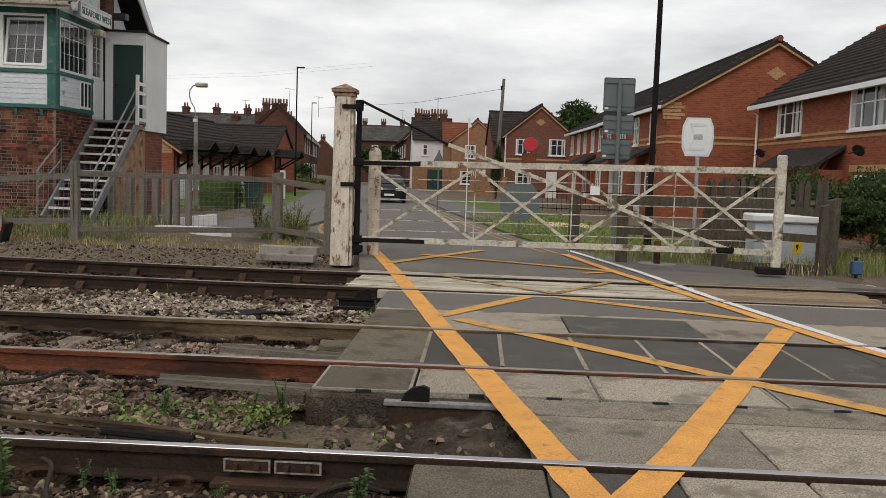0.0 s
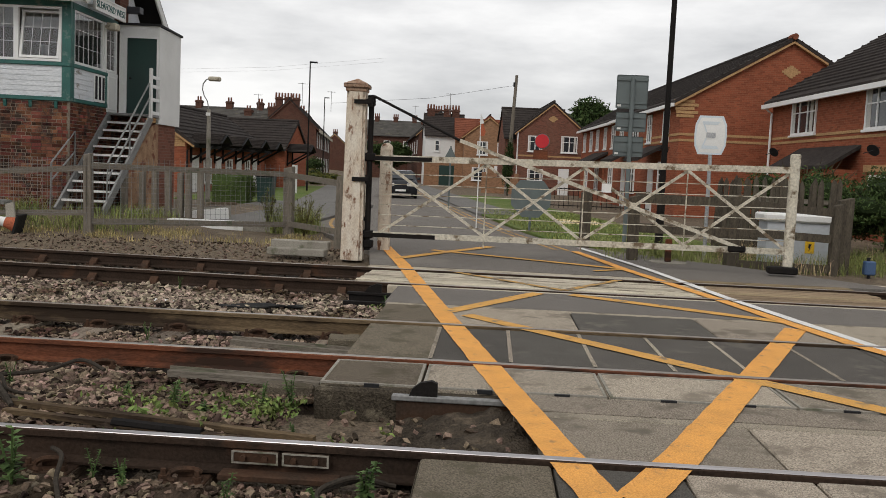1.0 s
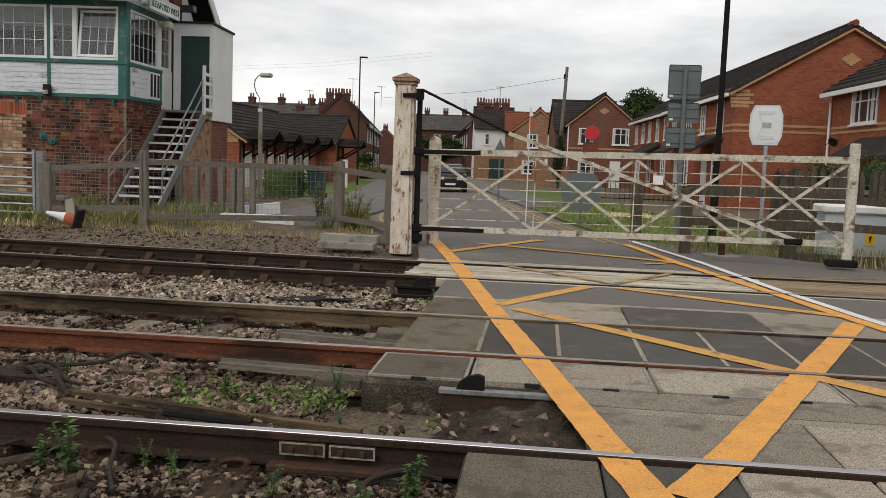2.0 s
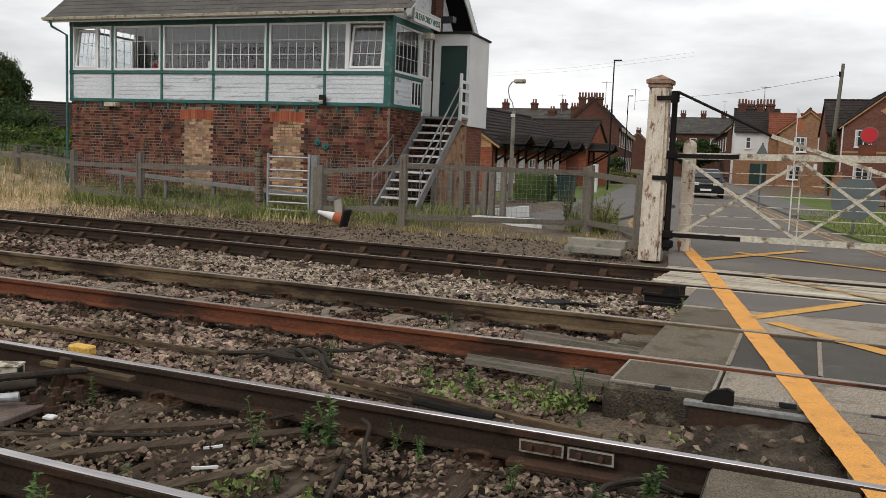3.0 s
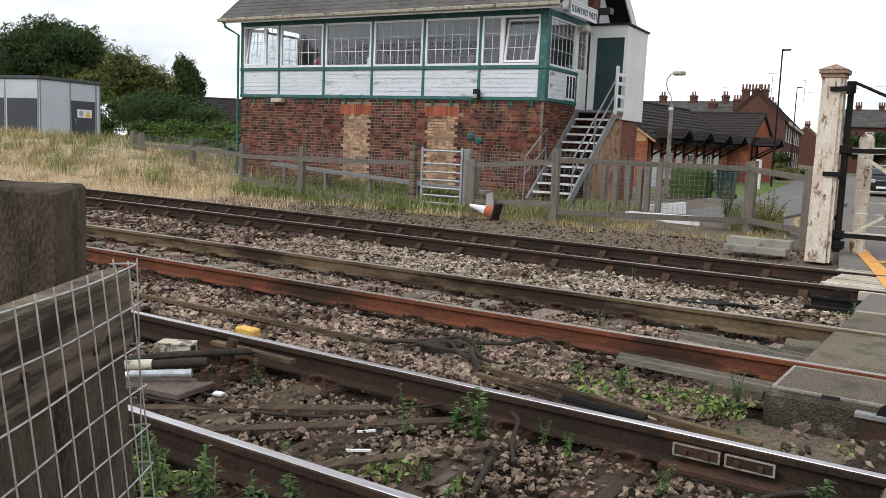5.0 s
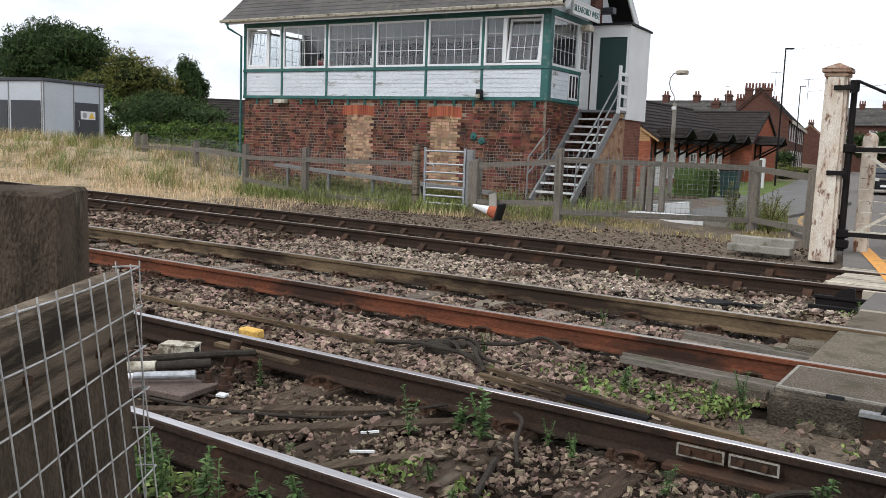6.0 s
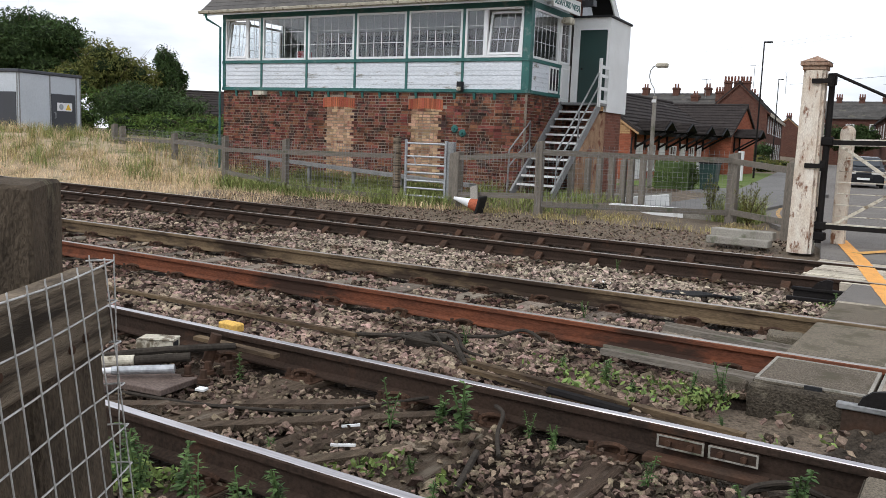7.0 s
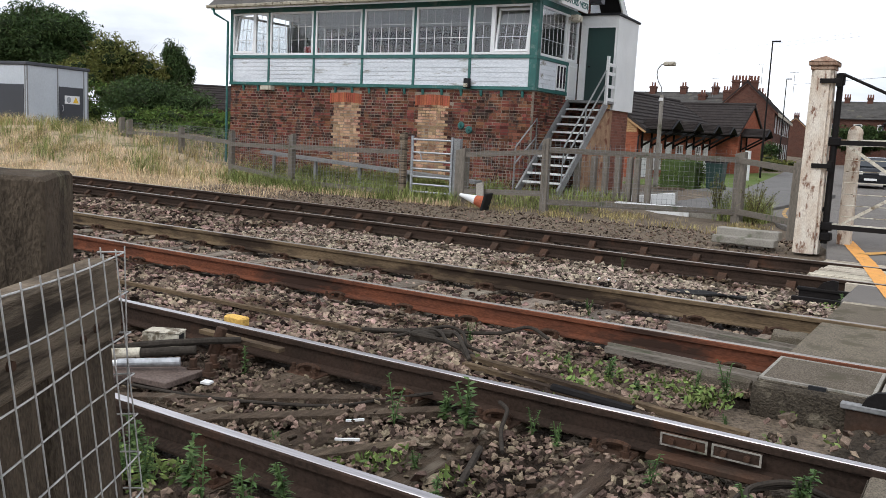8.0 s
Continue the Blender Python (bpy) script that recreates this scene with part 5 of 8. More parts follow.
def rail_fence(name, p, q, zs_p, zs_q, label, h=0.11, w=0.05, mesh=None, mt="timber_rail"):
    """Rails from p to q at heights zs, and a wire mesh between (z0, z1) pairs."""
    t = thing(name, label, "fence")
    for a, b in zip(zs_p, zs_q):
        part("rail", beam(BM(), (p[0], p[1] - 0.05, a), (q[0], q[1] - 0.05, b), w, h), mt, t)
    if mesh:
        (m0, m1), (n0, n1) = mesh
        bm = BM()
        L = math.hypot(q[0] - p[0], q[1] - p[1])
        n = int(L / 0.1)
        for i in range(n + 1):
            k = i / n
            x, y = p[0] + (q[0] - p[0]) * k, p[1] + (q[1] - p[1]) * k - 0.09
            beam(bm, (x, y, m0 + (n0 - m0) * k), (x, y, m1 + (n1 - m1) * k), 0.0038, 0.0038, (0, 1, 0))
        for j in range(int((m1 - m0) / 0.1) + 1):
            k = min(1, j * 0.1 / (m1 - m0))
            beam(bm, (p[0], p[1] - 0.09, m0 + (m1 - m0) * k), (q[0], q[1] - 0.09, n0 + (n1 - n0) * k), 0.0038, 0.0038)
        part("wire_mesh", bm, "galv_dull", t, "grey welded wire mesh")
    return t


FL = "weathered timber rail fence with wire mesh beside the track"
P_B, P_G, P_F, P_A, P_L = (-7.6, 16.2), (-9.85, 16.3), (-11.22, 16.2), (-14.85, 16.4), (-17.6, 16.95)
timber_post("fence_post", *P_B, -0.15, 1.42, 0.15)
timber_post("fence_post", -9.72, 16.35, -0.1, 1.12, 0.24, "stout low grey timber post")
timber_post("fence_post", *P_F, -0.1, 1.42, 0.14, "tall pale timber gate post", mt="board_near")
timber_post("fence_post", *P_A, -0.1, 1.25, 0.15)
timber_post("fence_post", *P_L, -0.05, 1.26, 0.14)
rail_fence("rail_fence", P_B, (-9.7, 16.35), (1.15, 0.3), (1.0, 0.2), FL, mesh=((0.3, 1.35), (0.2, 1.3)))
rail_fence("rail_fence", P_F, P_A, (0.98, 0.03), (0.93, 0.08), FL, mesh=((0.1, 1.2), (0.1, 1.2)))
rail_fence("rail_fence", P_A, P_L, (0.93, 0.1), (0.9, 0.3), FL, mesh=((0.15, 1.2), (0.2, 1.2)))
P_1, P_3 = (-22.1, 19.0), (-27.2, 20.5)
timber_post("fence_post", *P_1, 0.25, 1.28, 0.16)
timber_post("fence_post", *P_3, 0.3, 1.52, 0.18)
timber_post("fence_post", -26.7, 20.45, 0.3, 1.45, 0.18)
rail_fence("rail_fence", P_L, P_1, (0.95,), (1.0,), FL, mesh=((0.3, 1.3), (0.4, 1.35)))
rail_fence("rail_fence", P_1, P_3, (1.0,), (1.0,), FL, mesh=((0.4, 1.35), (0.5, 1.4)))
P_E, P_S = (-4.2, 18.25), (-2.64, 15.62)
timber_post("fence_post", *P_E, -0.1, 1.32, 0.2)
timber_post("fence_post", *P_S, -0.1, 1.22, 0.15)
rail_fence("rail_fence", P_B, P_E, (1.2, 0.13), (1.17, 0.1), FL, mesh=((0.1, 1.38), (0.1, 1.36)))
rail_fence("rail_fence", P_E, P_S, (1.16, 0.12), (1.08, 0.2), "short grey timber fence return beside the road")
# concrete pickets of an older fence behind
for k in (-8.27, -7.85, -7.55, -7.24, -6.96, -6.77, -6.49):
    timber_post("old_fence_post", k, 19.3, 0.0, 1.1 + rf.uniform(-0.06, 0.05), 0.13, "old grey upright post behind the wire fence", "old posts")
# steel wicket gate
wg = thing("wicket_gate", "galvanised steel pedestrian gate with horizontal bars", "gate", pose(-11.1, 16.3, 0))
for x in (0.05, 1.13):
    part("stile", cyl(BM(), (x, 0, 0.02), (x, 0, 1.36), 0.035, 0.035, 8), "galv", wg)
part("stile", box(BM(), 1.2, 1.36, -0.06, 0.06, -0.1, 1.34, 0.01), "galv_dull", wg, "grey steel latch post")
for z in (0.1, 0.27, 0.44, 0.62, 0.8, 0.99, 1.28):
    part("bar", cyl(BM(), (0.08, 0, z), (1.1, 0, z), 0.022, 0.022, 8), "galv", wg)
part("latch", tube(BM(), [(0.25, -0.04, 0.98), (0.33, -0.06, 0.95), (0.36, -0.06, 0.8)], 0.012, 6), "galv", wg)
# low cable tray on stanchions in front of the box
ct = thing("cable_tray", "low galvanised cable tray on short stanchions by the box", "cable tray")
part("tray", beam(BM(), (-16.9, 17.5, 0.72), (-9.9, 17.4, 0.35), 0.3, 0.08), "galv_dull", ct)
for k in range(5):
    part("stanchion", box(BM(), -16.5 + 1.5 * k, -16.42 + 1.5 * k, 17.4, 17.48, 0.0, 0.66 - 0.075 * k, 0.005), "galv_dull", ct)
# pale leaning board and fallen cone
lb = thing("leaning_board", "pale weathered board leaning against the fence", "board", pose(-9.0, 15.98, -0.14, -18, -14, 0))
part("board", box(BM(), -0.09, 0.09, -0.02, 0.02, 0.12, 0.6, 0.004), "concrete", lb)
cone = thing("traffic_cone", "dirty orange and white traffic cone lying on its side", "cone", pose(-8.72, 15.75, 0.02, 0, -76, 10))
part("body", cyl(BM(), (0, 0, 0.03), (0, 0, 0.25), 0.15, 0.1, 16), "orange", cone, "orange lower cone")
part("sleeve", cyl(BM(), (0, 0, 0.25), (0, 0, 0.62), 0.1, 0.03, 16), "white_paint", cone, "white reflective sleeve")
part("base", box(BM(), -0.22, 0.22, -0.22, 0.22, -0.02, 0.03, 0.01), "rubber", cone, "black rubber base")
# concrete cable trough beside the gate post
tr = thing("cable_trough", "pale concrete cable trough lids stacked by the track", "trough", pose(-3.08, 14.3, -0.12, 0, 0, -3))
part("trough", box(BM(), -0.5, 0.48, -0.14, 0.12, 0.0, 0.12, 0.012), "concrete", tr)
part("lid", box(BM(), -0.48, 0.5, 0.02, 0.24, 0.1, 0.24, 0.012), "concrete", tr)
# driveway with white kerbs behind the fence
solid("driveway", box(BM(), -8.2, -4.3, 19.9, 32, -0.25, 0.0), "pavement", "pale tarmac driveway behind the fence", "driveway", kind="structure")
rw = thing("low_wall", "low concrete retaining wall with a white painted face", "wall")
part("wall", beam(BM(), (-8.1, 18.95, 0.0), (-6.3, 20.8, 0.1), 0.2, 0.4), "concrete", rw)
part("coping", beam(BM(), (-6.75, 20.25, 0.36), (-6.2, 20.95, 0.36), 0.2, 0.06), "sleeper", rw)
part("face", beam(BM(), (-7.1, 19.8, 0.02), (-6.3, 20.6, 0.12), 0.24, 0.3), "white_paint", rw, "white painted end of the wall")
part("kerb", beam(BM(), (-7.0, 18.75, -0.02), (-5.3, 18.75, -0.02), 0.3, 0.2), "white_paint", rw, "white painted kerb")
part("kerb", beam(BM(), (-5.3, 18.75, -0.05), (-4.4, 18.75, -0.05), 0.22, 0.14), "concrete", rw, "bare concrete kerb")

# ---- fences, cabinet and bits on the right of the road ----
FR = "dark weathered timber post-and-rail fence by the crossing"
for x, y, z1, w in ((2.62, 15.3, 1.1, 0.17), (4.38, 15.5, 1.18, 0.22), (6.05, 15.25, 1.1, 0.14), (6.3, 15.55, 1.2, 0.22)):
    timber_post("fence_post", x, y, -0.15, z1, w, "dark weathered timber post by the crossing", mt="timber_dark")
rail_fence("rail_fence", (2.62, 15.35), (4.4, 15.5), (1.07, 0.55), (1.05, 0.52), FR, h=0.16, mt="timber_dark")
rail_fence("rail_fence", (4.4, 15.5), (6.1, 15.3), (1.05, 0.55, -0.02), (0.95, 0.5, -0.02), FR, h=0.14, mt="timber_dark")
for x in (1.95,):
    timber_post("fence_post", x + 0.1, 17.8, -0.15, 1.1, 0.2, "dark weathered timber post by the crossing", mt="timber_dark")
pk = thing("picket_fence", "old grey wooden picket fence with pointed tops", "fence")
for i in range(26):
    k = i / 25
    x, y, z = 4.6 + 2.2 * k, 17.6 - 0.5 * k, rf.uniform(-0.05, 0.05)
    bm = extrude(BM(), [(-0.045, -0.2), (0.045, -0.2), (0.045, 1.42 + z), (0, 1.52 + z), (-0.045, 1.42 + z)], -0.012, 0.012, "y")
    ob = part("picket", bm, "timber_dark", pk)
    ob.matrix_basis = pose(x, y, 0, rf.uniform(-2, 2), rf.uniform(-3, 3), 0)
for z in (0.4, 1.1):
    part("rail", beam(BM(), (4.55, 17.64, z), (6.85, 17.14, z), 0.04, 0.09), "timber_rail", pk)
cb = thing("equipment_cabinet", "grey metal lineside cabinet with a white lid and warning plate", "cabinet", pose(5.72, 16.35, -0.1, 0, 0, -3))
part("body", box(BM(), -0.55, 0.55, -0.3, 0.3, 0, 0.83, 0.01), "cabinet", cb, "pale grey cabinet body")
part("lid", box(BM(), -0.62, 0.62, -0.36, 0.36, 0.83, 0.98, 0.03), "white_paint", cb, "white overhanging lid")
part("plinth", box(BM(), -0.6, 0.6, -0.34, 0.34, -0.15, 0.02), "concrete", cb)
part("warning_plate", box(BM(), 0.14, 0.3, -0.31, -0.303, 0.28, 0.5), "sign_yellow", cb, "yellow warning plate")
part("bolt_mark", extrude(BM(), [(0.2, 0.45), (0.25, 0.45), (0.225, 0.39), (0.245, 0.39), (0.2, 0.32), (0.215, 0.38), (0.195, 0.38)], -0.318, -0.311, "y"), "dark", cb)
part("writing_bar", box(BM(), 0.1, 0.34, -0.309, -0.303, 0.57, 0.6), "dark", cb)
part("handle", box(BM(), -0.5, -0.42, -0.33, -0.3, 0.5, 0.56, 0.004), "dark", cb)
bx = thing("marker_box", "small blue plastic box on a short stub", "box", pose(6.6, 15.1, -0.13))
part("stub", cyl(BM(), (0, 0, 0), (0, 0, 0.1), 0.03, 0.03, 8), "dark", bx)
part("body", box(BM(), -0.09, 0.09, -0.07, 0.07, 0.06, 0.3, 0.02), "blue", bx)
part("knob", cyl(BM(), (-0.02, 0, 0.3), (-0.02, 0, 0.36), 0.03, 0.03, 8), "dark", bx)
gs = thing("gate_stop", "rusty iron gate stop on a round base plate", "gate stop", pose(3.2, 15.1, -0.03))
part("plate", cyl(BM(), (0, 0, 0), (0, 0, 0.025), 0.32, 0.32, 20), "concrete", gs)
part("stop", box(BM(), -0.05, 0.05, -0.05, 0.05, 0.02, 0.42, 0.01), "rail_rust", gs)
bp = thing("timber_platform", "short weathered planks at the end of the gate", "boards", pose(4.95, 13.1, -0.14, 0, 0, -4))
for i in range(3):
    part("plank", box(BM(), -0.1, 1.1, -0.3 + i * 0.21, -0.11 + i * 0.21, 0.0, 0.1, 0.008), "deck_board", bp)


# ---- posts and signs ----
def pole(name, x, y, z0, z1, r0, r1, mt, label, lean=(0, 0)):
    t = thing(name, label, "pole", pose(x, y, z0))
    part("shaft", cyl(BM(), (0, 0, -0.1), (lean[0], lean[1], z1 - z0), r0, r1, 12), mt, t)
    return t


bpole = pole("lamp_post", 3.5, 17.5, -0.12, 9.0, 0.062, 0.045, "black_iron", "tall slim black steel lamp post")
part("sleeve", cyl(BM(), (0, 0, -0.1), (0, 0, 1.1), 0.08, 0.08, 12), "black_iron", bpole)
sp = thing("sign_post", "three stacked grey road signs seen from behind on one post", "sign", pose(2.72, 17.0, -0.12))
part("post", cyl(BM(), (0.02, 0, 0), (0, 0, 3.45), 0.042, 0.042, 10), "sign_grey", sp)
for z0, z1, w0, w1 in ((2.86, 3.5, -0.3, 0.3), (2.42, 2.79, -0.28, 0.3), (1.94, 2.33, -0.3, 0.27)):
    pl = part("plate", box(BM(), w0, w1, 0.05, 0.062, z0, z1, 0.02), "sign_grey", sp)
    for z in (z0 + 0.09, z1 - 0.11):
        part("channel", box(BM(), w0 + 0.02, w1 - 0.02, 0.03, 0.052, z, z + 0.035), "sign_grey", pl)
    part("sticker", box(BM(), w0 + 0.03, w0 + 0.1, 0.043, 0.048, z0 + 0.035, z0 + 0.075), "white_paint", pl)
op = thing("octagonal_sign", "pale octagonal sign on a galvanised post", "sign", pose(4.25, 17.0, -0.18, 0, 0, -4))
part("post", cyl(BM(), (0.05, 0.03, 0), (0.02, 0.03, 2.6), 0.038, 0.038, 10), "galv", op)
def octagon(w, h, c, y0, y1):
    return extrude(BM(), [(-w + c, 2.47 - h), (w - c, 2.47 - h), (w, 2.47 - h * 0.55), (w * 1.04, 2.47), (w, 2.47 + h * 0.55), (w - c, 2.47 + h), (-w + c, 2.47 + h), (-w, 2.47 + h * 0.55), (-w * 1.04, 2.47), (-w, 2.47 - h * 0.55)], y0, y1, "y")
part("plate", octagon(0.29, 0.37, 0.07, -0.02, 0.0), "sign_blue", op, "pale grey-blue plate")
part("rim", octagon(0.255, 0.33, 0.065, -0.024, -0.021), "white_paint", op, "white inner field")
for s in (-1, 1):
    part("mark", extrude(BM(), [(-0.17, 2.47 + s * 0.26), (0.17, 2.47 + s * 0.26), (0.12, 2.47 + s * 0.2), (-0.12, 2.47 + s * 0.2)], -0.03, -0.025, "y"), "sign_blue", op)
    part("mark", extrude(BM(), [(-0.17, 2.47 + s * 0.25), (-0.12, 2.47 + s * 0.2), (-0.07, 2.47 + s * 0.06), (-0.09, 2.47 + s * 0.06)], -0.03, -0.025, "y"), "sign_blue", op)
part("centre_mark", box(BM(), -0.08, 0.09, -0.032, -0.025, 2.42, 2.52), "galv", op)
gd = thing("road_sign", "grey back of an octagonal road sign low beside the verge", "sign", pose(1.12, 22.0, -0.12))
part("plate", extrude(BM(), [(-0.21, 0.42), (0.21, 0.42), (0.5, 0.72), (0.5, 1.1), (0.3, 1.36), (-0.3, 1.36), (-0.5, 1.1), (-0.5, 0.72)], -0.01, 0.01, "y"), "sign_grey", gd)
part("post", cyl(BM(), (0, 0.05, 0), (0, 0.05, 1.3), 0.03, 0.03, 8), "sign_grey", gd)
pn = thing("pennant", "faded orange and white pennant on a thin white pole", "flag", pose(-0.24, 22.0, -0.1))
part("pole", cyl(BM(), (0, 0, 0), (0, 0, 2.95), 0.014, 0.014, 8), "white_paint", pn)
part("flag", extrude(BM(), [(0.0, 2.9), (0.06, 2.72), (0.13, 2.52), (0.1, 2.42), (0.0, 2.4)], -0.012, 0.004, "y"), "orange", pn)
part("flag_tip", extrude(BM(), [(-0.02, 2.94), (0.03, 2.9), (0.08, 2.73), (-0.02, 2.7)], -0.018, -0.013, "y"), "white_paint", pn, "white upper part")
ts = thing("road_sign", "grey back of a triangular road sign", "sign", pose(-1.42, 31.0, -0.12))
part("plate", extrude(BM(), [(-0.22, 1.95), (0.22, 1.95), (0.0, 2.4)], -0.01, 0.01, "y"), "sign_grey", ts)
part("post", cyl(BM(), (0, 0.05, 0), (0, 0.05, 2.4), 0.03, 0.03, 8), "sign_grey", ts)
up = pole("utility_pole", 1.1, 58.0, -0.12, 7.95, 0.15, 0.1, "timber_grey", "wooden utility pole with ivy round its foot", lean=(0.35, 0))
part("insulator", box(BM(), 0.15, 0.3, -0.1, 0.1, 7.3, 7.6, 0.02), "dark", up)
part("wires", tube(BM(), [(0.3, 0, 7.4), (-6, 8, 7.0), (-16, 20, 7.2)], 0.012, 4), "dark", up, "slack overhead wire")
ll = thing("street_lamp", "short concrete street lamp with a swan-neck bracket", "street lamp", pose(-8.95, 27.0, -0.1))
part("column", cyl(BM(), (0, 0, 0), (0, 0, 3.1), 0.08, 0.06, 10), "concrete", ll)
part("bracket", tube(BM(), [(0, 0, 3.05), (-0.05, 0, 3.35), (-0.16, 0, 3.52), (-0.22, 0, 3.72), (-0.2, 0, 3.9), (-0.1, 0, 4.03), (0.02, 0, 4.07)], 0.018, 6), "galv_dull", ll)
part("lantern", box(BM(), -0.02, 0.36, -0.1, 0.1, 3.99, 4.13, 0.035), "cream", ll, "pale lantern")
part("number_band", box(BM(), -0.07, 0.07, -0.085, -0.07, 2.9, 3.0), "white_paint", ll)
for x, y, z, lab in ((-10.35, 48.0, 7.1, "tall black steel street lamp by the road"), (-14.9, 75.0, 7.3, "tall black steel street lamp far down the road")):
    t = pole("street_lamp", x, y, -0.15, z, 0.055, 0.035, "black_iron", lab)
    tagged(t, category="street lamp", group="black street lamps")
    part("lantern", box(BM(), -0.03, 0.42, -0.07, 0.07, z + 0.12, z + 0.2, 0.02), "dark", t)
t = thing("marker_post", "white bollard post at the roadside", "post", pose(-9.9, 43.0, -0.15))
part("shaft", cyl(BM(), (0, 0, 0), (0, 0, 1.5), 0.14, 0.14, 10), "white_paint", t)


# ---- houses ----
def window(parent, m, w, h, panes=2, mat_frame="white_upvc", sill=True, transom=True):
    """A framed window proud of its wall, with sill and glass, facing -y of m."""
    f = 0.07
    ob = part("window", ring(BM(), w, h, f, -0.05, 0.02), mat_frame, parent)
    ob.matrix_basis = m
    for i in range(1, panes):
        x = w * i / panes
        part("mullion", box(BM(), x - f / 2, x + f / 2, -0.048, 0.02, f, h - f), mat_frame, ob)
    if transom:
        part("transom", box(BM(), f, w - f, -0.04, 0.02, h * 0.62 - 0.02, h * 0.62 + 0.02), mat_frame, ob)
    part("pane", box(BM(), f * 0.8, w - f * 0.8, -0.02, 0.005, f * 0.8, h - f * 0.8), "glass_far", ob)
    for s in (0.0, w - 0.2 * w):
        part("curtain", box(BM(), f + s * 0.9, f + s * 0.9 + 0.12 * w, -0.024, -0.021, f, h - f), "curtain", ob)
    if sill:
        part("sill", box(BM(), -0.06, w + 0.06, -0.1, 0.0, -0.07, 0.0), mat_frame, ob)
    return ob


def gable_house(label, m, w, d, eave, rise, wall, roof, axis="y", base=-0.4, over=0.3, category="house", barge="buff_trim", group="", ridge="tile_dark"):
    """Local x 0..w, y 0..d; the ridge runs along axis; returns the thing."""
    h = thing("house", label, category, m, group=group)
    bm = box(BM(), 0, w, 0, d, base, eave)
    part("wall", bm, wall, h)
    if axis == "y":
        part("gable_wall", extrude(BM(), [(0, eave), (w, eave), (w / 2, eave + rise)], 0.0, d, "y"), wall, h)
        k = rise / (w / 2)
        prof = [(-over, eave - over * k), (w / 2, eave + rise), (w + over, eave - over * k), (w + over, eave - over * k + 0.14), (w / 2, eave + rise + 0.16), (-over, eave - over * k + 0.14)]
        part("roof", extrude(BM(), prof, -0.12, d + 0.12, "y"), roof, h)
        n = int(math.hypot(w / 2 + over, rise + over * k) / 0.34)
        for s in (-1, 1):
            bm = BM()
            for i in range(1, n):
                t = i / n
                x = w / 2 + s * (w / 2 + over) * t
                z = eave + rise + 0.16 - (rise + over * k) * t
                beam(bm, (x, -0.13, z), (x, d + 0.13, z), 0.05, 0.05)
            ob = part("tiling", bm, roof, h, "rows of roof tiles")
            ob["kind"] = "stuff"
        part("ridge", cyl(BM(), (w / 2, -0.14, eave + rise + 0.16), (w / 2, d + 0.14, eave + rise + 0.16), 0.1, 0.1, 8), ridge, h)
        for s in (-1, 1):
            part("barge_board", beam(BM(), (w / 2, -0.06, eave + rise - 0.08), (w / 2 + s * (w / 2 + over), -0.06, eave - over * k - 0.06), 0.08, 0.2, (0, 1, 0)), barge, h)
    else:
        part("gable_wall", extrude(BM(), [(0, eave), (d, eave), (d / 2, eave + rise)], 0.0, w, "x"), wall, h)
        k = rise / (d / 2)
        prof = [(-over, eave - over * k), (d / 2, eave + rise), (d + over, eave - over * k), (d + over, eave - over * k + 0.14), (d / 2, eave + rise + 0.16), (-over, eave - over * k + 0.14)]
        part("roof", extrude(BM(), prof, -0.12, w + 0.12, "x"), roof, h)
        n = int(math.hypot(d / 2 + over, rise + over * k) / 0.34)
        bm = BM()
        for i in range(1, n):
            t = i / n
            y, z = d / 2 - (d / 2 + over) * t, eave + rise + 0.16 - (rise + over * k) * t
            beam(bm, (-0.13, y, z), (w + 0.13, y, z), 0.05, 0.05)
        ob = part("tiling", bm, roof, h, "rows of roof tiles")
        ob["kind"] = "stuff"
        part("ridge", cyl(BM(), (-0.14, d / 2, eave + rise + 0.16), (w + 0.14, d / 2, eave + rise + 0.16), 0.1, 0.1, 8), roof, h)
    return h


def chimney(parent, x, y, z, h=1.3, w=0.55, pots=2, wall="old_brick"):
    c = part("chimney", box(box(BM(), x - w / 2, x + w / 2, y - w / 2, y + w / 2, z - 1.0, z + h, 0.01), x - w / 2 - 0.06, x + w / 2 + 0.06, y - w / 2 - 0.06, y + w / 2 + 0.06, z + h - 0.25, z + h - 0.08, 0.01), wall, parent)
    for i in range(pots):
        px = x + (i - (pots - 1) / 2) * 0.3
        part("chimney_pot", cyl(BM(), (px, y, z + h), (px, y, z + h + 0.45), 0.11, 0.09, 8), "house_brick_brown", c)
    return c


def dish(parent, m):
    d = part("satellite_dish", cyl(BM(), (0, -0.3, 0), (0, -0.27, 0.02), 0.19, 0.17, 16), "dark", parent, "dark satellite dish")
    d.matrix_basis = m
    part("arm", tube(BM(), [(0, 0, 0.1), (0, -0.27, 0), (-0.1, -0.6, -0.1)], 0.015, 5), "dark", d)


FACE_W = pose(0, 0, 0, 0, 0, -90)  # turns a window to face the road


def west(m_y, z):
    """Pose of a window on the x = 0 face, its left edge at y."""
    return pose(-0.005, m_y, z, 0, 0, -90)


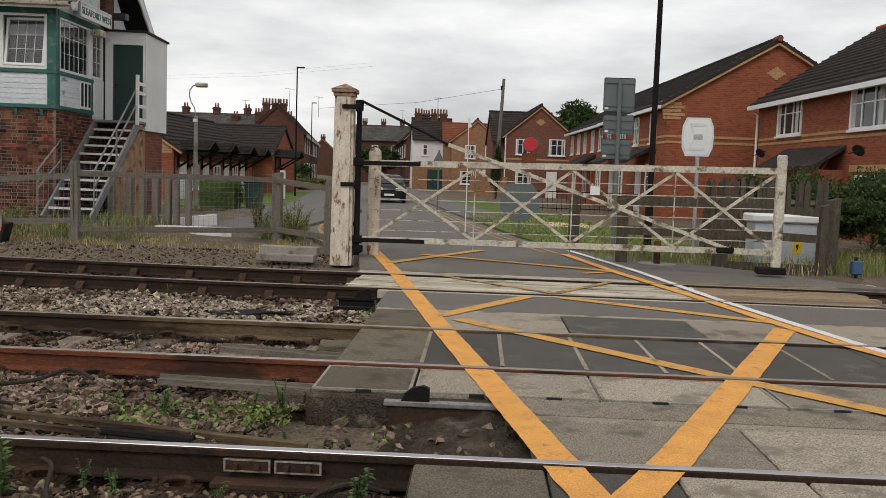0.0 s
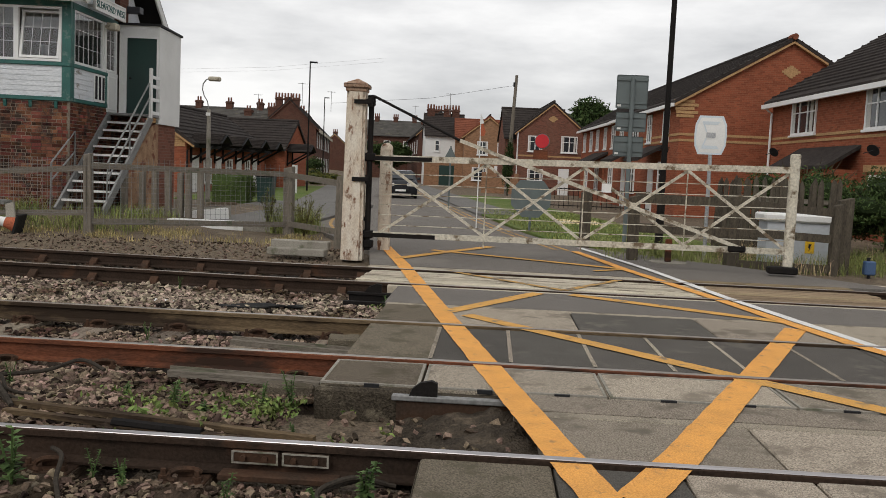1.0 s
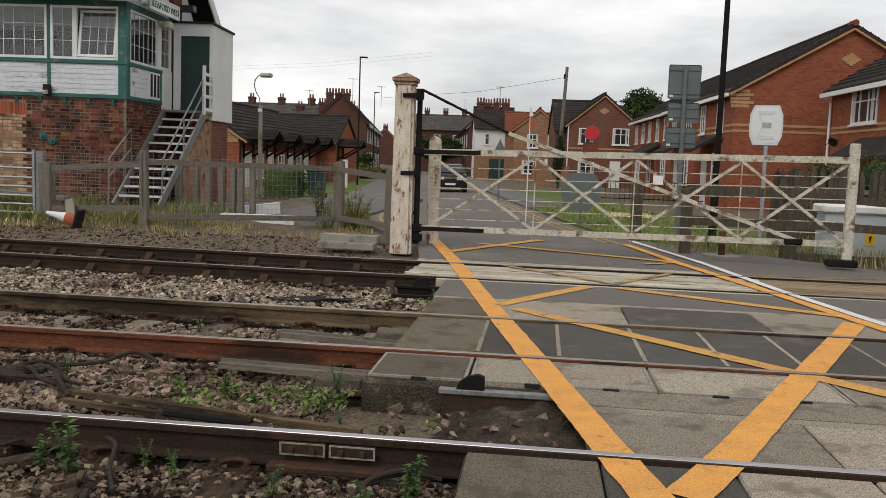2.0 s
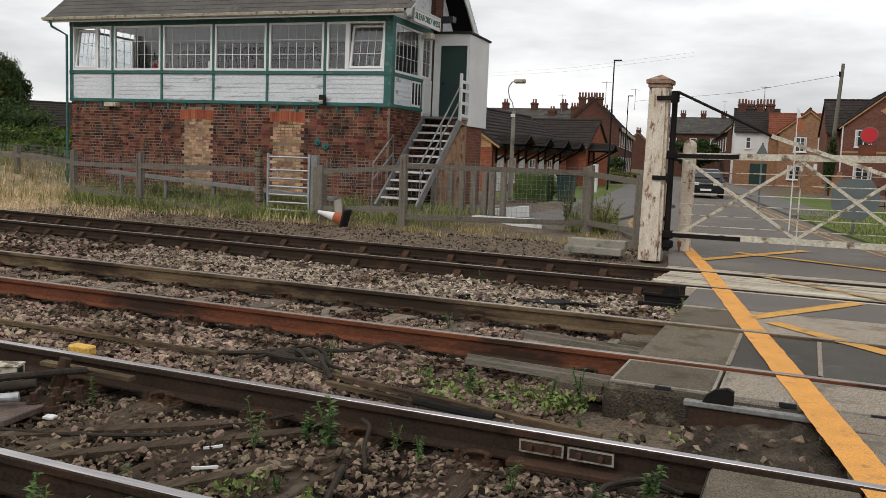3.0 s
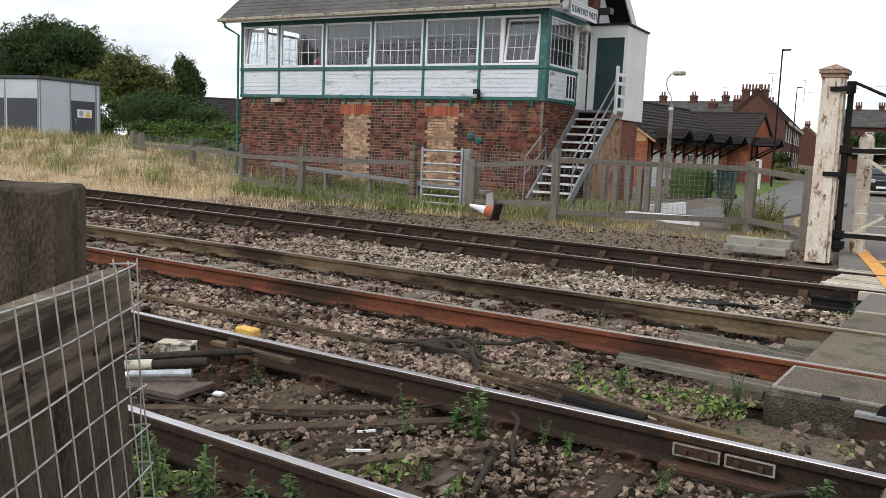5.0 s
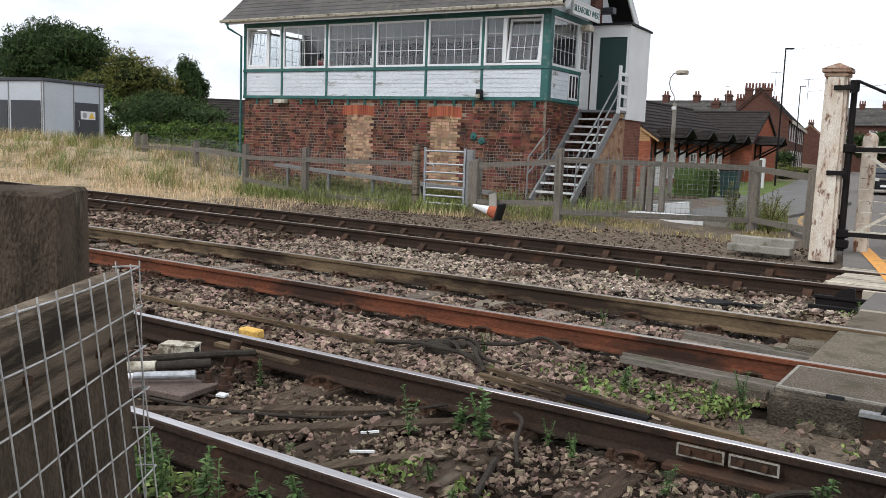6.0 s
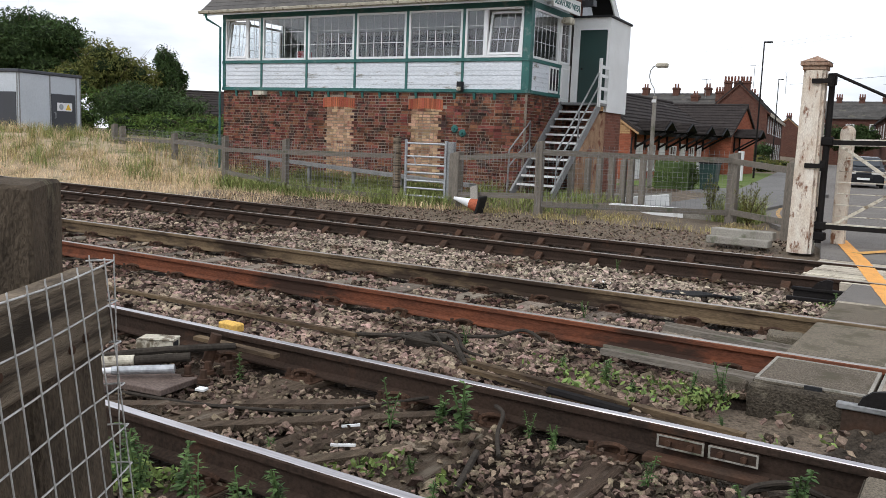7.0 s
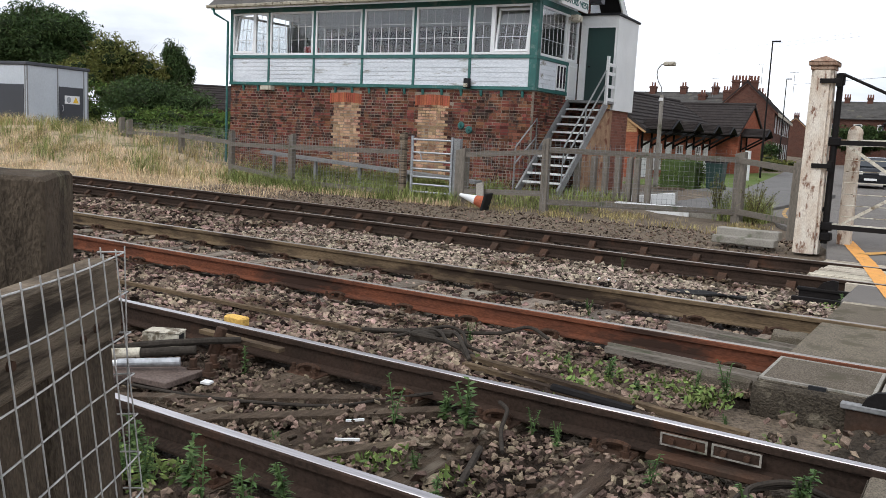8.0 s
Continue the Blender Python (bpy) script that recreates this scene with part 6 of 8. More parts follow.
# brick house whose gable end faces the crossing
h1 = gable_house("modern two-storey red brick house with a buff-trimmed gable", pose(7.72, 36.0, 0, 0, 0, 3.2), 8.8, 13.0, 4.72, 2.55, "house_brick", "tile_dark")
part("ridge_end", cyl(BM(), (4.4, -0.2, 7.42), (4.4, 0.25, 7.42), 0.13, 0.13, 10), "tile_red", h1, "red clay ridge end")
for z in (3.02, 3.26):
    part("brick_band", box(BM(), -0.02, 8.82, -0.02, 0.03, z, z + 0.1), "buff_trim", h1, "buff brick band")
    part("brick_band", box(BM(), -0.02, 0.03, 0.03, 13, z, z + 0.1), "buff_trim", h1, "buff brick band")
for i in range(5):
    part("corbel", box(BM(), -0.28 + i * 0.03, 0.55 + 0.16 * (i % 2), -0.03, 0.05, 4.6 - i * 0.15, 4.72 - i * 0.15), "buff_trim", h1)
for i in range(4):
    part("diamond_brick", box(BM(), 4.4 - 0.38 + 0.1 * i, 4.4 + 0.38 - 0.1 * i, -0.022, 0.02, 5.98 + 0.07 * i, 6.06 + 0.07 * i), "buff_trim", h1)
    part("diamond_brick", box(BM(), 4.4 - 0.38 + 0.1 * i, 4.4 + 0.38 - 0.1 * i, -0.024, 0.02, 5.97 - 0.07 * i, 6.04 - 0.07 * i), "buff_trim", h1)
for y, w in ((2.6, 1.0), (5.5, 0.8), (8.5, 1.1), (11.8, 0.9)):
    window(h1, west(y, 3.1), w, 1.3)
for y, w in ((3.0, 1.2), (9.0, 1.3)):
    window(h1, west(y, 0.7), w, 1.5)
for y in (5.0, 11.0):
    part("porch_roof", extrude(BM(), [(-1.1, 2.35), (0.0, 2.95), (0.0, 2.8), (-1.1, 2.2)], y - 2.6, y + 0.4, "y"), "tile_dark", h1)
    d = part("door", box(BM(), -0.06, 0.01, y - 1.1, y - 0.2, -0.1, 1.95), "white_upvc", h1, "white front door")
    part("post", box(BM(), -1.05, -0.95, y - 0.1, y, -0.3, 2.25), "house_brick", h1)
part("gutter", box(BM(), -0.42, -0.3, -0.1, 13.1, 4.42, 4.56), "white_upvc", h1, "white eaves gutter and fascia")
dish(h1, pose(-0.1, 0.9, 2.7, 0, 0, -60))
h1b = gable_house("modern two-storey red brick terrace house further along", pose(7.1, 49.1, 0, 0, 0, 3.2), 8.4, 12.5, 4.72, 2.5, "house_brick", "tile_dark")
for y, w in ((1.6, 1.0), (4.0, 0.8), (6.6, 0.8), (9.0, 0.9), (11.6, 0.9)):
    window(h1b, west(y, 3.1), w, 1.3)
for y in (2.0, 6.5, 10.5):
    window(h1b, west(y, 0.6), 1.2, 1.4)
part("gutter", box(BM(), -0.42, -0.3, -0.1, 12.6, 4.42, 4.56), "white_upvc", h1b, "white eaves gutter and fascia")
part("porch_roof", extrude(BM(), [(-1.1, 2.35), (0.0, 2.95), (0.0, 2.8), (-1.1, 2.2)], 2.5, 7.5, "y"), "tile_dark", h1b)

# brick house nearest the crossing on that side
h2 = gable_house("modern two-storey red brick house with a lean-to porch roof", pose(11.82, 17.0, 0, 0, 0, 3.4), 9.0, 17.1, 4.6, 2.85, "house_brick", "tile_dark", ridge="brick_arch")
for z in (2.92, 3.1):
    part("brick_band", box(BM(), -0.02, 0.03, 0, 17.1, z, z + 0.09), "buff_trim", h2, "buff brick band")
window(h2, west(15.15, 3.2), 2.0, 1.25, 3)
window(h2, west(9.75, 3.15), 2.15, 1.25, 3)
window(h2, west(9.2, 0.6), 2.0, 1.2, 3)
part("porch_roof", extrude(BM(), [(-1.05, 2.05), (0.0, 2.72), (0.0, 2.6), (-1.05, 1.93)], 9.9, 14.3, "y"), "tile_dark", h2, "dark tiled lean-to roof")
part("porch_wall", box(BM(), -1.0, 0.0, 10.0, 11.0, -0.4, 1.95), "house_brick", h2)
part("lintel", box(BM(), -0.03, 0.0, 6.6, 9.6, 1.9, 2.1), "buff_trim", h2, "buff brick lintel")
part("gutter", box(BM(), -0.42, -0.3, 0, 17.2, 4.28, 4.44), "white_upvc", h2, "white eaves gutter and fascia")
part("downpipe", tube(BM(), [(-0.35, 17.0, 4.33), (-0.08, 16.95, 4.1), (-0.08, 16.95, -0.3)], 0.045, 8), "white_upvc", h2)
dish(h2, pose(-0.1, 15.9, 2.6, 0, 0, -60))
dish(h2, pose(-0.1, 8.6, 2.5, 0, 0, -60))

# brown brick house with the gable towards the crossing
h3 = gable_house("brown brick house with a gable front and white windows", pose(2.0, 66.0, 0, 0, 0, 4), 5.2, 9.0, 4.7, 2.15, "house_brick_brown", "tile_dark")
for x, z, w, hh in ((0.75, 3.15, 1.1, 1.2), (3.3, 3.15, 1.25, 1.25), (0.8, 0.9, 1.2, 0.9)):
    window(h3, pose(x, -0.005, z), w, hh)
part("door", box(BM(), 3.2, 4.0, -0.05, 0.01, -0.2, 1.9), "white_upvc", h3, "white front door")
part("brick_band", box(BM(), -0.02, 5.22, -0.02, 0.03, 2.75, 2.87), "buff_trim", h3)
for i in range(3):
    part("diamond_brick", box(BM(), 2.6 - 0.35 + 0.12 * i, 2.6 + 0.35 - 0.12 * i, -0.022, 0.02, 5.62 + 0.09 * i, 5.72 + 0.09 * i), "buff_trim", h3)
    part("diamond_brick", box(BM(), 2.6 - 0.35 + 0.12 * i, 2.6 + 0.35 - 0.12 * i, -0.024, 0.02, 5.61 - 0.09 * i, 5.7 - 0.09 * i), "buff_trim", h3)
part("garden_wall", box(BM(), -2.8, -0.2, -3.0, -2.8, -0.3, 1.1), "house_brick_tan", h3, "low brick garden wall with piers")
for i in range(4):
    part("pier", box(BM(), -2.85 + i * 0.8, -2.55 + i * 0.8, -3.05, -2.75, -0.3, 1.4), "house_brick_tan", h3)
part("downpipe", cyl(BM(), (-0.05, -0.06, -0.3), (-0.05, -0.06, 4.6), 0.05, 0.05, 6), "white_upvc", h3)
h3b = gable_house("brown brick side wing with a dark tiled roof", pose(1.0, 68.0, 0, 0, 0, 4), 5.0, 6.5, 4.3, 2.3, "house_brick_brown", "tile_dark", axis="x")
h4 = gable_house("tan brick house with a gable front", pose(-2.6, 80.0, 0, 0, 0, 4), 4.6, 8.0, 4.75, 1.8, "house_brick_tan", "tile_red")
for x, z, w, hh in ((1.2, 3.0, 1.0, 1.25), (3.1, 3.0, 0.8, 1.2), (0.8, 0.6, 1.3, 1.2)):
    window(h4, pose(x, -0.005, z), w, hh)
part("garage_door", box(BM(), 2.9, 4.3, -0.03, 0.01, -0.2, 2.0), "white_upvc", h4)
h4b = gable_house("red-roofed tan brick house behind", pose(-3.6, 84.0, 0, 0, 0, 4), 5.0, 6.0, 4.6, 1.9, "house_brick_tan", "tile_red", axis="x")
# white rendered end house with chimneys
wh = gable_house("white rendered end-of-terrace house with tall brick chimneys", pose(-6.75, 86.0, 0, 0, 0, 7), 4.0, 6.5, 4.95, 2.1, "render_white", "tile_dark", axis="x")
part("brick_base", box(BM(), -0.03, 4.03, -0.03, 0.2, -0.4, 2.3), "house_brick_tan", wh, "tan brick ground floor")
window(wh, pose(0.95, -0.005, 3.3), 0.5, 1.1, 1)
# added flat panel in place of railings and a dark bin
part("shopfront", box(BM(), 1.5, 3.2, -0.08, 0.0, -0.2, 1.9), "door_green", wh, "dark panel standing in for railings and a bin")
for x, y in ((0.6, 3.2), (2.3, 3.2), (3.2, 3.2)):
    chimney(wh, x, y, 7.0, 0.75, 0.75, 3)
wh2 = gable_house("dark brick terrace houses along the road", pose(-8.5, 98.0, 0, 0, 0, 8), 5.0, 40.0, 5.6, 2.4, "old_brick", "tile_dark", axis="y")
for i in range(6):
    window(wh2, west(3 + i * 6, 3.3), 1.0, 1.5, 1)
    chimney(wh2, 2.5, 4 + i * 6, 7.6, 1.0, 0.8, 3)

# far terrace that closes the view down the road
ft = gable_house("far dark brick terrace with slate roofs and chimneys", pose(-20.5, 128.0, 0, 0, 0, 2), 14.5, 8.0, 6.3, 2.2, "old_brick", "slate", axis="x")
for i in range(5):
    window(ft, pose(1.2 + i * 2.9, -0.005, 3.8), 1.1, 1.7, 1)
    chimney(ft, 2.6 + i * 2.9, 4.0, 8.3, 1.0, 0.7, 3)
ftb = gable_house("narrow red brick house at the road's far end", pose(-30.0, 150.0, 0, 0, 0, 8), 4.0, 8.0, 5.2, 1.8, "old_brick", "slate", axis="y")
chimney(ftb, 2.0, 2.0, 6.6, 0.9, 0.8, 3)

# old terrace on the other side of the road
te = gable_house("old brown brick end-of-terrace house with many chimney pots", pose(-23.2, 85.0, 0, 0, 0, 8.5), 5.4, 34.0, 5.2, 2.6, "old_brick", "tile_dark", axis="y", barge="old_brick")
for i in range(7):
    y = 2.0 + i * 4.4
    o = window(te, pose(5.405, y, 3.2, 0, 0, 90), 1.0, 1.6, 1)
    o = window(te, pose(5.405, y, 0.5, 0, 0, 90), 1.0, 1.7, 1)
part("eaves_board", box(BM(), 5.68, 5.74, 0, 34, 4.7, 5.05), "cream", te, "cream eaves board")
for x, y in ((1.6, 0.5), (2.5, 0.5), (3.3, 0.6), (2.5, 9.0), (2.5, 18.0), (2.5, 27.0)):
    chimney(te, x, y, 7.3, 0.75, 0.7, 3)
tr1 = gable_house("long old terrace with slate roofs and red chimney pots", pose(-48.0, 94.0, 0, 0, 0, 0), 23.5, 8.0, 5.2, 2.2, "old_brick", "slate", axis="x")
for i in range(6):
    chimney(tr1, 3.0 + i * 3.6, 4.0, 7.3, 1.0, 0.7, 2)
tr2 = gable_house("old terrace rear wing with a slate roof", pose(-28.0, 91.0, 0, 0, 0, 0), 5.0, 6.0, 4.6, 2.0, "old_brick", "slate", axis="x")
chimney(tr2, 0.8, 3, 6.0, 1.2, 0.8, 2)
chimney(tr2, 3.5, 3, 6.0, 1.6, 0.9, 4)

# bungalows with timber canopies
bg = gable_house("red brick bungalow row with dark tiles and timber canopies", pose(-18.8, 38.3, 0), 5.0, 13.3, 2.3, 1.65, "house_brick", "tile_dark", axis="y", base=-0.6, over=0.4, category="bungalow", ridge="tile_dark")
for k in range(16):
    z = 1.98 + 0.1 * k
    half = 2.5 - max(0.0, z - 2.28) / 0.66 - 0.06
    if half > 0.15:
        part("gable_course", box(BM(), 2.5 - half, 2.5 + half, -0.025, 0.0, z, z + 0.088), "buff_trim", bg)
part("fascia", box(BM(), 5.38, 5.42, -0.1, 13.4, 1.95, 2.12), "dark", bg, "black gutter board")
part("downpipe", tube(BM(), [(5.36, -0.05, 2.0), (5.06, -0.06, 1.8), (5.06, -0.06, -0.5)], 0.04, 6), "dark", bg)


def canopy(parent, yc, x0, half=0.75, out=1.45, zt=2.56, ze=2.2):
    """A small tiled gable on black timber brackets over a door, standing out of a wall at x0."""
    c = part("canopy", extrude(BM(), [(yc - half - 0.08, ze - 0.05), (yc, zt), (yc + half + 0.08, ze - 0.05), (yc + half + 0.08, ze + 0.04), (yc, zt + 0.1), (yc - half - 0.08, ze + 0.04)], x0, x0 + out, "x"), "tile_dark", parent, "tiled door canopy on black timber brackets")
    for t in (0.2, 0.4, 0.6, 0.8, 1.0):
        part("tile_course", beam(BM(), (x0, yc - half * t, zt + 0.11 - (zt - ze) * t), (x0 + out + 0.01, yc - half * t, zt + 0.11 - (zt - ze) * t), 0.05, 0.04), "tile_dark", c)
    for s in (-1, 1):
        part("barge_board", beam(BM(), (x0 + out + 0.02, yc, zt + 0.03), (x0 + out + 0.02, yc + s * (half + 0.08), ze - 0.03), 0.04, 0.14, (1, 0, 0)), "dark", c)
        y = yc + s * (half - 0.1)
        part("bracket", beam(BM(), (x0 + 0.02, y, ze - 0.85), (x0 + out - 0.1, y, ze - 0.06), 0.09, 0.09), "black_iron", c)
        part("bracket", beam(BM(), (x0, y, ze - 0.06), (x0 + out, y, ze - 0.06), 0.09, 0.1), "black_iron", c)
        part("bracket", beam(BM(), (x0 + 0.05, y, ze - 0.95), (x0 + 0.05, y, ze), 0.08, 0.08, (0, 1, 0)), "black_iron", c)
    return c


for yc in (1.15, 4.5, 8.0, 11.1):
    canopy(bg, yc, 5.0)
    part("door", box(BM(), 4.99, 5.04, yc - 0.45, yc + 0.45, -0.5, 1.6), "white_upvc", bg, "white front door")
for y, w in ((2.3, 1.1), (5.7, 1.1), (9.15, 0.9)):
    window(bg, pose(5.005, y, 0.3, 0, 0, 90), w, 1.2, 2)
bg2 = gable_house("red brick bungalow with dark tiled roof ending the row", pose(-19.0, 52.2, 0), 6.3, 6.0, 2.35, 1.65, "house_brick", "tile_dark", axis="x", base=-0.6, over=0.4, category="bungalow")
canopy(bg2, 1.2, 6.3)
bgx = gable_house("dark roofed house beyond the bushes", pose(-51.5, 41.5, 0, 0, 0, 47), 9.0, 5.0, 2.7, 1.5, "old_brick", "tile_dark", axis="x", base=0)
bgy = gable_house("brown roofed house far beyond the bushes", pose(-55.0, 52.0, 0, 0, 0, 40), 9.0, 6.0, 4.2, 1.9, "old_brick", "tile_red", axis="x", base=0)
chimney(bgy, 4.5, 3.0, 6.0, 0.9, 0.6, 1)


# ---- car on the road ----
def car(m, label):
    c = thing("car", label, "car", m)
    bm = extrude(BM(), [(-2.1, 0.25), (-2.15, 0.62), (-1.95, 0.88), (-1.2, 0.95), (-0.65, 1.38), (0.75, 1.42), (1.55, 1.0), (2.05, 0.9), (2.12, 0.3)], -0.85, 0.85, "x")
    for v in bm.verts:
        if v.co.z > 1.2:
            v.co.x *= 0.78
    bmesh.ops.bevel(bm, geom=list(bm.edges), offset=0.05, segments=2, affect="EDGES")
    part("body", bm, "car_paint", c)
    bm = extrude(BM(), [(-1.24, 0.99), (-0.72, 1.34), (-0.68, 1.34), (-1.2, 0.96)], -0.66, 0.66, "x")
    part("windscreen", bm, "glass_far", c)
    for s in (-1, 1):
        part("headlight", box(BM(), s * 0.5 - 0.18, s * 0.5 + 0.18, -2.14, -2.02, 0.62, 0.76, 0.02), "lamp_glass", c, "clear headlight")
        part("mirror", box(BM(), s * 0.95 - 0.09, s * 0.95 + 0.09, -0.95, -0.82, 0.95, 1.08, 0.02), "car_paint", c)
        part("side_window", box(BM(), s * 0.76 - 0.012, s * 0.76 + 0.012, -0.6, 0.9, 1.0, 1.3), "glass_far", c)
        for y in (-1.35, 1.35):
            w = part("wheel", cyl(BM(), (s * 0.7, y, 0.31), (s * 0.87, y, 0.31), 0.31, 0.31, 18), "rubber", c)
            part("rim", cyl(BM(), (s * 0.865, y, 0.31), (s * 0.88, y, 0.31), 0.2, 0.18, 12), "galv", w)
    part("grille", box(BM(), -0.4, 0.4, -2.17, -2.1, 0.42, 0.6, 0.01), "dark", c)
    part("number_plate", box(BM(), -0.26, 0.26, -2.19, -2.16, 0.36, 0.46), "white_paint", c, "blank white plate")
    return c


car(pose(-4.75, 45.0, -0.1, 0, 0, 8), "dark hatchback car standing on the road")


# ---- vegetation ----
def leaf_mesh(name, blobs, per, size, material, seed, fill=0.55, aspect=0.6):
    """Leaves on and in a set of uneven clumps (cx, cy, cz, rx, ry, rz)."""
    rg = np.random.default_rng(seed)
    pts = []
    for bx_, by_, bz_, rx_, ry_, rz_ in blobs:
        n = int(per * (rx_ * ry_ * rz_) ** (2 / 3))
        d = rg.normal(size=(n, 3))
        d /= np.linalg.norm(d, axis=1)[:, None]
        rad = fill + (1 - fill) * rg.random(n) ** 0.5
        lump = 1 + 0.22 * np.sin(d[:, 0] * 5 + bx_) * np.cos(d[:, 1] * 6 + bz_) + 0.14 * np.sin(d[:, 2] * 9 + by_)
        p = d * (rad * lump)[:, None] * np.array([rx_, ry_, rz_]) + np.array([bx_, by_, bz_])
        pts.append(p)
    p = np.concatenate(pts)
    n = len(p)
    a = rg.normal(size=(n, 3))
    a /= np.linalg.norm(a, axis=1)[:, None]
    b = np.cross(a, rg.normal(size=(n, 3)))
    b /= np.linalg.norm(b, axis=1)[:, None]
    s = size * rg.uniform(0.6, 1.4, (n, 1))
    v = np.stack([p - a * s, p - b * s * aspect * 0.5, p + a * s, p + b * s * aspect * 0.5], 1).reshape(-1, 3)
    f = np.arange(4 * n).reshape(-1, 4)
    return numpy_mesh(name, v, f, material)


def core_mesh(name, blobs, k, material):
    """Dark inner masses that close a crown behind its leaves, coloured as its inner shade."""
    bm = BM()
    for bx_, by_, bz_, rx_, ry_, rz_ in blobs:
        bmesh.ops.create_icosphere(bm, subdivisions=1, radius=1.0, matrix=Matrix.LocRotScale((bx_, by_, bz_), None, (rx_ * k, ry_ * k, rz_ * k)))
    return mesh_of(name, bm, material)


def blobs_for(rng, c, r, n, spread=0.75, size=(0.3, 0.55)):
    out = []
    for _ in range(n):
        d = Vector((rng.gauss(0, 1), rng.gauss(0, 1), rng.gauss(0, 0.9))).normalized() * rng.random() ** 0.4 * spread
        k = rng.uniform(*size)
        out.append((c[0] + d.x * r[0], c[1] + d.y * r[1], c[2] + d.z * r[2], r[0] * k, r[1] * k, r[2] * k))
    return out


def tree(name, label, x, y, z0, height, crown_r, mt, seed, per=420, leaf=0.1, nblob=26, trunk=0.14, crown_from=0.25):
    rng = random.Random(seed)
    t = thing(name, label, "tree" if trunk > 0.08 else "bush", pose(x, y, z0))
    bm = BM()
    cyl(bm, (0, 0, -0.2), (0, 0, height * 0.55), trunk, trunk * 0.5, 8)
    for i in range(7):
        a = rng.uniform(0, 6.28)
        z = height * rng.uniform(0.15, 0.5)
        cyl(bm, (0, 0, z), (math.cos(a) * crown_r[0] * 0.6, math.sin(a) * crown_r[1] * 0.6, z + height * 0.3), trunk * 0.4, trunk * 0.12, 6)
    part("trunk", bm, "bark", t)
    c = (0, 0, height * (crown_from + 1) / 2)
    r = (crown_r[0], crown_r[1], height * (1 - crown_from) / 2)
    bl_ = blobs_for(rng, c, r, nblob, 0.8, (0.2, 0.42))
    ob = new("crown", leaf_mesh("crown", bl_, per * 1.5, leaf, mt, seed))
    ob.parent = t
    # near-black cores stand for the shade between the leaves
    ob = new("inner_foliage", core_mesh("inner_foliage", bl_, 0.62, "leaf_shade"))
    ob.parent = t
    tagged(ob, "dark solid masses painted as the shade inside the crown", kind="stuff")
    # twigs that break the outline
    tw = BM()
    for i in range(14):
        a, e = rng.uniform(0, 6.28), rng.uniform(0.1, 1.2)
        q = Vector((math.cos(a) * math.cos(e) * r[0], math.sin(a) * math.cos(e) * r[1], c[2] + math.sin(e) * r[2]))
        cyl(tw, q * 0.8 + Vector((0, 0, c[2] * 0.2)), q * 1.08, 0.012, 0.004, 4)
    part("twig_spray", tw, "bark", t)["kind"] = "stuff"
    return t


tree("tree", "large dark green leafy tree behind the equipment building", -55.0, 34.6, 0.6, 8.5, (5.6, 3.2), "leaf_dark", 31, 520, 0.12, 56)
tree("tree", "olive green hawthorn tree with yellowing leaves", -46.2, 34.2, 0.6, 5.9, (4.2, 2.5), "leaf_olive", 32, 460, 0.11, 40)
tree("tree", "dark conifer with a pointed crown", -44.5, 37.3, 0.4, 6.1, (1.25, 1.2), "leaf_dark", 33, 1500, 0.09, 46, crown_from=0.3)
tree("shrub", "broad dense dark green shrub on the bank", -39.3, 31.6, 0.4, 3.6, (4.6, 2.0), "leaf_dark", 34, 640, 0.09, 44, trunk=0.07, crown_from=0.05)
tree("shrub", "mid-green shrub in front of the trees", -46.5, 31.5, 0.5, 3.5, (3.6, 2.0), "leaf", 35, 620, 0.1, 26, trunk=0.07, crown_from=0.02)
tree("shrub", "green bramble thicket behind the fence", -36.5, 30.0, 0.3, 2.4, (4.5, 1.8), "leaf", 36, 640, 0.09, 30, trunk=0.05, crown_from=0.0)
tree("shrub", "green bramble thicket behind the fence", -29.5, 27.5, 0.2, 1.9, (4.5, 1.6), "leaf", 37, 640, 0.08, 30, trunk=0.05, crown_from=0.0)
tree("shrub", "green bramble thicket beside the signal box", -23.5, 24.0, 0.2, 2.2, (3.0, 1.6), "leaf", 38, 640, 0.07, 26, trunk=0.05, crown_from=0.0)
tree("shrub", "dense dark green bush beside the houses", 8.3, 18.3, -0.1, 2.0, (1.9, 1.4), "leaf_dark", 39, 2600, 0.042, 30, trunk=0.05, crown_from=0.0)
tree("shrub", "dense dark green bush beside the houses", 7.4, 20.6, -0.1, 2.1, (1.6, 1.3), "leaf_dark", 40, 2600, 0.042, 26, trunk=0.05, crown_from=0.0)
tree("shrub", "dense green bush beside the houses", 10.6, 20.5, -0.1, 2.0, (2.0, 1.6), "leaf_dark", 41, 2600, 0.042, 28, trunk=0.05, crown_from=0.0)
tree("tree", "dark leafy tree behind the houses", 9.5, 98.0, -0.2, 10.0, (4.5, 4.0), "leaf_dark", 42, 260, 0.25, 24)
tree("tree", "small dark conifer behind the tan house", 2.6, 95.0, -0.2, 8.0, (0.9, 0.9), "leaf_dark", 43, 380, 0.16, 16)
tree("shrub", "ivy growing round the foot of the pole", 1.18, 57.8, -0.2, 4.2, (0.42, 0.42), "leaf_dark", 44, 1600, 0.07, 24, trunk=0.04, crown_from=0.0)
tree("tree", "leafy green street tree down the road", -13.5, 108.0, -0.2, 5.2, (4.0, 3.0), "leaf_dark", 45, 300, 0.2, 24)
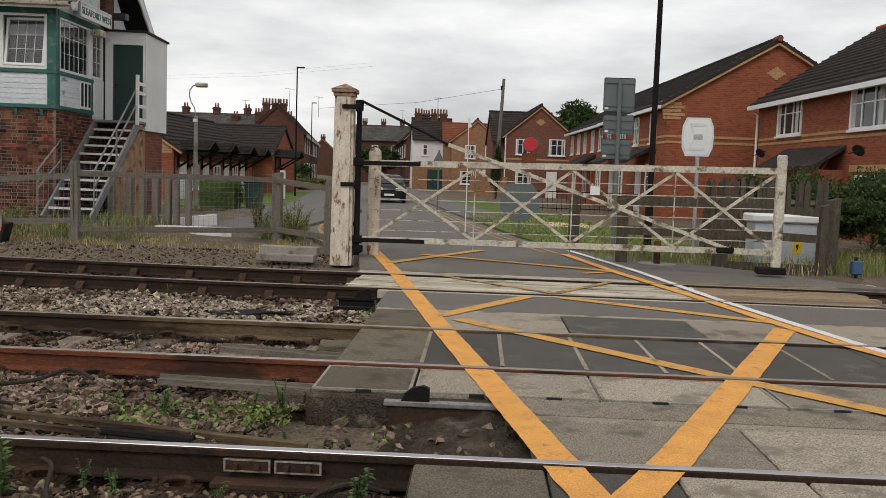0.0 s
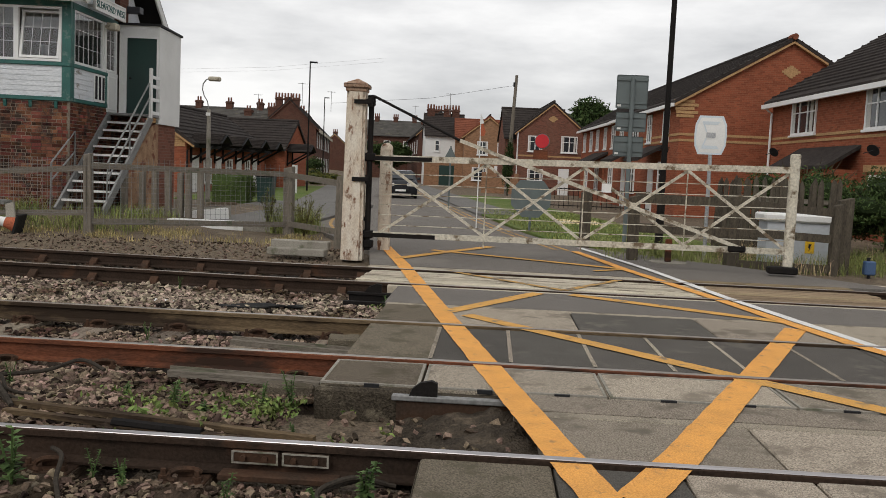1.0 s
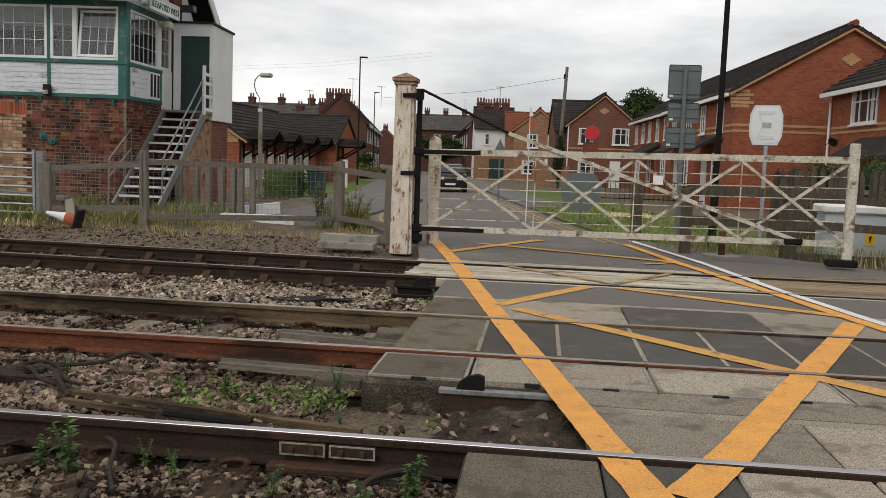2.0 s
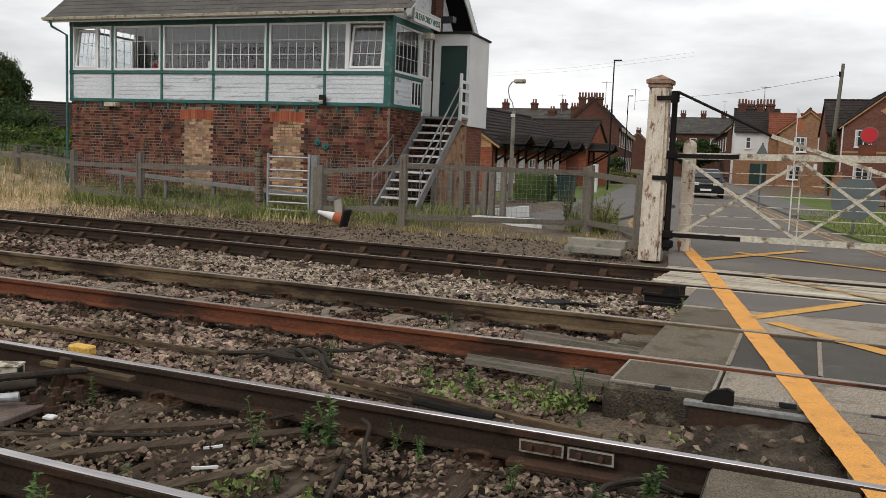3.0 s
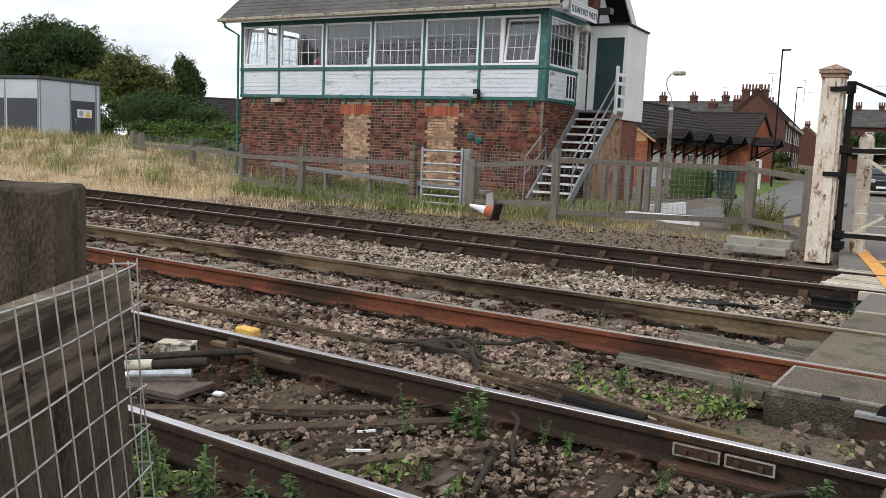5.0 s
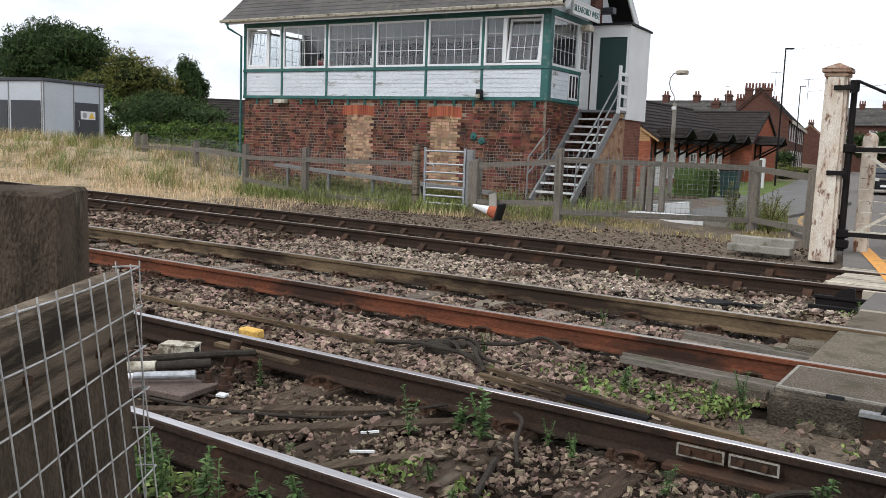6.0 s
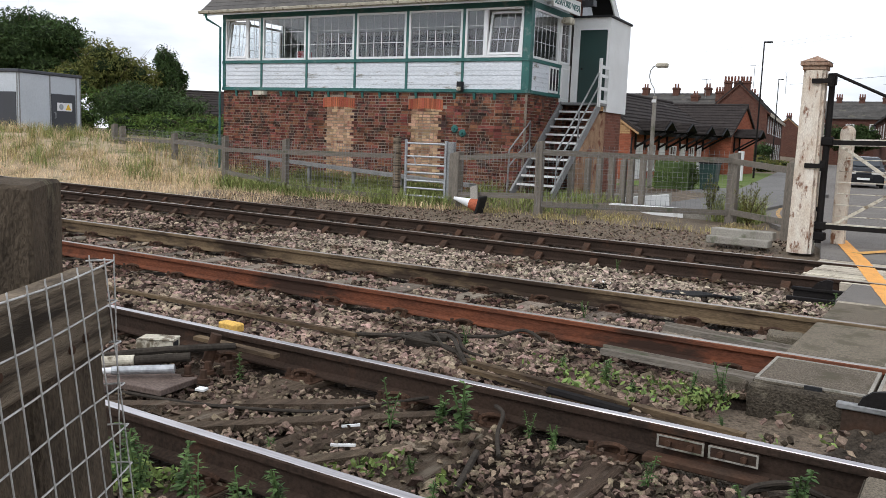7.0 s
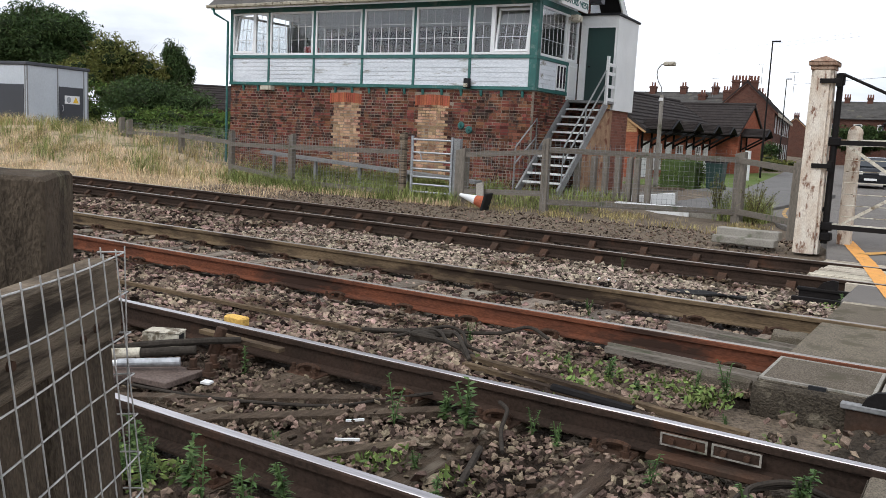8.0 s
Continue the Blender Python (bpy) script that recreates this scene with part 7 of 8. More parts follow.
tree("shrub", "dark garden shrub by the old terrace", -17.0, 80.0, -0.2, 2.6, (1.4, 1.5), "leaf_dark", 46, 500, 0.12, 16, trunk=0.05, crown_from=0.0)
tree("shrub", "yellow-green garden shrub by the road", -12.9, 66.0, -0.2, 1.4, (1.9, 1.6), "leaf_olive", 47, 600, 0.09, 18, trunk=0.05, crown_from=0.0)
tree("tree", "tall dark tree behind the near side of the line", -56.0, -22.0, -0.2, 13.0, (8.0, 6.0), "leaf_dark", 48, 130, 0.32, 40)
# clipped hedge
hd = thing("hedge", "clipped square bright green privet hedge", "hedge", pose(-9.0, 29.8, -0.1))
rgh = random.Random(5)
bl = [(rgh.uniform(-0.62, 0.62), rgh.uniform(-0.4, 0.4), rgh.uniform(0.2, 1.02), 0.2, 0.2, 0.2) for _ in range(120)]
ob = new("foliage", leaf_mesh("foliage", bl, 3600, 0.035, "leaf", 51))
ob.parent = hd
part("stem_core", box(BM(), -0.6, 0.6, -0.4, 0.4, 0.0, 1.0), "leaf_dark", hd)
wb = thing("wheelie_bin", "dark green wheeled refuse bin by the hedge", "bin", pose(-7.75, 29.6, -0.05))
bm = box(BM(), -0.28, 0.28, -0.33, 0.33, 0.08, 0.95, 0.02)
for v in bm.verts:
    if v.co.z < 0.5:
        v.co.x *= 0.82
        v.co.y *= 0.82
part("body", bm, "door_green", wb)
part("lid", box(BM(), -0.31, 0.31, -0.37, 0.35, 0.95, 1.02, 0.02), "dark", wb)
for s in (-1, 1):
    part("wheel", cyl(BM(), (s * 0.2, 0.3, 0.1), (s * 0.27, 0.3, 0.1), 0.1, 0.1, 12), "rubber", wb)
# lawns
strip("lawn", [(kerb_right(y) + 2.4, y) for y in (18.5, 24, 30, 42, 52)], 2.2, 1.9, -0.3, -0.06, "lawn", "rough green verge grass beside the road", "lawn")
strip("lawn", [(kerb_left(y) - 4.0, y) for y in (32, 45, 60)], 2.2, 3.5, -0.3, -0.08, "lawn", "mown lawn in front of the bungalows", "lawn")
solid("sand_patch", box(BM(), 2.2, 3.6, 26.3, 28.6, -0.2, -0.045, 0.02), "grass_dry", "patch of pale sandy soil on the verge", "ground", kind="structure")
fi = thing("iron_railings", "low black iron garden railings before the brick houses", "railings")
for i in range(23):
    part("bar", box(BM(), 2.6 + 0.22 * i, 2.62 + 0.22 * i, 40.0, 40.02, -0.1, 0.85), "black_iron", fi)
for z in (0.0, 0.78):
    part("rail", box(BM(), 2.5, 7.7, 39.99, 40.03, z, z + 0.04), "black_iron", fi)


def blades(name, n, area, h0, h1, material, seed, label, zf, density=None, wid=0.006, tuft=0):
    """Grass: thin bent blades within area (x0, x1, y0, y1); tuft: blades to a clump."""
    rg = np.random.default_rng(seed)
    x, y = rg.uniform(area[0], area[1], n), rg.uniform(area[2], area[3], n)
    if tuft:
        x, y = np.repeat(x[::tuft], tuft)[:n] + rg.normal(0, 0.11, n), np.repeat(y[::tuft], tuft)[:n] + rg.normal(0, 0.09, n)
    if density:
        k = np.array([density(a, b) for a, b in zip(x, y)]) > rg.random(n)
        x, y = x[k], y[k]
    n = len(x)
    z = np.array([zf(a, b) for a, b in zip(x, y)])
    h = rg.uniform(h0, h1, n)
    a = rg.uniform(0, 6.28, n)
    lean = rg.uniform(0.1, 1.25, n) * h
    dx, dy = np.cos(a), np.sin(a)
    w = wid * rg.uniform(0.6, 1.4, n)
    base = np.stack([x, y, z], 1)
    side = np.stack([-dy * w, dx * w, np.zeros(n)], 1)
    mid = base + np.stack([dx * lean * 0.3, dy * lean * 0.3, h * 0.6], 1)
    tip = base + np.stack([dx * lean, dy * lean, h], 1)
    v = np.stack([base - side, base + side, mid + side * 0.8, mid - side * 0.8, tip], 1).reshape(-1, 3)
    o = 5 * np.arange(n)[:, None]
    f4 = (o + np.array([[0, 1, 2, 3]])).tolist()
    f3 = (o + np.array([[3, 2, 4]])).tolist()
    ob = new(name, numpy_mesh(name, v, f4 + f3, material))
    return tagged(ob, label, "grass", kind="stuff")


def clumpy(s, lo, hi, seed=0.0):
    return lambda x, y: max(0.0, min(1.0, (noise.noise(Vector((x * s, y * s, seed))) - lo) / (hi - lo)))


bank = lambda x, y: step(-14.5, -18.5, x)
blades("dry_grass", 60000, (-40, -12.0, 13.3, 18.0), 0.03, 0.2, "grass_dry", 61, "short bleached dry grass on the bank", ground_z,
       lambda x, y: step(-12.5, -15.5, x) * (0.3 + 0.7 * clumpy(0.6, -0.3, 0.3)(x, y)), 0.004)
blades("dry_grass", 8000, (-40, -15.5, 15.0, 21.5), 0.15, 0.5, "grass_dry", 60, "tall bleached seeding grass on the bank", ground_z,
       lambda x, y: bank(x, y) * clumpy(0.7, -0.2, 0.35, 2)(x, y) * step(15.0, 16.6, y), 0.006, 26)
blades("tawny_grass", 9000, (-40, -14.5, 15.2, 21.5), 0.15, 0.6, "grass_tawny", 57, "tawny seeding grass along the fence and bank", ground_z,
       lambda x, y: clumpy(0.55, -0.2, 0.3, 9)(x, y) * step(14.6, 16.4, y), 0.006, 24)
blades("green_grass", 36000, (-40, -12.5, 15.0, 22.0), 0.08, 0.55, "grass_green", 62, "rough green grass along the fence and bank", ground_z,
       lambda x, y: (0.05 + 0.95 * clumpy(0.6, -0.02, 0.28, 3)(x, y)) * step(15.0, 17.0, y), 0.0055, 30)
blades("green_grass", 16000, (-17, -9.6, 15.8, 18.2), 0.06, 0.42, "grass_green", 63, "green grass between fence and signal box", ground_z, clumpy(0.9, -0.4, 0.2, 1), 0.006)
blades("green_grass", 3000, (-9.6, -6.9, 16.4, 19.2), 0.05, 0.3, "grass_green", 64, "green grass behind the fence", ground_z, clumpy(0.9, -0.2, 0.3, 1), 0.006)
blades("dry_grass", 7000, (-9.5, -3.3, 15.2, 17.6), 0.02, 0.14, "grass_tawny", 65, "dry straw and grass at the foot of the fence", ground_z, clumpy(1.2, -0.1, 0.3, 5), 0.005)
blades("dry_grass", 2600, (-14, -9.5, 15.5, 16.6), 0.04, 0.22, "grass_dry", 66, "dry straw at the foot of the gate", ground_z, clumpy(1.2, 0.0, 0.3, 6), 0.005)
blades("green_grass", 16000, (2.2, 11.5, 15.2, 18.5), 0.06, 0.45, "grass_green", 67, "rough green grass behind the crossing fence", lambda x, y: -0.14, clumpy(0.8, -0.5, 0.2, 1), 0.0035)
blades("dry_grass", 9000, (2.6, 12, 15.1, 17.8), 0.08, 0.55, "grass_dry", 68, "dry seeding grass by the crossing fence", lambda x, y: -0.14, clumpy(0.8, 0.0, 0.4, 8), 0.003)
blades("green_grass", 12000, (-2.5, 4.5, 18.6, 34), 0.03, 0.11, "grass_green", 69, "short verge grass", lambda x, y: -0.07, lambda x, y: 1.0 if kerb_right(y) + 0.3 < x < kerb_right(y) + 4.2 else 0.0, 0.009)
blades("green_grass", 900, (-4.7, -3.7, 18.3, 19.4), 0.15, 0.7, "grass_green", 70, "tall weeds beside the fence end", ground_z, None, 0.005)


def loose_shrub(x, y, h, r, seed):
    """A thin self-sown shrub: many fine stems with small leaves along them."""
    rng = random.Random(seed)
    t = thing("shrub", "dusty grey-green self-sown shrub beside the fence end", "bush", pose(x, y, -0.14), group="shrubs by the fence end")
    st, bl_ = BM(), []
    for _ in range(22):
        a, k = rng.uniform(0, 6.28), rng.uniform(0.2, 1.0)
        tip = Vector((math.cos(a) * r * k, math.sin(a) * r * k, h * rng.uniform(0.55, 1.0) * (1.1 - 0.35 * k)))
        tube(st, [(0, 0, 0), tip * 0.5 + Vector((0, 0, 0.06)), tip], 0.004, 4)
        for j in range(5):
            q = tip * (0.3 + 0.7 * j / 4)
            bl_.append((q.x, q.y, q.z, 0.06, 0.06, 0.06))
    part("stem", st, "bark", t)
    ob = new("foliage", leaf_mesh("foliage", bl_, 5200, 0.02, "leaf_olive", seed, 0.2, 0.5))
    ob.parent = t


loose_shrub(-3.75, 17.75, 1.0, 0.42, 49)
loose_shrub(-4.75, 18.75, 1.0, 0.36, 58)



# ---- relocatable equipment building on the bank ----
kd = Vector((-0.78, 3.41, 0)).normalized()
kb = thing("equipment_building", "pale grey clad relocatable equipment building with dark doors", "equipment building",
           pose(-34.09, 20.97, 0.62, 0, 0, math.degrees(math.atan2(kd.y, kd.x))))
# local x runs along the door face away from the corner; local y lies behind that face
part("body", box(BM(), 0, 3.5, 0, 4.0, -0.2, 2.92, 0.01), "cabinet", kb)
part("roof", box(BM(), -0.06, 3.56, -0.06, 4.06, 2.92, 3.06, 0.02), "cabinet_dark", kb, "dark flat roof edge")
kdoor = part("door", box(BM(), 1.75, 3.15, -0.03, 0.0, 0.1, 2.15, 0.004), "cabinet_dark", kb, "charcoal door")
ksign = part("sign", box(BM(), 2.05, 2.92, -0.045, -0.032, 1.42, 1.78), "white_upvc", kdoor, "white warning plate")
part("sign_symbol", extrude(BM(), [(2.52, 1.47), (2.86, 1.47), (2.69, 1.75)], -0.052, -0.047, "y"), "sign_yellow", kb, "yellow warning triangle")
part("sign_disc", cyl(BM(), (2.28, -0.047, 1.6), (2.28, -0.05, 1.6), 0.13, 0.13, 16), "galv", kb, "grey round symbol")
part("handle", tube(BM(), [(1.9, -0.04, 1.35), (1.9, -0.1, 1.32), (1.9, -0.1, 1.12), (1.9, -0.04, 1.09)], 0.022, 6), "galv", kdoor)
for x in (0.0, 1.66, 3.2, 3.44):
    part("seam", box(BM(), x, x + 0.06, -0.015, 0.0, 0, 2.92), "galv_dull", kb)
for y in (0.05, 1.9):
    part("vent_door", box(BM(), -0.03, 0.0, y + 0.1, y + 1.75, 0.1, 2.12, 0.004), "cabinet_dark", kb, "charcoal panel")
    part("seam", box(BM(), -0.015, 0.0, y, y + 0.06, 0, 2.92), "galv_dull", kb)
for x in (1.6, 3.25):
    part("prop", beam(BM(), (x, -0.02, 0.8), (x + 0.35, -0.7, 0.0), 0.05, 0.05), "galv", kb)


# ---- wire-wrapped fence end close to the camera ----
CW = Vector((-0.96, 1.135, 0))
fwd = Vector((-0.542, 0.84, 0))
yaw_near = math.degrees(math.atan2(-fwd.y, -fwd.x))
np_m = pose(CW.x, CW.y, -0.025, 0, 0, yaw_near)
# local x runs back past the camera, local y points away from it to the track side
nf = thing("fence_end", "weathered timber fence end wrapped in galvanised wire mesh", "fence", np_m)


def worn(bm, seed, amp=0.004, f=14.0):
    bmesh.ops.subdivide_edges(bm, edges=list(bm.edges), cuts=3, use_grid_fill=True)
    for v in bm.verts:
        q = v.co * f + Vector((seed, 0, 0))
        v.co += Vector((noise.noise(q), noise.noise(q + Vector((7, 0, 0))), noise.noise(q + Vector((0, 9, 0))))) * amp
    return bm


bm = worn(box(BM(), -0.13, 0.05, -0.316, -0.12, -0.1, 1.325, 0.006), 1, 0.004, 9)
bmesh.ops.rotate(bm, cent=(-0.13, -0.12, 0), matrix=Matrix.Rotation(radians(11), 3, "Z"), verts=bm.verts)
part("post", bm, "post_near", nf, "dark square post with lichen stains")
part("top_board", worn(box(BM(), -0.0, 0.62, -0.05, 0.0, 1.088, 1.205, 0.006), 2, 0.003, 20), "board_near", nf, "pale weathered top board")
part("plank", worn(box(BM(), -0.004, 0.2, -0.07, -0.02, -0.05, 1.085, 0.006), 3), "post_near", nf)
part("plank", worn(box(BM(), 0.225, 0.42, -0.07, -0.02, -0.05, 1.085, 0.006), 4), "post_near", nf)
part("plank", worn(box(BM(), 0.45, 0.62, -0.07, -0.02, -0.05, 1.085, 0.006), 5), "post_near", nf)
LEAN = pose(0, 0, 1.2, 4.4, 0, 0) @ pose(0, 0, -1.2)
for x, z in ((0.1, 1.12), (0.145, 1.115), (0.33, 1.13)):
    part("nail", cyl(BM(), (x, -0.003, z), (x, 0.006, z), 0.007, 0.006, 8), "chair", nf)


def wrap(u):
    """The mesh's path round the fence end, u metres from its near end."""
    if u < 0.6:
        return (0.6 - u, 0.012)
    r = 0.02
    a = (u - 0.6) / r
    if a < math.pi:
        return (-0.16 * r * math.sin(a), 0.012 - r + r * math.cos(a))
    return (u - 0.6 - math.pi * r, 0.012 - 2 * r)


ULEN = 0.665


def off2(u):
    x, y = wrap(min(u, 0.67))
    return (x, y + 0.002)


us = [ULEN * i / 44 for i in range(45)]
for j in range(15):
    z = 1.212 - j * 0.0615
    part("strand", tube(BM(), [(*wrap(u), z + 0.003 * math.sin(u * 11 + j)) for u in us], 0.0014, 5), "wire", nf)
for i in range(15):
    u = 0.01 + i * 0.046
    part("strand", tube(BM(), [(*off2(u + 0.05), 0.4), (*off2(u + 0.03), 0.8), (*off2(u), 1.222)], 0.0012, 5), "wire", nf)


for ob in nf.children:
    if not ob.name.startswith("post"):
        ob.matrix_basis = LEAN


# ---- rail joint, point lock and clutter on the tracks ----
fj = thing("fishplate", "bolted steel rail joint with worn silver edges", "fishplate", pose(-1.13, 4.42, 0))
for k, x in enumerate((0.0, 0.255)):
    pl = part("plate", box(BM(), x, x + 0.235, -0.02, 0.0, -0.1, -0.035, 0.004), "rail_dark", fj)
    bm = BM()
    for d in ((x, x + 0.235, -0.043, -0.035), (x, x + 0.235, -0.1, -0.092), (x, x + 0.01, -0.092, -0.043), (x + 0.225, x + 0.235, -0.092, -0.043)):
        box(bm, d[0], d[1], -0.024, -0.02, d[2], d[3])
    part("worn_edge", bm, "concrete", pl, "worn silver edge")
    for bx_ in (0.06, 0.17):
        part("bolt", cyl(BM(), (x + bx_, -0.02, -0.068), (x + bx_, -0.045, -0.068), 0.016, 0.016, 6), "chair", pl)
part("foot_plate", box(BM(), -0.05, 0.55, -0.09, 0.0, -0.17, -0.135, 0.006), "chair", fj)

pm = thing("point_lock", "point locking gear with cream casing and silver rods by the rail", "point machine", pose(-4.25, 3.78, -0.12, 0, 0, 8))
cs = part("casing", ring(BM(), 0.12, 0.1, 0.012, -0.11, 0.13), "cream", pm, "cream metal casing, open at one end")
cs.matrix_basis = pose(-0.06, 0.2, 0.06, 0, 0, -70)
cd = part("casing_cover", box(BM(), -0.006, 0.126, -0.1, 0.136, 0.097, 0.107, 0.004), "cream", pm, "chipped cream lid")
cd.matrix_basis = cs.matrix_basis.copy()
ci = part("casing_core", box(BM(), 0.013, 0.107, -0.07, 0.125, 0.013, 0.087), "dark", pm, "dark inside of the casing")
ci.matrix_basis = cs.matrix_basis.copy()
part("rod", cyl(BM(), (-0.42, -0.32, 0.04), (-0.02, -0.07, 0.06), 0.034, 0.036, 16), "cream", pm, "pale grimy hydraulic ram")
part("rod", cyl(BM(), (-0.02, -0.07, 0.06), (0.26, 0.12, 0.08), 0.03, 0.03, 14), "cable", pm, "black sleeved rod")
part("rod", cyl(BM(), (-0.24, -0.44, 0.04), (0.02, -0.28, 0.05), 0.018, 0.02, 14), "white_upvc", pm, "white lock rod")
part("rod", cyl(BM(), (0.01, -0.285, 0.05), (0.32, -0.09, 0.06), 0.026, 0.028, 14), "galv", pm, "grey lock rod sleeve")
part("base_plate", box(BM(), -0.45, 0.44, -0.34, -0.02, -0.03, 0.008, 0.004), "plate_steel", pm)
part("base_plate", box(BM(), -0.4, 0.12, -0.58, -0.36, -0.03, 0.014, 0.004), "plate_steel", pm)
part("base_plate", box(BM(), -0.4, -0.05, 0.1, 0.36, -0.03, 0.0, 0.004), "plate_steel", pm)
for x, y in ((0.36, -0.02), (0.5, -0.04), (0.4, 0.12), (-0.04, -0.47), (0.06, -0.52), (-0.24, 0.3), (-0.1, 0.34), (0.5, 0.2)):
    part("bolt", cyl(BM(), (x, y, 0.0), (x, y, 0.07), 0.024, 0.022, 6), "chair", pm)
    part("washer", cyl(BM(), (x, y, -0.01), (x, y, 0.016), 0.04, 0.04, 12), "chair", pm)
part("crank", cyl(BM(), (0.28, 0.26, 0.02), (0.32, 0.3, 0.2), 0.04, 0.036, 12), "chair", pm, "rusty crank pin")
part("drum", cyl(BM(), (-0.14, 0.3, 0.0), (-0.14, 0.3, 0.05), 0.08, 0.07, 16), "chair", pm)
part("hose", tube(BM(), [(-0.5, -0.22, 0.09), (-0.34, -0.24, 0.08), (-0.2, -0.16, 0.08), (-0.04, -0.02, 0.1), (0.12, 0.06, 0.12), (0.3, 0.2, 0.13), (0.42, 0.36, 0.12)], 0.024, 8), "cable", pm)
part("guard_bar", beam(BM(), (0.05, 0.42, 0.12), (0.75, 0.36, 0.1), 0.06, 0.025), "rail_brown", pm, "grey steel bar under the rail head")
yc = thing("rail_cover", "short yellow plastic cover beside the rail", "cover", pose(-4.43, 4.68, -0.1, 0, 0, 0))
part("cover", box(BM(), -0.1, 0.09, -0.04, 0.05, 0.03, 0.1, 0.012), "point_yellow", yc)


def conduit(name, pts, r, mt, label, category="cable"):
    t = thing(name, label, category)
    part("run", tube(BM(), pts, r, 7), mt, t)
    return t


def smooth_pts(pts, n=6):
    out = []
    for i in range(len(pts) - 1):
        p0, p1, p2, p3 = (Vector(pts[max(0, min(len(pts) - 1, i + k))]) for k in (-1, 0, 1, 2))
        for j in range(n):
            t = j / n
            out.append(0.5 * ((2 * p1) + (-p0 + p2) * t + (2 * p0 - 5 * p1 + 4 * p2 - p3) * t * t + (-p0 + 3 * p1 - 3 * p2 + p3) * t ** 3))
    out.append(Vector(pts[-1]))
    return out


rd = thing("point_rodding", "pair of brown steel channels lying along the track", "rodding")
part("channel", beam(BM(), (-2.75, 5.22, -0.11), (-0.82, 4.92, -0.13), 0.05, 0.035), "rail_brown", rd)
part("channel", beam(BM(), (-2.7, 5.08, -0.12), (-0.8, 4.8, -0.14), 0.045, 0.03), "rail_brown", rd)
part("coupling", cyl(BM(), (-2.0, 4.98, -0.12), (-1.45, 4.9, -0.125), 0.03, 0.03, 8), "black_iron", rd)
rd2 = thing("point_rodding", "long straight brown rod lying beside the rail", "rodding")
part("channel", beam(BM(), (-14.0, 5.25, -0.11), (-3.75, 5.3, -0.1), 0.04, 0.03), "rail_brown", rd2)
conduit("track_cable", smooth_pts([(-3.8, 5.3, -0.1), (-3.45, 5.42, -0.08), (-3.25, 5.3, -0.05), (-2.95, 5.35, -0.08), (-2.75, 5.2, -0.1)]), 0.016, "cable", "thick black cable looping between the rails")
conduit("track_cable", smooth_pts([(-3.3, 5.45, -0.06), (-3.05, 5.5, -0.04), (-2.85, 5.3, -0.06), (-2.7, 5.15, -0.11)]), 0.016, "cable", "thick black cable looping between the rails")
conduit("track_cable", smooth_pts([(-3.3, 5.6, -0.08), (-2.9, 5.85, -0.08), (-2.75, 6.1, -0.05), (-2.55, 6.05, -0.1)]), 0.014, "cable", "thick black cable running under the rail")
jb = thing("junction_block", "black track joint box with cables", "junction box", pose(-3.25, 5.42, -0.14, 0, 0, 15))
part("block", worn(box(BM(), -0.1, 0.1, -0.05, 0.05, 0, 0.09, 0.012), 3, 0.02, 18), "cable", jb)
part("lid", worn(box(BM(), -0.04, 0.2, 0.0, 0.06, 0.06, 0.1, 0.01), 5, 0.02, 15), "cable", jb)
conduit("track_cable", smooth_pts([(-3.7, 5.36, -0.12), (-3.4, 5.5, -0.07), (-3.15, 5.44, -0.03), (-2.95, 5.28, -0.06), (-2.8, 5.3, -0.1), (-2.6, 5.22, -0.12)]), 0.013, "cable", "black cable looping over the joint box")
conduit("track_cable", smooth_pts([(-3.45, 5.3, -0.1), (-3.2, 5.58, -0.03), (-3.05, 5.62, -0.06), (-2.9, 5.45, -0.1), (-2.7, 5.42, -0.12)]), 0.012, "cable", "black cable looping over the joint box")
conduit("track_cable", smooth_pts([(-0.35, 4.35, -0.14), (-0.5, 4.3, -0.1), (-0.65, 4.2, -0.14), (-0.6, 4.05, -0.17)]), 0.014, "cable", "thin black bond cable at the rail joint")
conduit("track_cable", smooth_pts([(-0.3, 4.38, -0.16), (-0.5, 4.33, -0.13), (-0.68, 4.15, -0.16), (-0.62, 3.95, -0.18)]), 0.012, "cable", "thin black bond cable at the rail joint")
conduit("track_cable", smooth_pts([(-2.05, 4.4, -0.08), (-1.95, 4.3, -0.08), (-1.9, 4.15, -0.14), (-1.78, 3.95, -0.17)]), 0.012, "cable", "thin bond cable hanging from the rail")
for x0, y0, x1, y1 in ((-3.9, 3.25, -2.75, 4.2), (-3.35, 3.2, -2.35, 4.25), (-2.55, 3.15, -1.95, 4.1)):
    tb = thing("timber_strip", "narrow split black timber lying between the sleepers", "timber", pose(0, 0, 0))
    part("board", worn(beam(BM(), (x0, y0, -0.172), (x1, y1, -0.168), 0.09, 0.05), x0, 0.006, 11), "sleeper", tb)
conduit("steel_rod", [(-1.88, 3.9, -0.16), (-1.72, 3.45, -0.16)], 0.018, "cable", "short dark rod lying in the dirt", "rod")
conduit("track_cable", smooth_pts([(-4.2, 3.4, -0.15), (-3.5, 3.55, -0.15), (-2.9, 3.9, -0.16), (-2.7, 4.2, -0.15), (-2.5, 4.4, -0.12)]), 0.01, "cable", "thin dark cable across the sleepers")
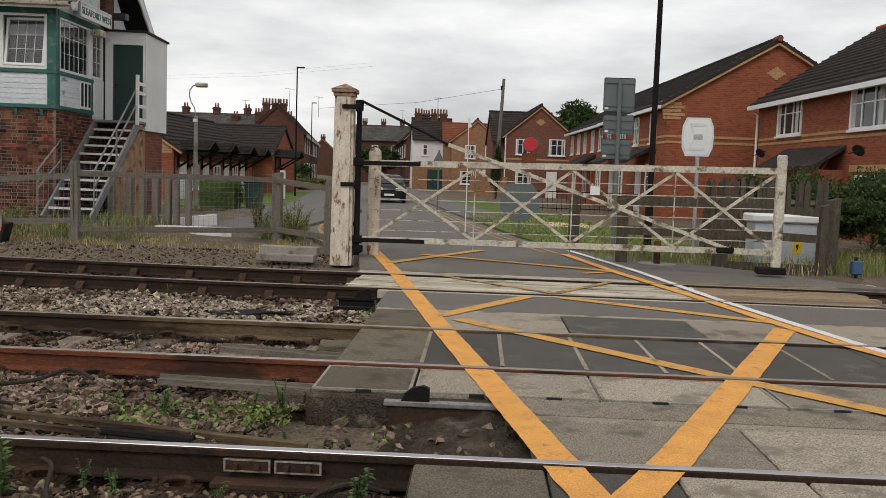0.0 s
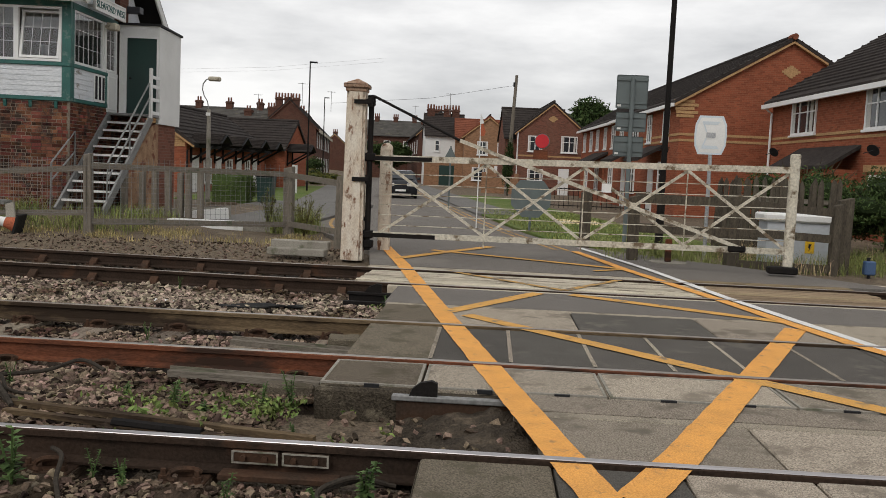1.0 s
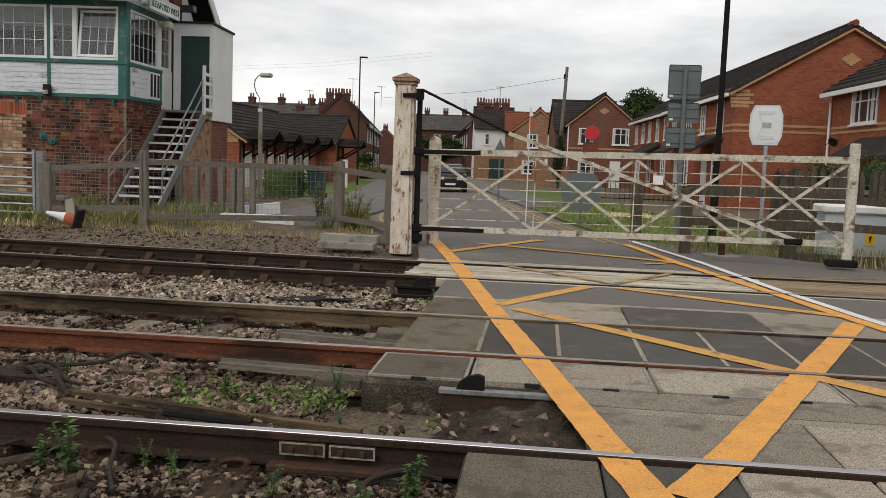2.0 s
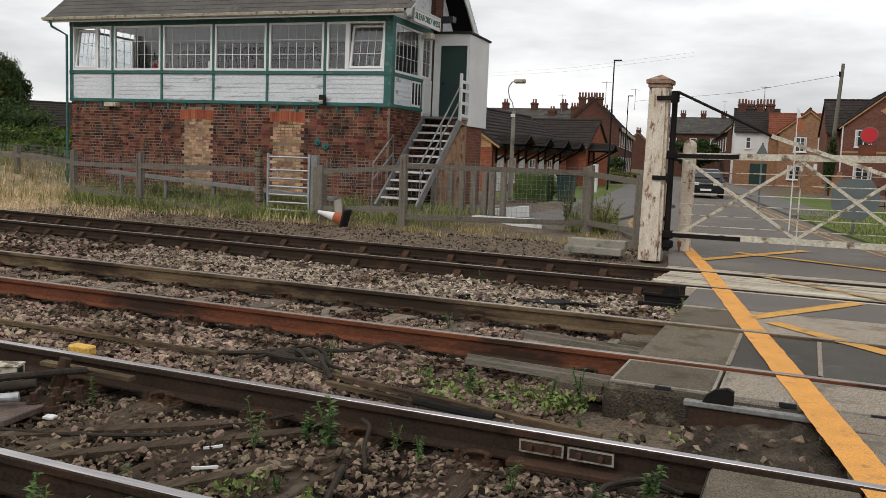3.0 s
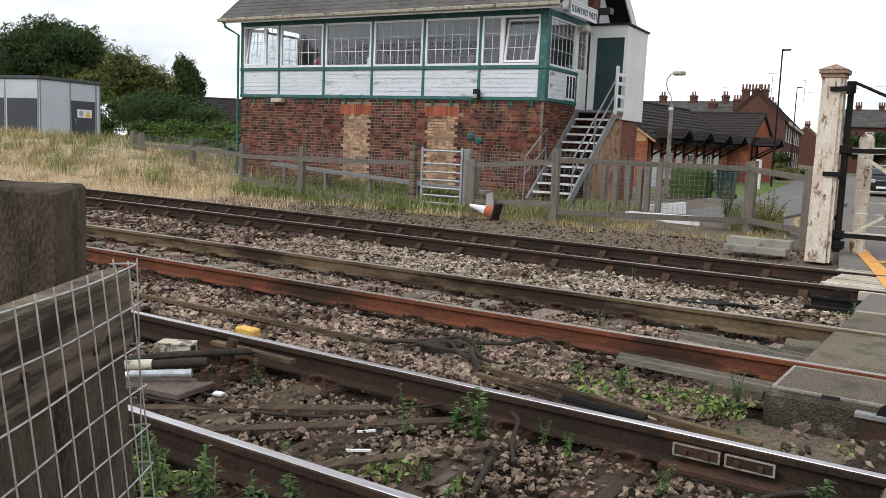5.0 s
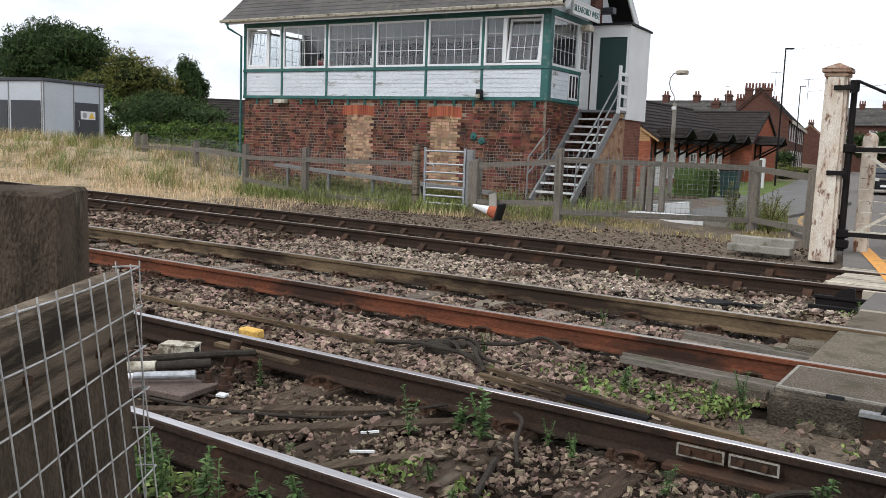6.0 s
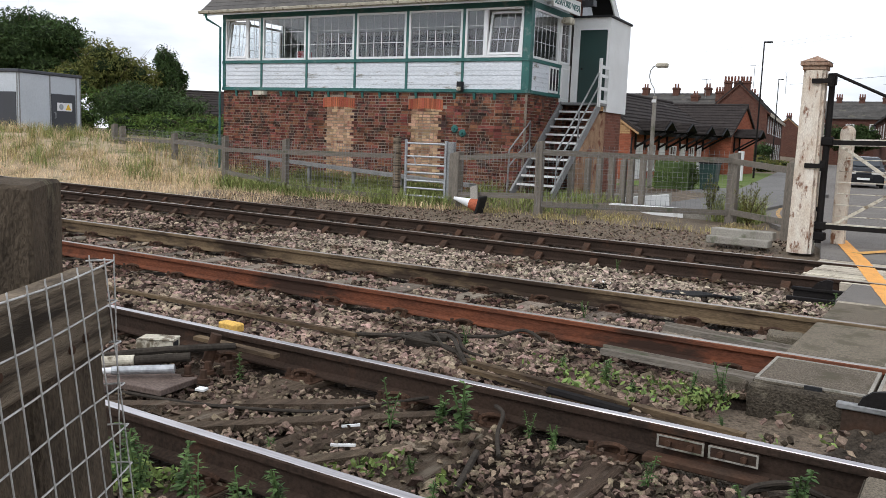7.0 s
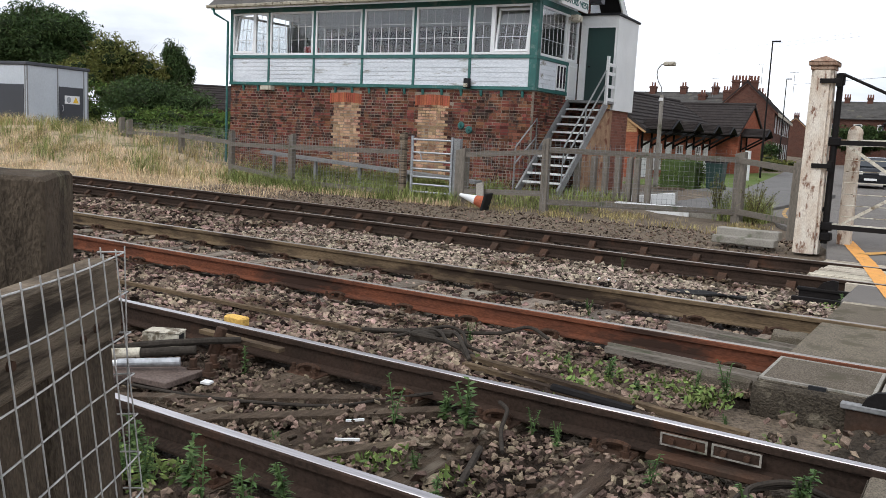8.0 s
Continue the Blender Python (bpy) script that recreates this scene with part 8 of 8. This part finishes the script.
for x0, y0, x1, y1, zz, lab in ((-2.1, 6.08, -0.95, 5.98, -0.1, "long grey timber plank beside the rail"), (-2.0, 7.2, -0.95, 7.0, -0.1, "long grey timber plank between the rails")):
    tp = thing("plank", lab, "plank")
    part("board", beam(BM(), (x0, y0, zz), (x1, y1, zz), 0.05, 0.045), "timber_rail", tp)
    part("lip", beam(BM(), (x0, y0 + 0.03, zz + 0.03), (x1, y1 + 0.03, zz + 0.03), 0.012, 0.03), "timber_rail", tp)
for x, y, sx, sy in ((-1.2, 5.98, 0.16, 0.1), (-1.12, 7.62, 0.14, 0.12)):
    tb = thing("concrete_block", "small weathered concrete block beside the deck", "block", pose(x, y, -0.2, 0, 0, 8))
    part("block", worn(box(BM(), -sx, sx, -sy, sy, 0, 0.11, 0.015), x, 0.01, 12), "slab_mossy", tb)
# broken tarmac where the deck ends
bm = BM()
vs = [[bm.verts.new((-0.94 + 1.38 * i / 30, 4.545 + 1.19 * j / 24, -0.3 + 0.1 * step(-0.8, 0.0, -0.94 + 1.38 * i / 30) + 0.06 * step(-0.9, 0.4, -0.94 + 1.38 * i / 30) * (1 + j / 24) + 0.035 * noise.noise(Vector((i * 0.35, j * 0.35, 0))) + 0.03 * noise.noise(Vector((i * 0.9, j * 0.9, 4))))) for i in range(31)] for j in range(25)]
for j in range(24):
    for i in range(30):
        bm.faces.new((vs[j][i], vs[j][i + 1], vs[j + 1][i + 1], vs[j + 1][i]))
solid("broken_tarmac", bm, "asphalt_dark", "lumpy black broken tarmac at the deck's edge", "tarmac", kind="structure")
gb_ = thing("guard_bracket", "black cast iron deck guard with a rounded fin", "bracket", pose(-0.02, 5.62, 0))
part("bar", box(BM(), -0.45, 0.42, -0.03, 0.03, -0.07, -0.035, 0.006), "galv_dull", gb_, "worn steel bar")
part("web", box(BM(), -0.42, 0.4, -0.01, 0.1, -0.3, -0.07, 0.006), "chair", gb_)
part("fin", extrude(BM(), [(-0.34, -0.035), (-0.16, -0.035), (-0.16, 0.05), (-0.2, 0.065), (-0.27, 0.05), (-0.32, 0.01)], -0.02, 0.02, "y"), "black_iron", gb_)
gb2 = thing("guard_bracket", "black cast iron deck guard with a rounded fin", "bracket", pose(-1.1, 9.95, 0))
part("bar", box(BM(), -0.4, 0.4, -0.03, 0.03, -0.07, -0.035, 0.006), "black_iron", gb2)
part("web", box(BM(), -0.38, 0.38, -0.01, 0.1, -0.3, -0.07, 0.006), "black_iron", gb2)
part("fin", extrude(BM(), [(-0.2, -0.035), (0.0, -0.035), (0.0, 0.06), (-0.06, 0.07), (-0.15, 0.03)], -0.02, 0.02, "y"), "black_iron", gb2)
part("side_bar", box(BM(), -0.4, 0.3, -0.3, -0.24, -0.2, -0.1, 0.006), "black_iron", gb2)
# loose stones on the broken tarmac
stones(60, -0.8, 0.3, 4.6, 5.4, 0.02, 0.05, lambda x, y: -0.13, 77, "rubble", "loose bits of rubble on the broken tarmac", "stone_brown")


def chip(x, y, z, l, w, rz, mt, label):
    t = thing("litter", label, "litter", pose(x, y, z, rnd.uniform(-8, 8), rnd.uniform(-8, 8), rz))
    part("piece", worn(box(BM(), -l / 2, l / 2, -w / 2, w / 2, 0, 0.012), x, 0.006, 9), mt, t)


for x, y, l, w, rz, mt, lab in ((-2.45, 3.55, 0.13, 0.012, 20, "white_paint", "white splinter lying on the dirt"), (-2.6, 3.8, 0.1, 0.016, 50, "white_paint", "white plastic strip lying on the dirt"),
                                (-2.15, 3.75, 0.14, 0.05, -20, "board_near", "pale bark chip lying on the dirt"), (-3.7, 3.75, 0.06, 0.05, 10, "white_paint", "white scrap beside the point gear"),
                                (-2.1, 3.05, 0.12, 0.03, 70, "board_near", "pale wood chip on the dirt"), (0.05, 5.3, 0.07, 0.05, 20, "yellow", "flake of yellow paint on the tarmac"), (-3.4, 9.3, 0.2, 0.1, 10, "white_paint", "white scrap on the ballast")):
    chip(x, y, -0.155, l, w, rz, mt, lab)
ps = thing("black_sheet", "torn black plastic sheet on the ballast", "sheet", pose(-2.3, 9.2, -0.14, 0, 0, 5))
part("sheet", worn(box(BM(), -0.45, 0.45, -0.08, 0.08, 0, 0.015), 6, 0.04, 5), "rubber", ps)


# ---- weeds ----
def weed(x, y, h, leaves, size, seed, label, broad=False, mt="weed", z=-0.19):
    rng = random.Random(seed)
    t = thing("weed", label, "weed", pose(x, y, z))
    st = BM()
    pts, fcs = [], []
    for s in range(rng.randint(2, 4)):
        a, l = rng.uniform(0, 6.28), h * rng.uniform(0.65, 1.05)
        q = [Vector((0, 0, 0))]
        for k in range(1, 5):
            q.append(Vector((math.cos(a) * l * 0.22 * (k / 4) ** 1.5, math.sin(a) * l * 0.22 * (k / 4) ** 1.5, l * k / 4)))
        tube(st, q, 0.0035 + 0.002 * broad, 4)
        for i in range(leaves):
            f = 0.12 + 0.88 * (i + rng.random()) / leaves
            k = min(3, int(f * 4))
            p = q[k].lerp(q[k + 1], f * 4 - k if f < 1 else 1)
            b = rng.uniform(0, 6.28)
            ll = size * rng.uniform(0.7, 1.3) * (1.15 - 0.5 * f)
            up = rng.uniform(-0.2, 0.6)
            d = Vector((math.cos(b), math.sin(b), up)).normalized()
            sd = Vector((-math.sin(b), math.cos(b), 0)) * ll * (0.3 if broad else 0.17)
            dr = Vector((0, 0, -ll * 0.18))
            n0 = len(pts)
            pts += [p, p + d * ll * 0.45 + sd, p + d * ll + dr, p + d * ll * 0.45 - sd, p + d * ll * 0.5 + Vector((0, 0, -ll * 0.06))]
            fcs += [[n0, n0 + 1, n0 + 4], [n0 + 1, n0 + 2, n0 + 4], [n0 + 2, n0 + 3, n0 + 4], [n0 + 3, n0, n0 + 4]]
    part("stem", st, mt, t)
    ob = new("foliage", numpy_mesh("foliage", [tuple(p) for p in pts], fcs, mt))
    ob.parent = t
    return t


for i, (x, y, h, n, sz, lab, br) in enumerate((
        (-2.45, 3.95, 0.3, 12, 0.085, "upright leafy green weed in the dirt", False), (-2.1, 4.12, 0.34, 7, 0.12, "broad-leaved green dock weed by the rail", True),
        (-1.78, 4.28, 0.24, 10, 0.05, "thin green weed by the rail", False), (-1.6, 4.2, 0.17, 10, 0.06, "small green weed by the rail", False),
        (-3.72, 4.08, 0.24, 12, 0.06, "fine-leaved green weed by the rail", False), (-2.3, 4.22, 0.18, 8, 0.08, "dark green broad weed by the rail", True),
        (-0.42, 4.15, 0.3, 14, 0.09, "bushy green weed against the deck", True), (-0.6, 3.95, 0.2, 12, 0.07, "bushy green weed against the deck", True),
        (-1.05, 4.05, 0.22, 12, 0.07, "leafy weed in front of the rail joint", False), (-2.95, 2.62, 0.3, 16, 0.08, "bushy green weed by the near rail", True),
        (-2.8, 2.6, 0.36, 16, 0.09, "tall seeding weed by the near rail", False), (-2.65, 2.72, 0.3, 16, 0.09, "leafy green weed by the near rail", True), (-3.25, 2.72, 0.28, 18, 0.09, "bushy green weed by the near rail", True),
        (-3.1, 2.8, 0.25, 16, 0.08, "bushy green weed by the near rail", True), (-2.45, 2.62, 0.34, 12, 0.09, "tall seeding weed by the near rail", False),
        (-2.25, 2.66, 0.3, 14, 0.09, "tall leafy weed by the near rail", False), (-2.05, 2.7, 0.32, 14, 0.1, "tall leafy weed by the near rail", False),
        (-1.3, 5.6, 0.26, 14, 0.08, "bright green weed against the slab", False), (-1.12, 5.62, 0.3, 16, 0.08, "bright green weed against the slab", False),
        (-1.85, 5.5, 0.2, 12, 0.08, "bright green weed in the ballast", True), (-1.6, 5.35, 0.12, 10, 0.07, "low bright green weed in the ballast", True),
        (-2.2, 5.6, 0.14, 10, 0.07, "low bright green weed in the ballast", True), (-3.05, 5.75, 0.2, 10, 0.06, "thin weed beside the rail", False),
        (-1.0, 9.5, 0.22, 12, 0.07, "green weed at the deck's edge", True), (-0.95, 9.8, 0.16, 10, 0.06, "green weed at the deck's edge", True),
        (-2.7, 3.3, 0.1, 10, 0.05, "low green weed in the dirt", False), (-2.0, 3.5, 0.12, 12, 0.05, "low green weed in the dirt", False), (-1.75, 3.3, 0.14, 12, 0.06, "low green weed in the dirt", False),
        (-2.55, 6.9, 0.14, 10, 0.06, "low green weed between the sleepers", True), (-3.6, 10.3, 0.22, 8, 0.05, "thin dry weed by the siding", False),
        (-2.8, 7.4, 0.2, 8, 0.05, "thin weed between the sleepers", False), (-0.95, 5.0, 0.14, 10, 0.05, "small green weed beside the rodding", False), (-0.75, 4.7, 0.12, 10, 0.05, "small green weed beside the rodding", False))):
    weed(x, y, h * 0.92, int(n * 2.3), sz * 0.56, 100 + i, lab, br)
# low creeping weed patches
for seed, (cx, cy, rx, ry), n in ((71, (-1.5, 5.4, 0.8, 0.45), 38), (72, (-2.15, 5.5, 0.5, 0.35), 14), (76, (-1.2, 5.55, 0.25, 0.2), 14), (73, (-3.05, 2.68, 0.35, 0.15), 40), (74, (-2.0, 3.3, 0.35, 0.25), 8), (75, (-1.05, 9.7, 0.25, 0.3), 8)):
    rgp = random.Random(seed)
    bl = [(cx + rgp.gauss(0, 0.5) * rx, cy + rgp.gauss(0, 0.5) * ry, -0.15 + rgp.uniform(-0.01, 0.03), *([rgp.uniform(0.04, 0.1)] * 2), 0.035) for _ in range(n)]
    ob = new("weed_patch", leaf_mesh("weed_patch", bl, 5200, 0.022, "weed_bright", seed, aspect=0.9))
    tagged(ob, "low creeping bright green weeds on the ballast", "weeds", kind="stuff")

# ---- bricks at the near corner of the signal box ----
for x0, z, w in near_bricks:
    if w > 0.2:
        shared("brick", BRICK_S, sbox, pose(x0, rb.uniform(-0.003, 0.002), z))
    elif w > 0.095:
        shared("brick", BRICK_H, sbox, pose(x0, rb.uniform(-0.003, 0.002), z))
    else:
        ob = shared("brick", BRICK_H, sbox, pose(x0, rb.uniform(-0.003, 0.002), z))
        ob.scale = (w / 0.101, 1, 1)


# ---- aerials and overhead wires ----
for x, y, z in ((-19.4, 86.0, 8.6), (-17.6, 92.0, 8.4), (-4.5, 88.0, 8.3), (-27.0, 97.0, 8.2), (-12.0, 130.0, 10.0)):
    ae = thing("aerial", "thin television aerial on a rooftop mast", "aerial", pose(x, y, z - 1.2, 0, 0, 30))
    part("mast", cyl(BM(), (0, 0, 0), (0, 0, 2.2), 0.025, 0.025, 6), "galv_dull", ae)
    part("boom", cyl(BM(), (-0.5, 0, 2.1), (0.5, 0, 2.1), 0.015, 0.015, 5), "galv_dull", ae)
    for k in range(5):
        part("element", cyl(BM(), (-0.4 + 0.2 * k, -0.3, 2.1), (-0.4 + 0.2 * k, 0.3, 2.1), 0.012, 0.012, 5), "galv_dull", ae)
for z in (9.6, 9.9):
    ow = thing("overhead_wire", "thin overhead wire above the far roofs", "wire")
    part("wire", tube(BM(), [(-45, 88, z + 0.8), (-32, 82, z + 0.1), (-20, 76, z), (-9, 70, z + 0.4)], 0.006, 4), "galv_dull", ow)
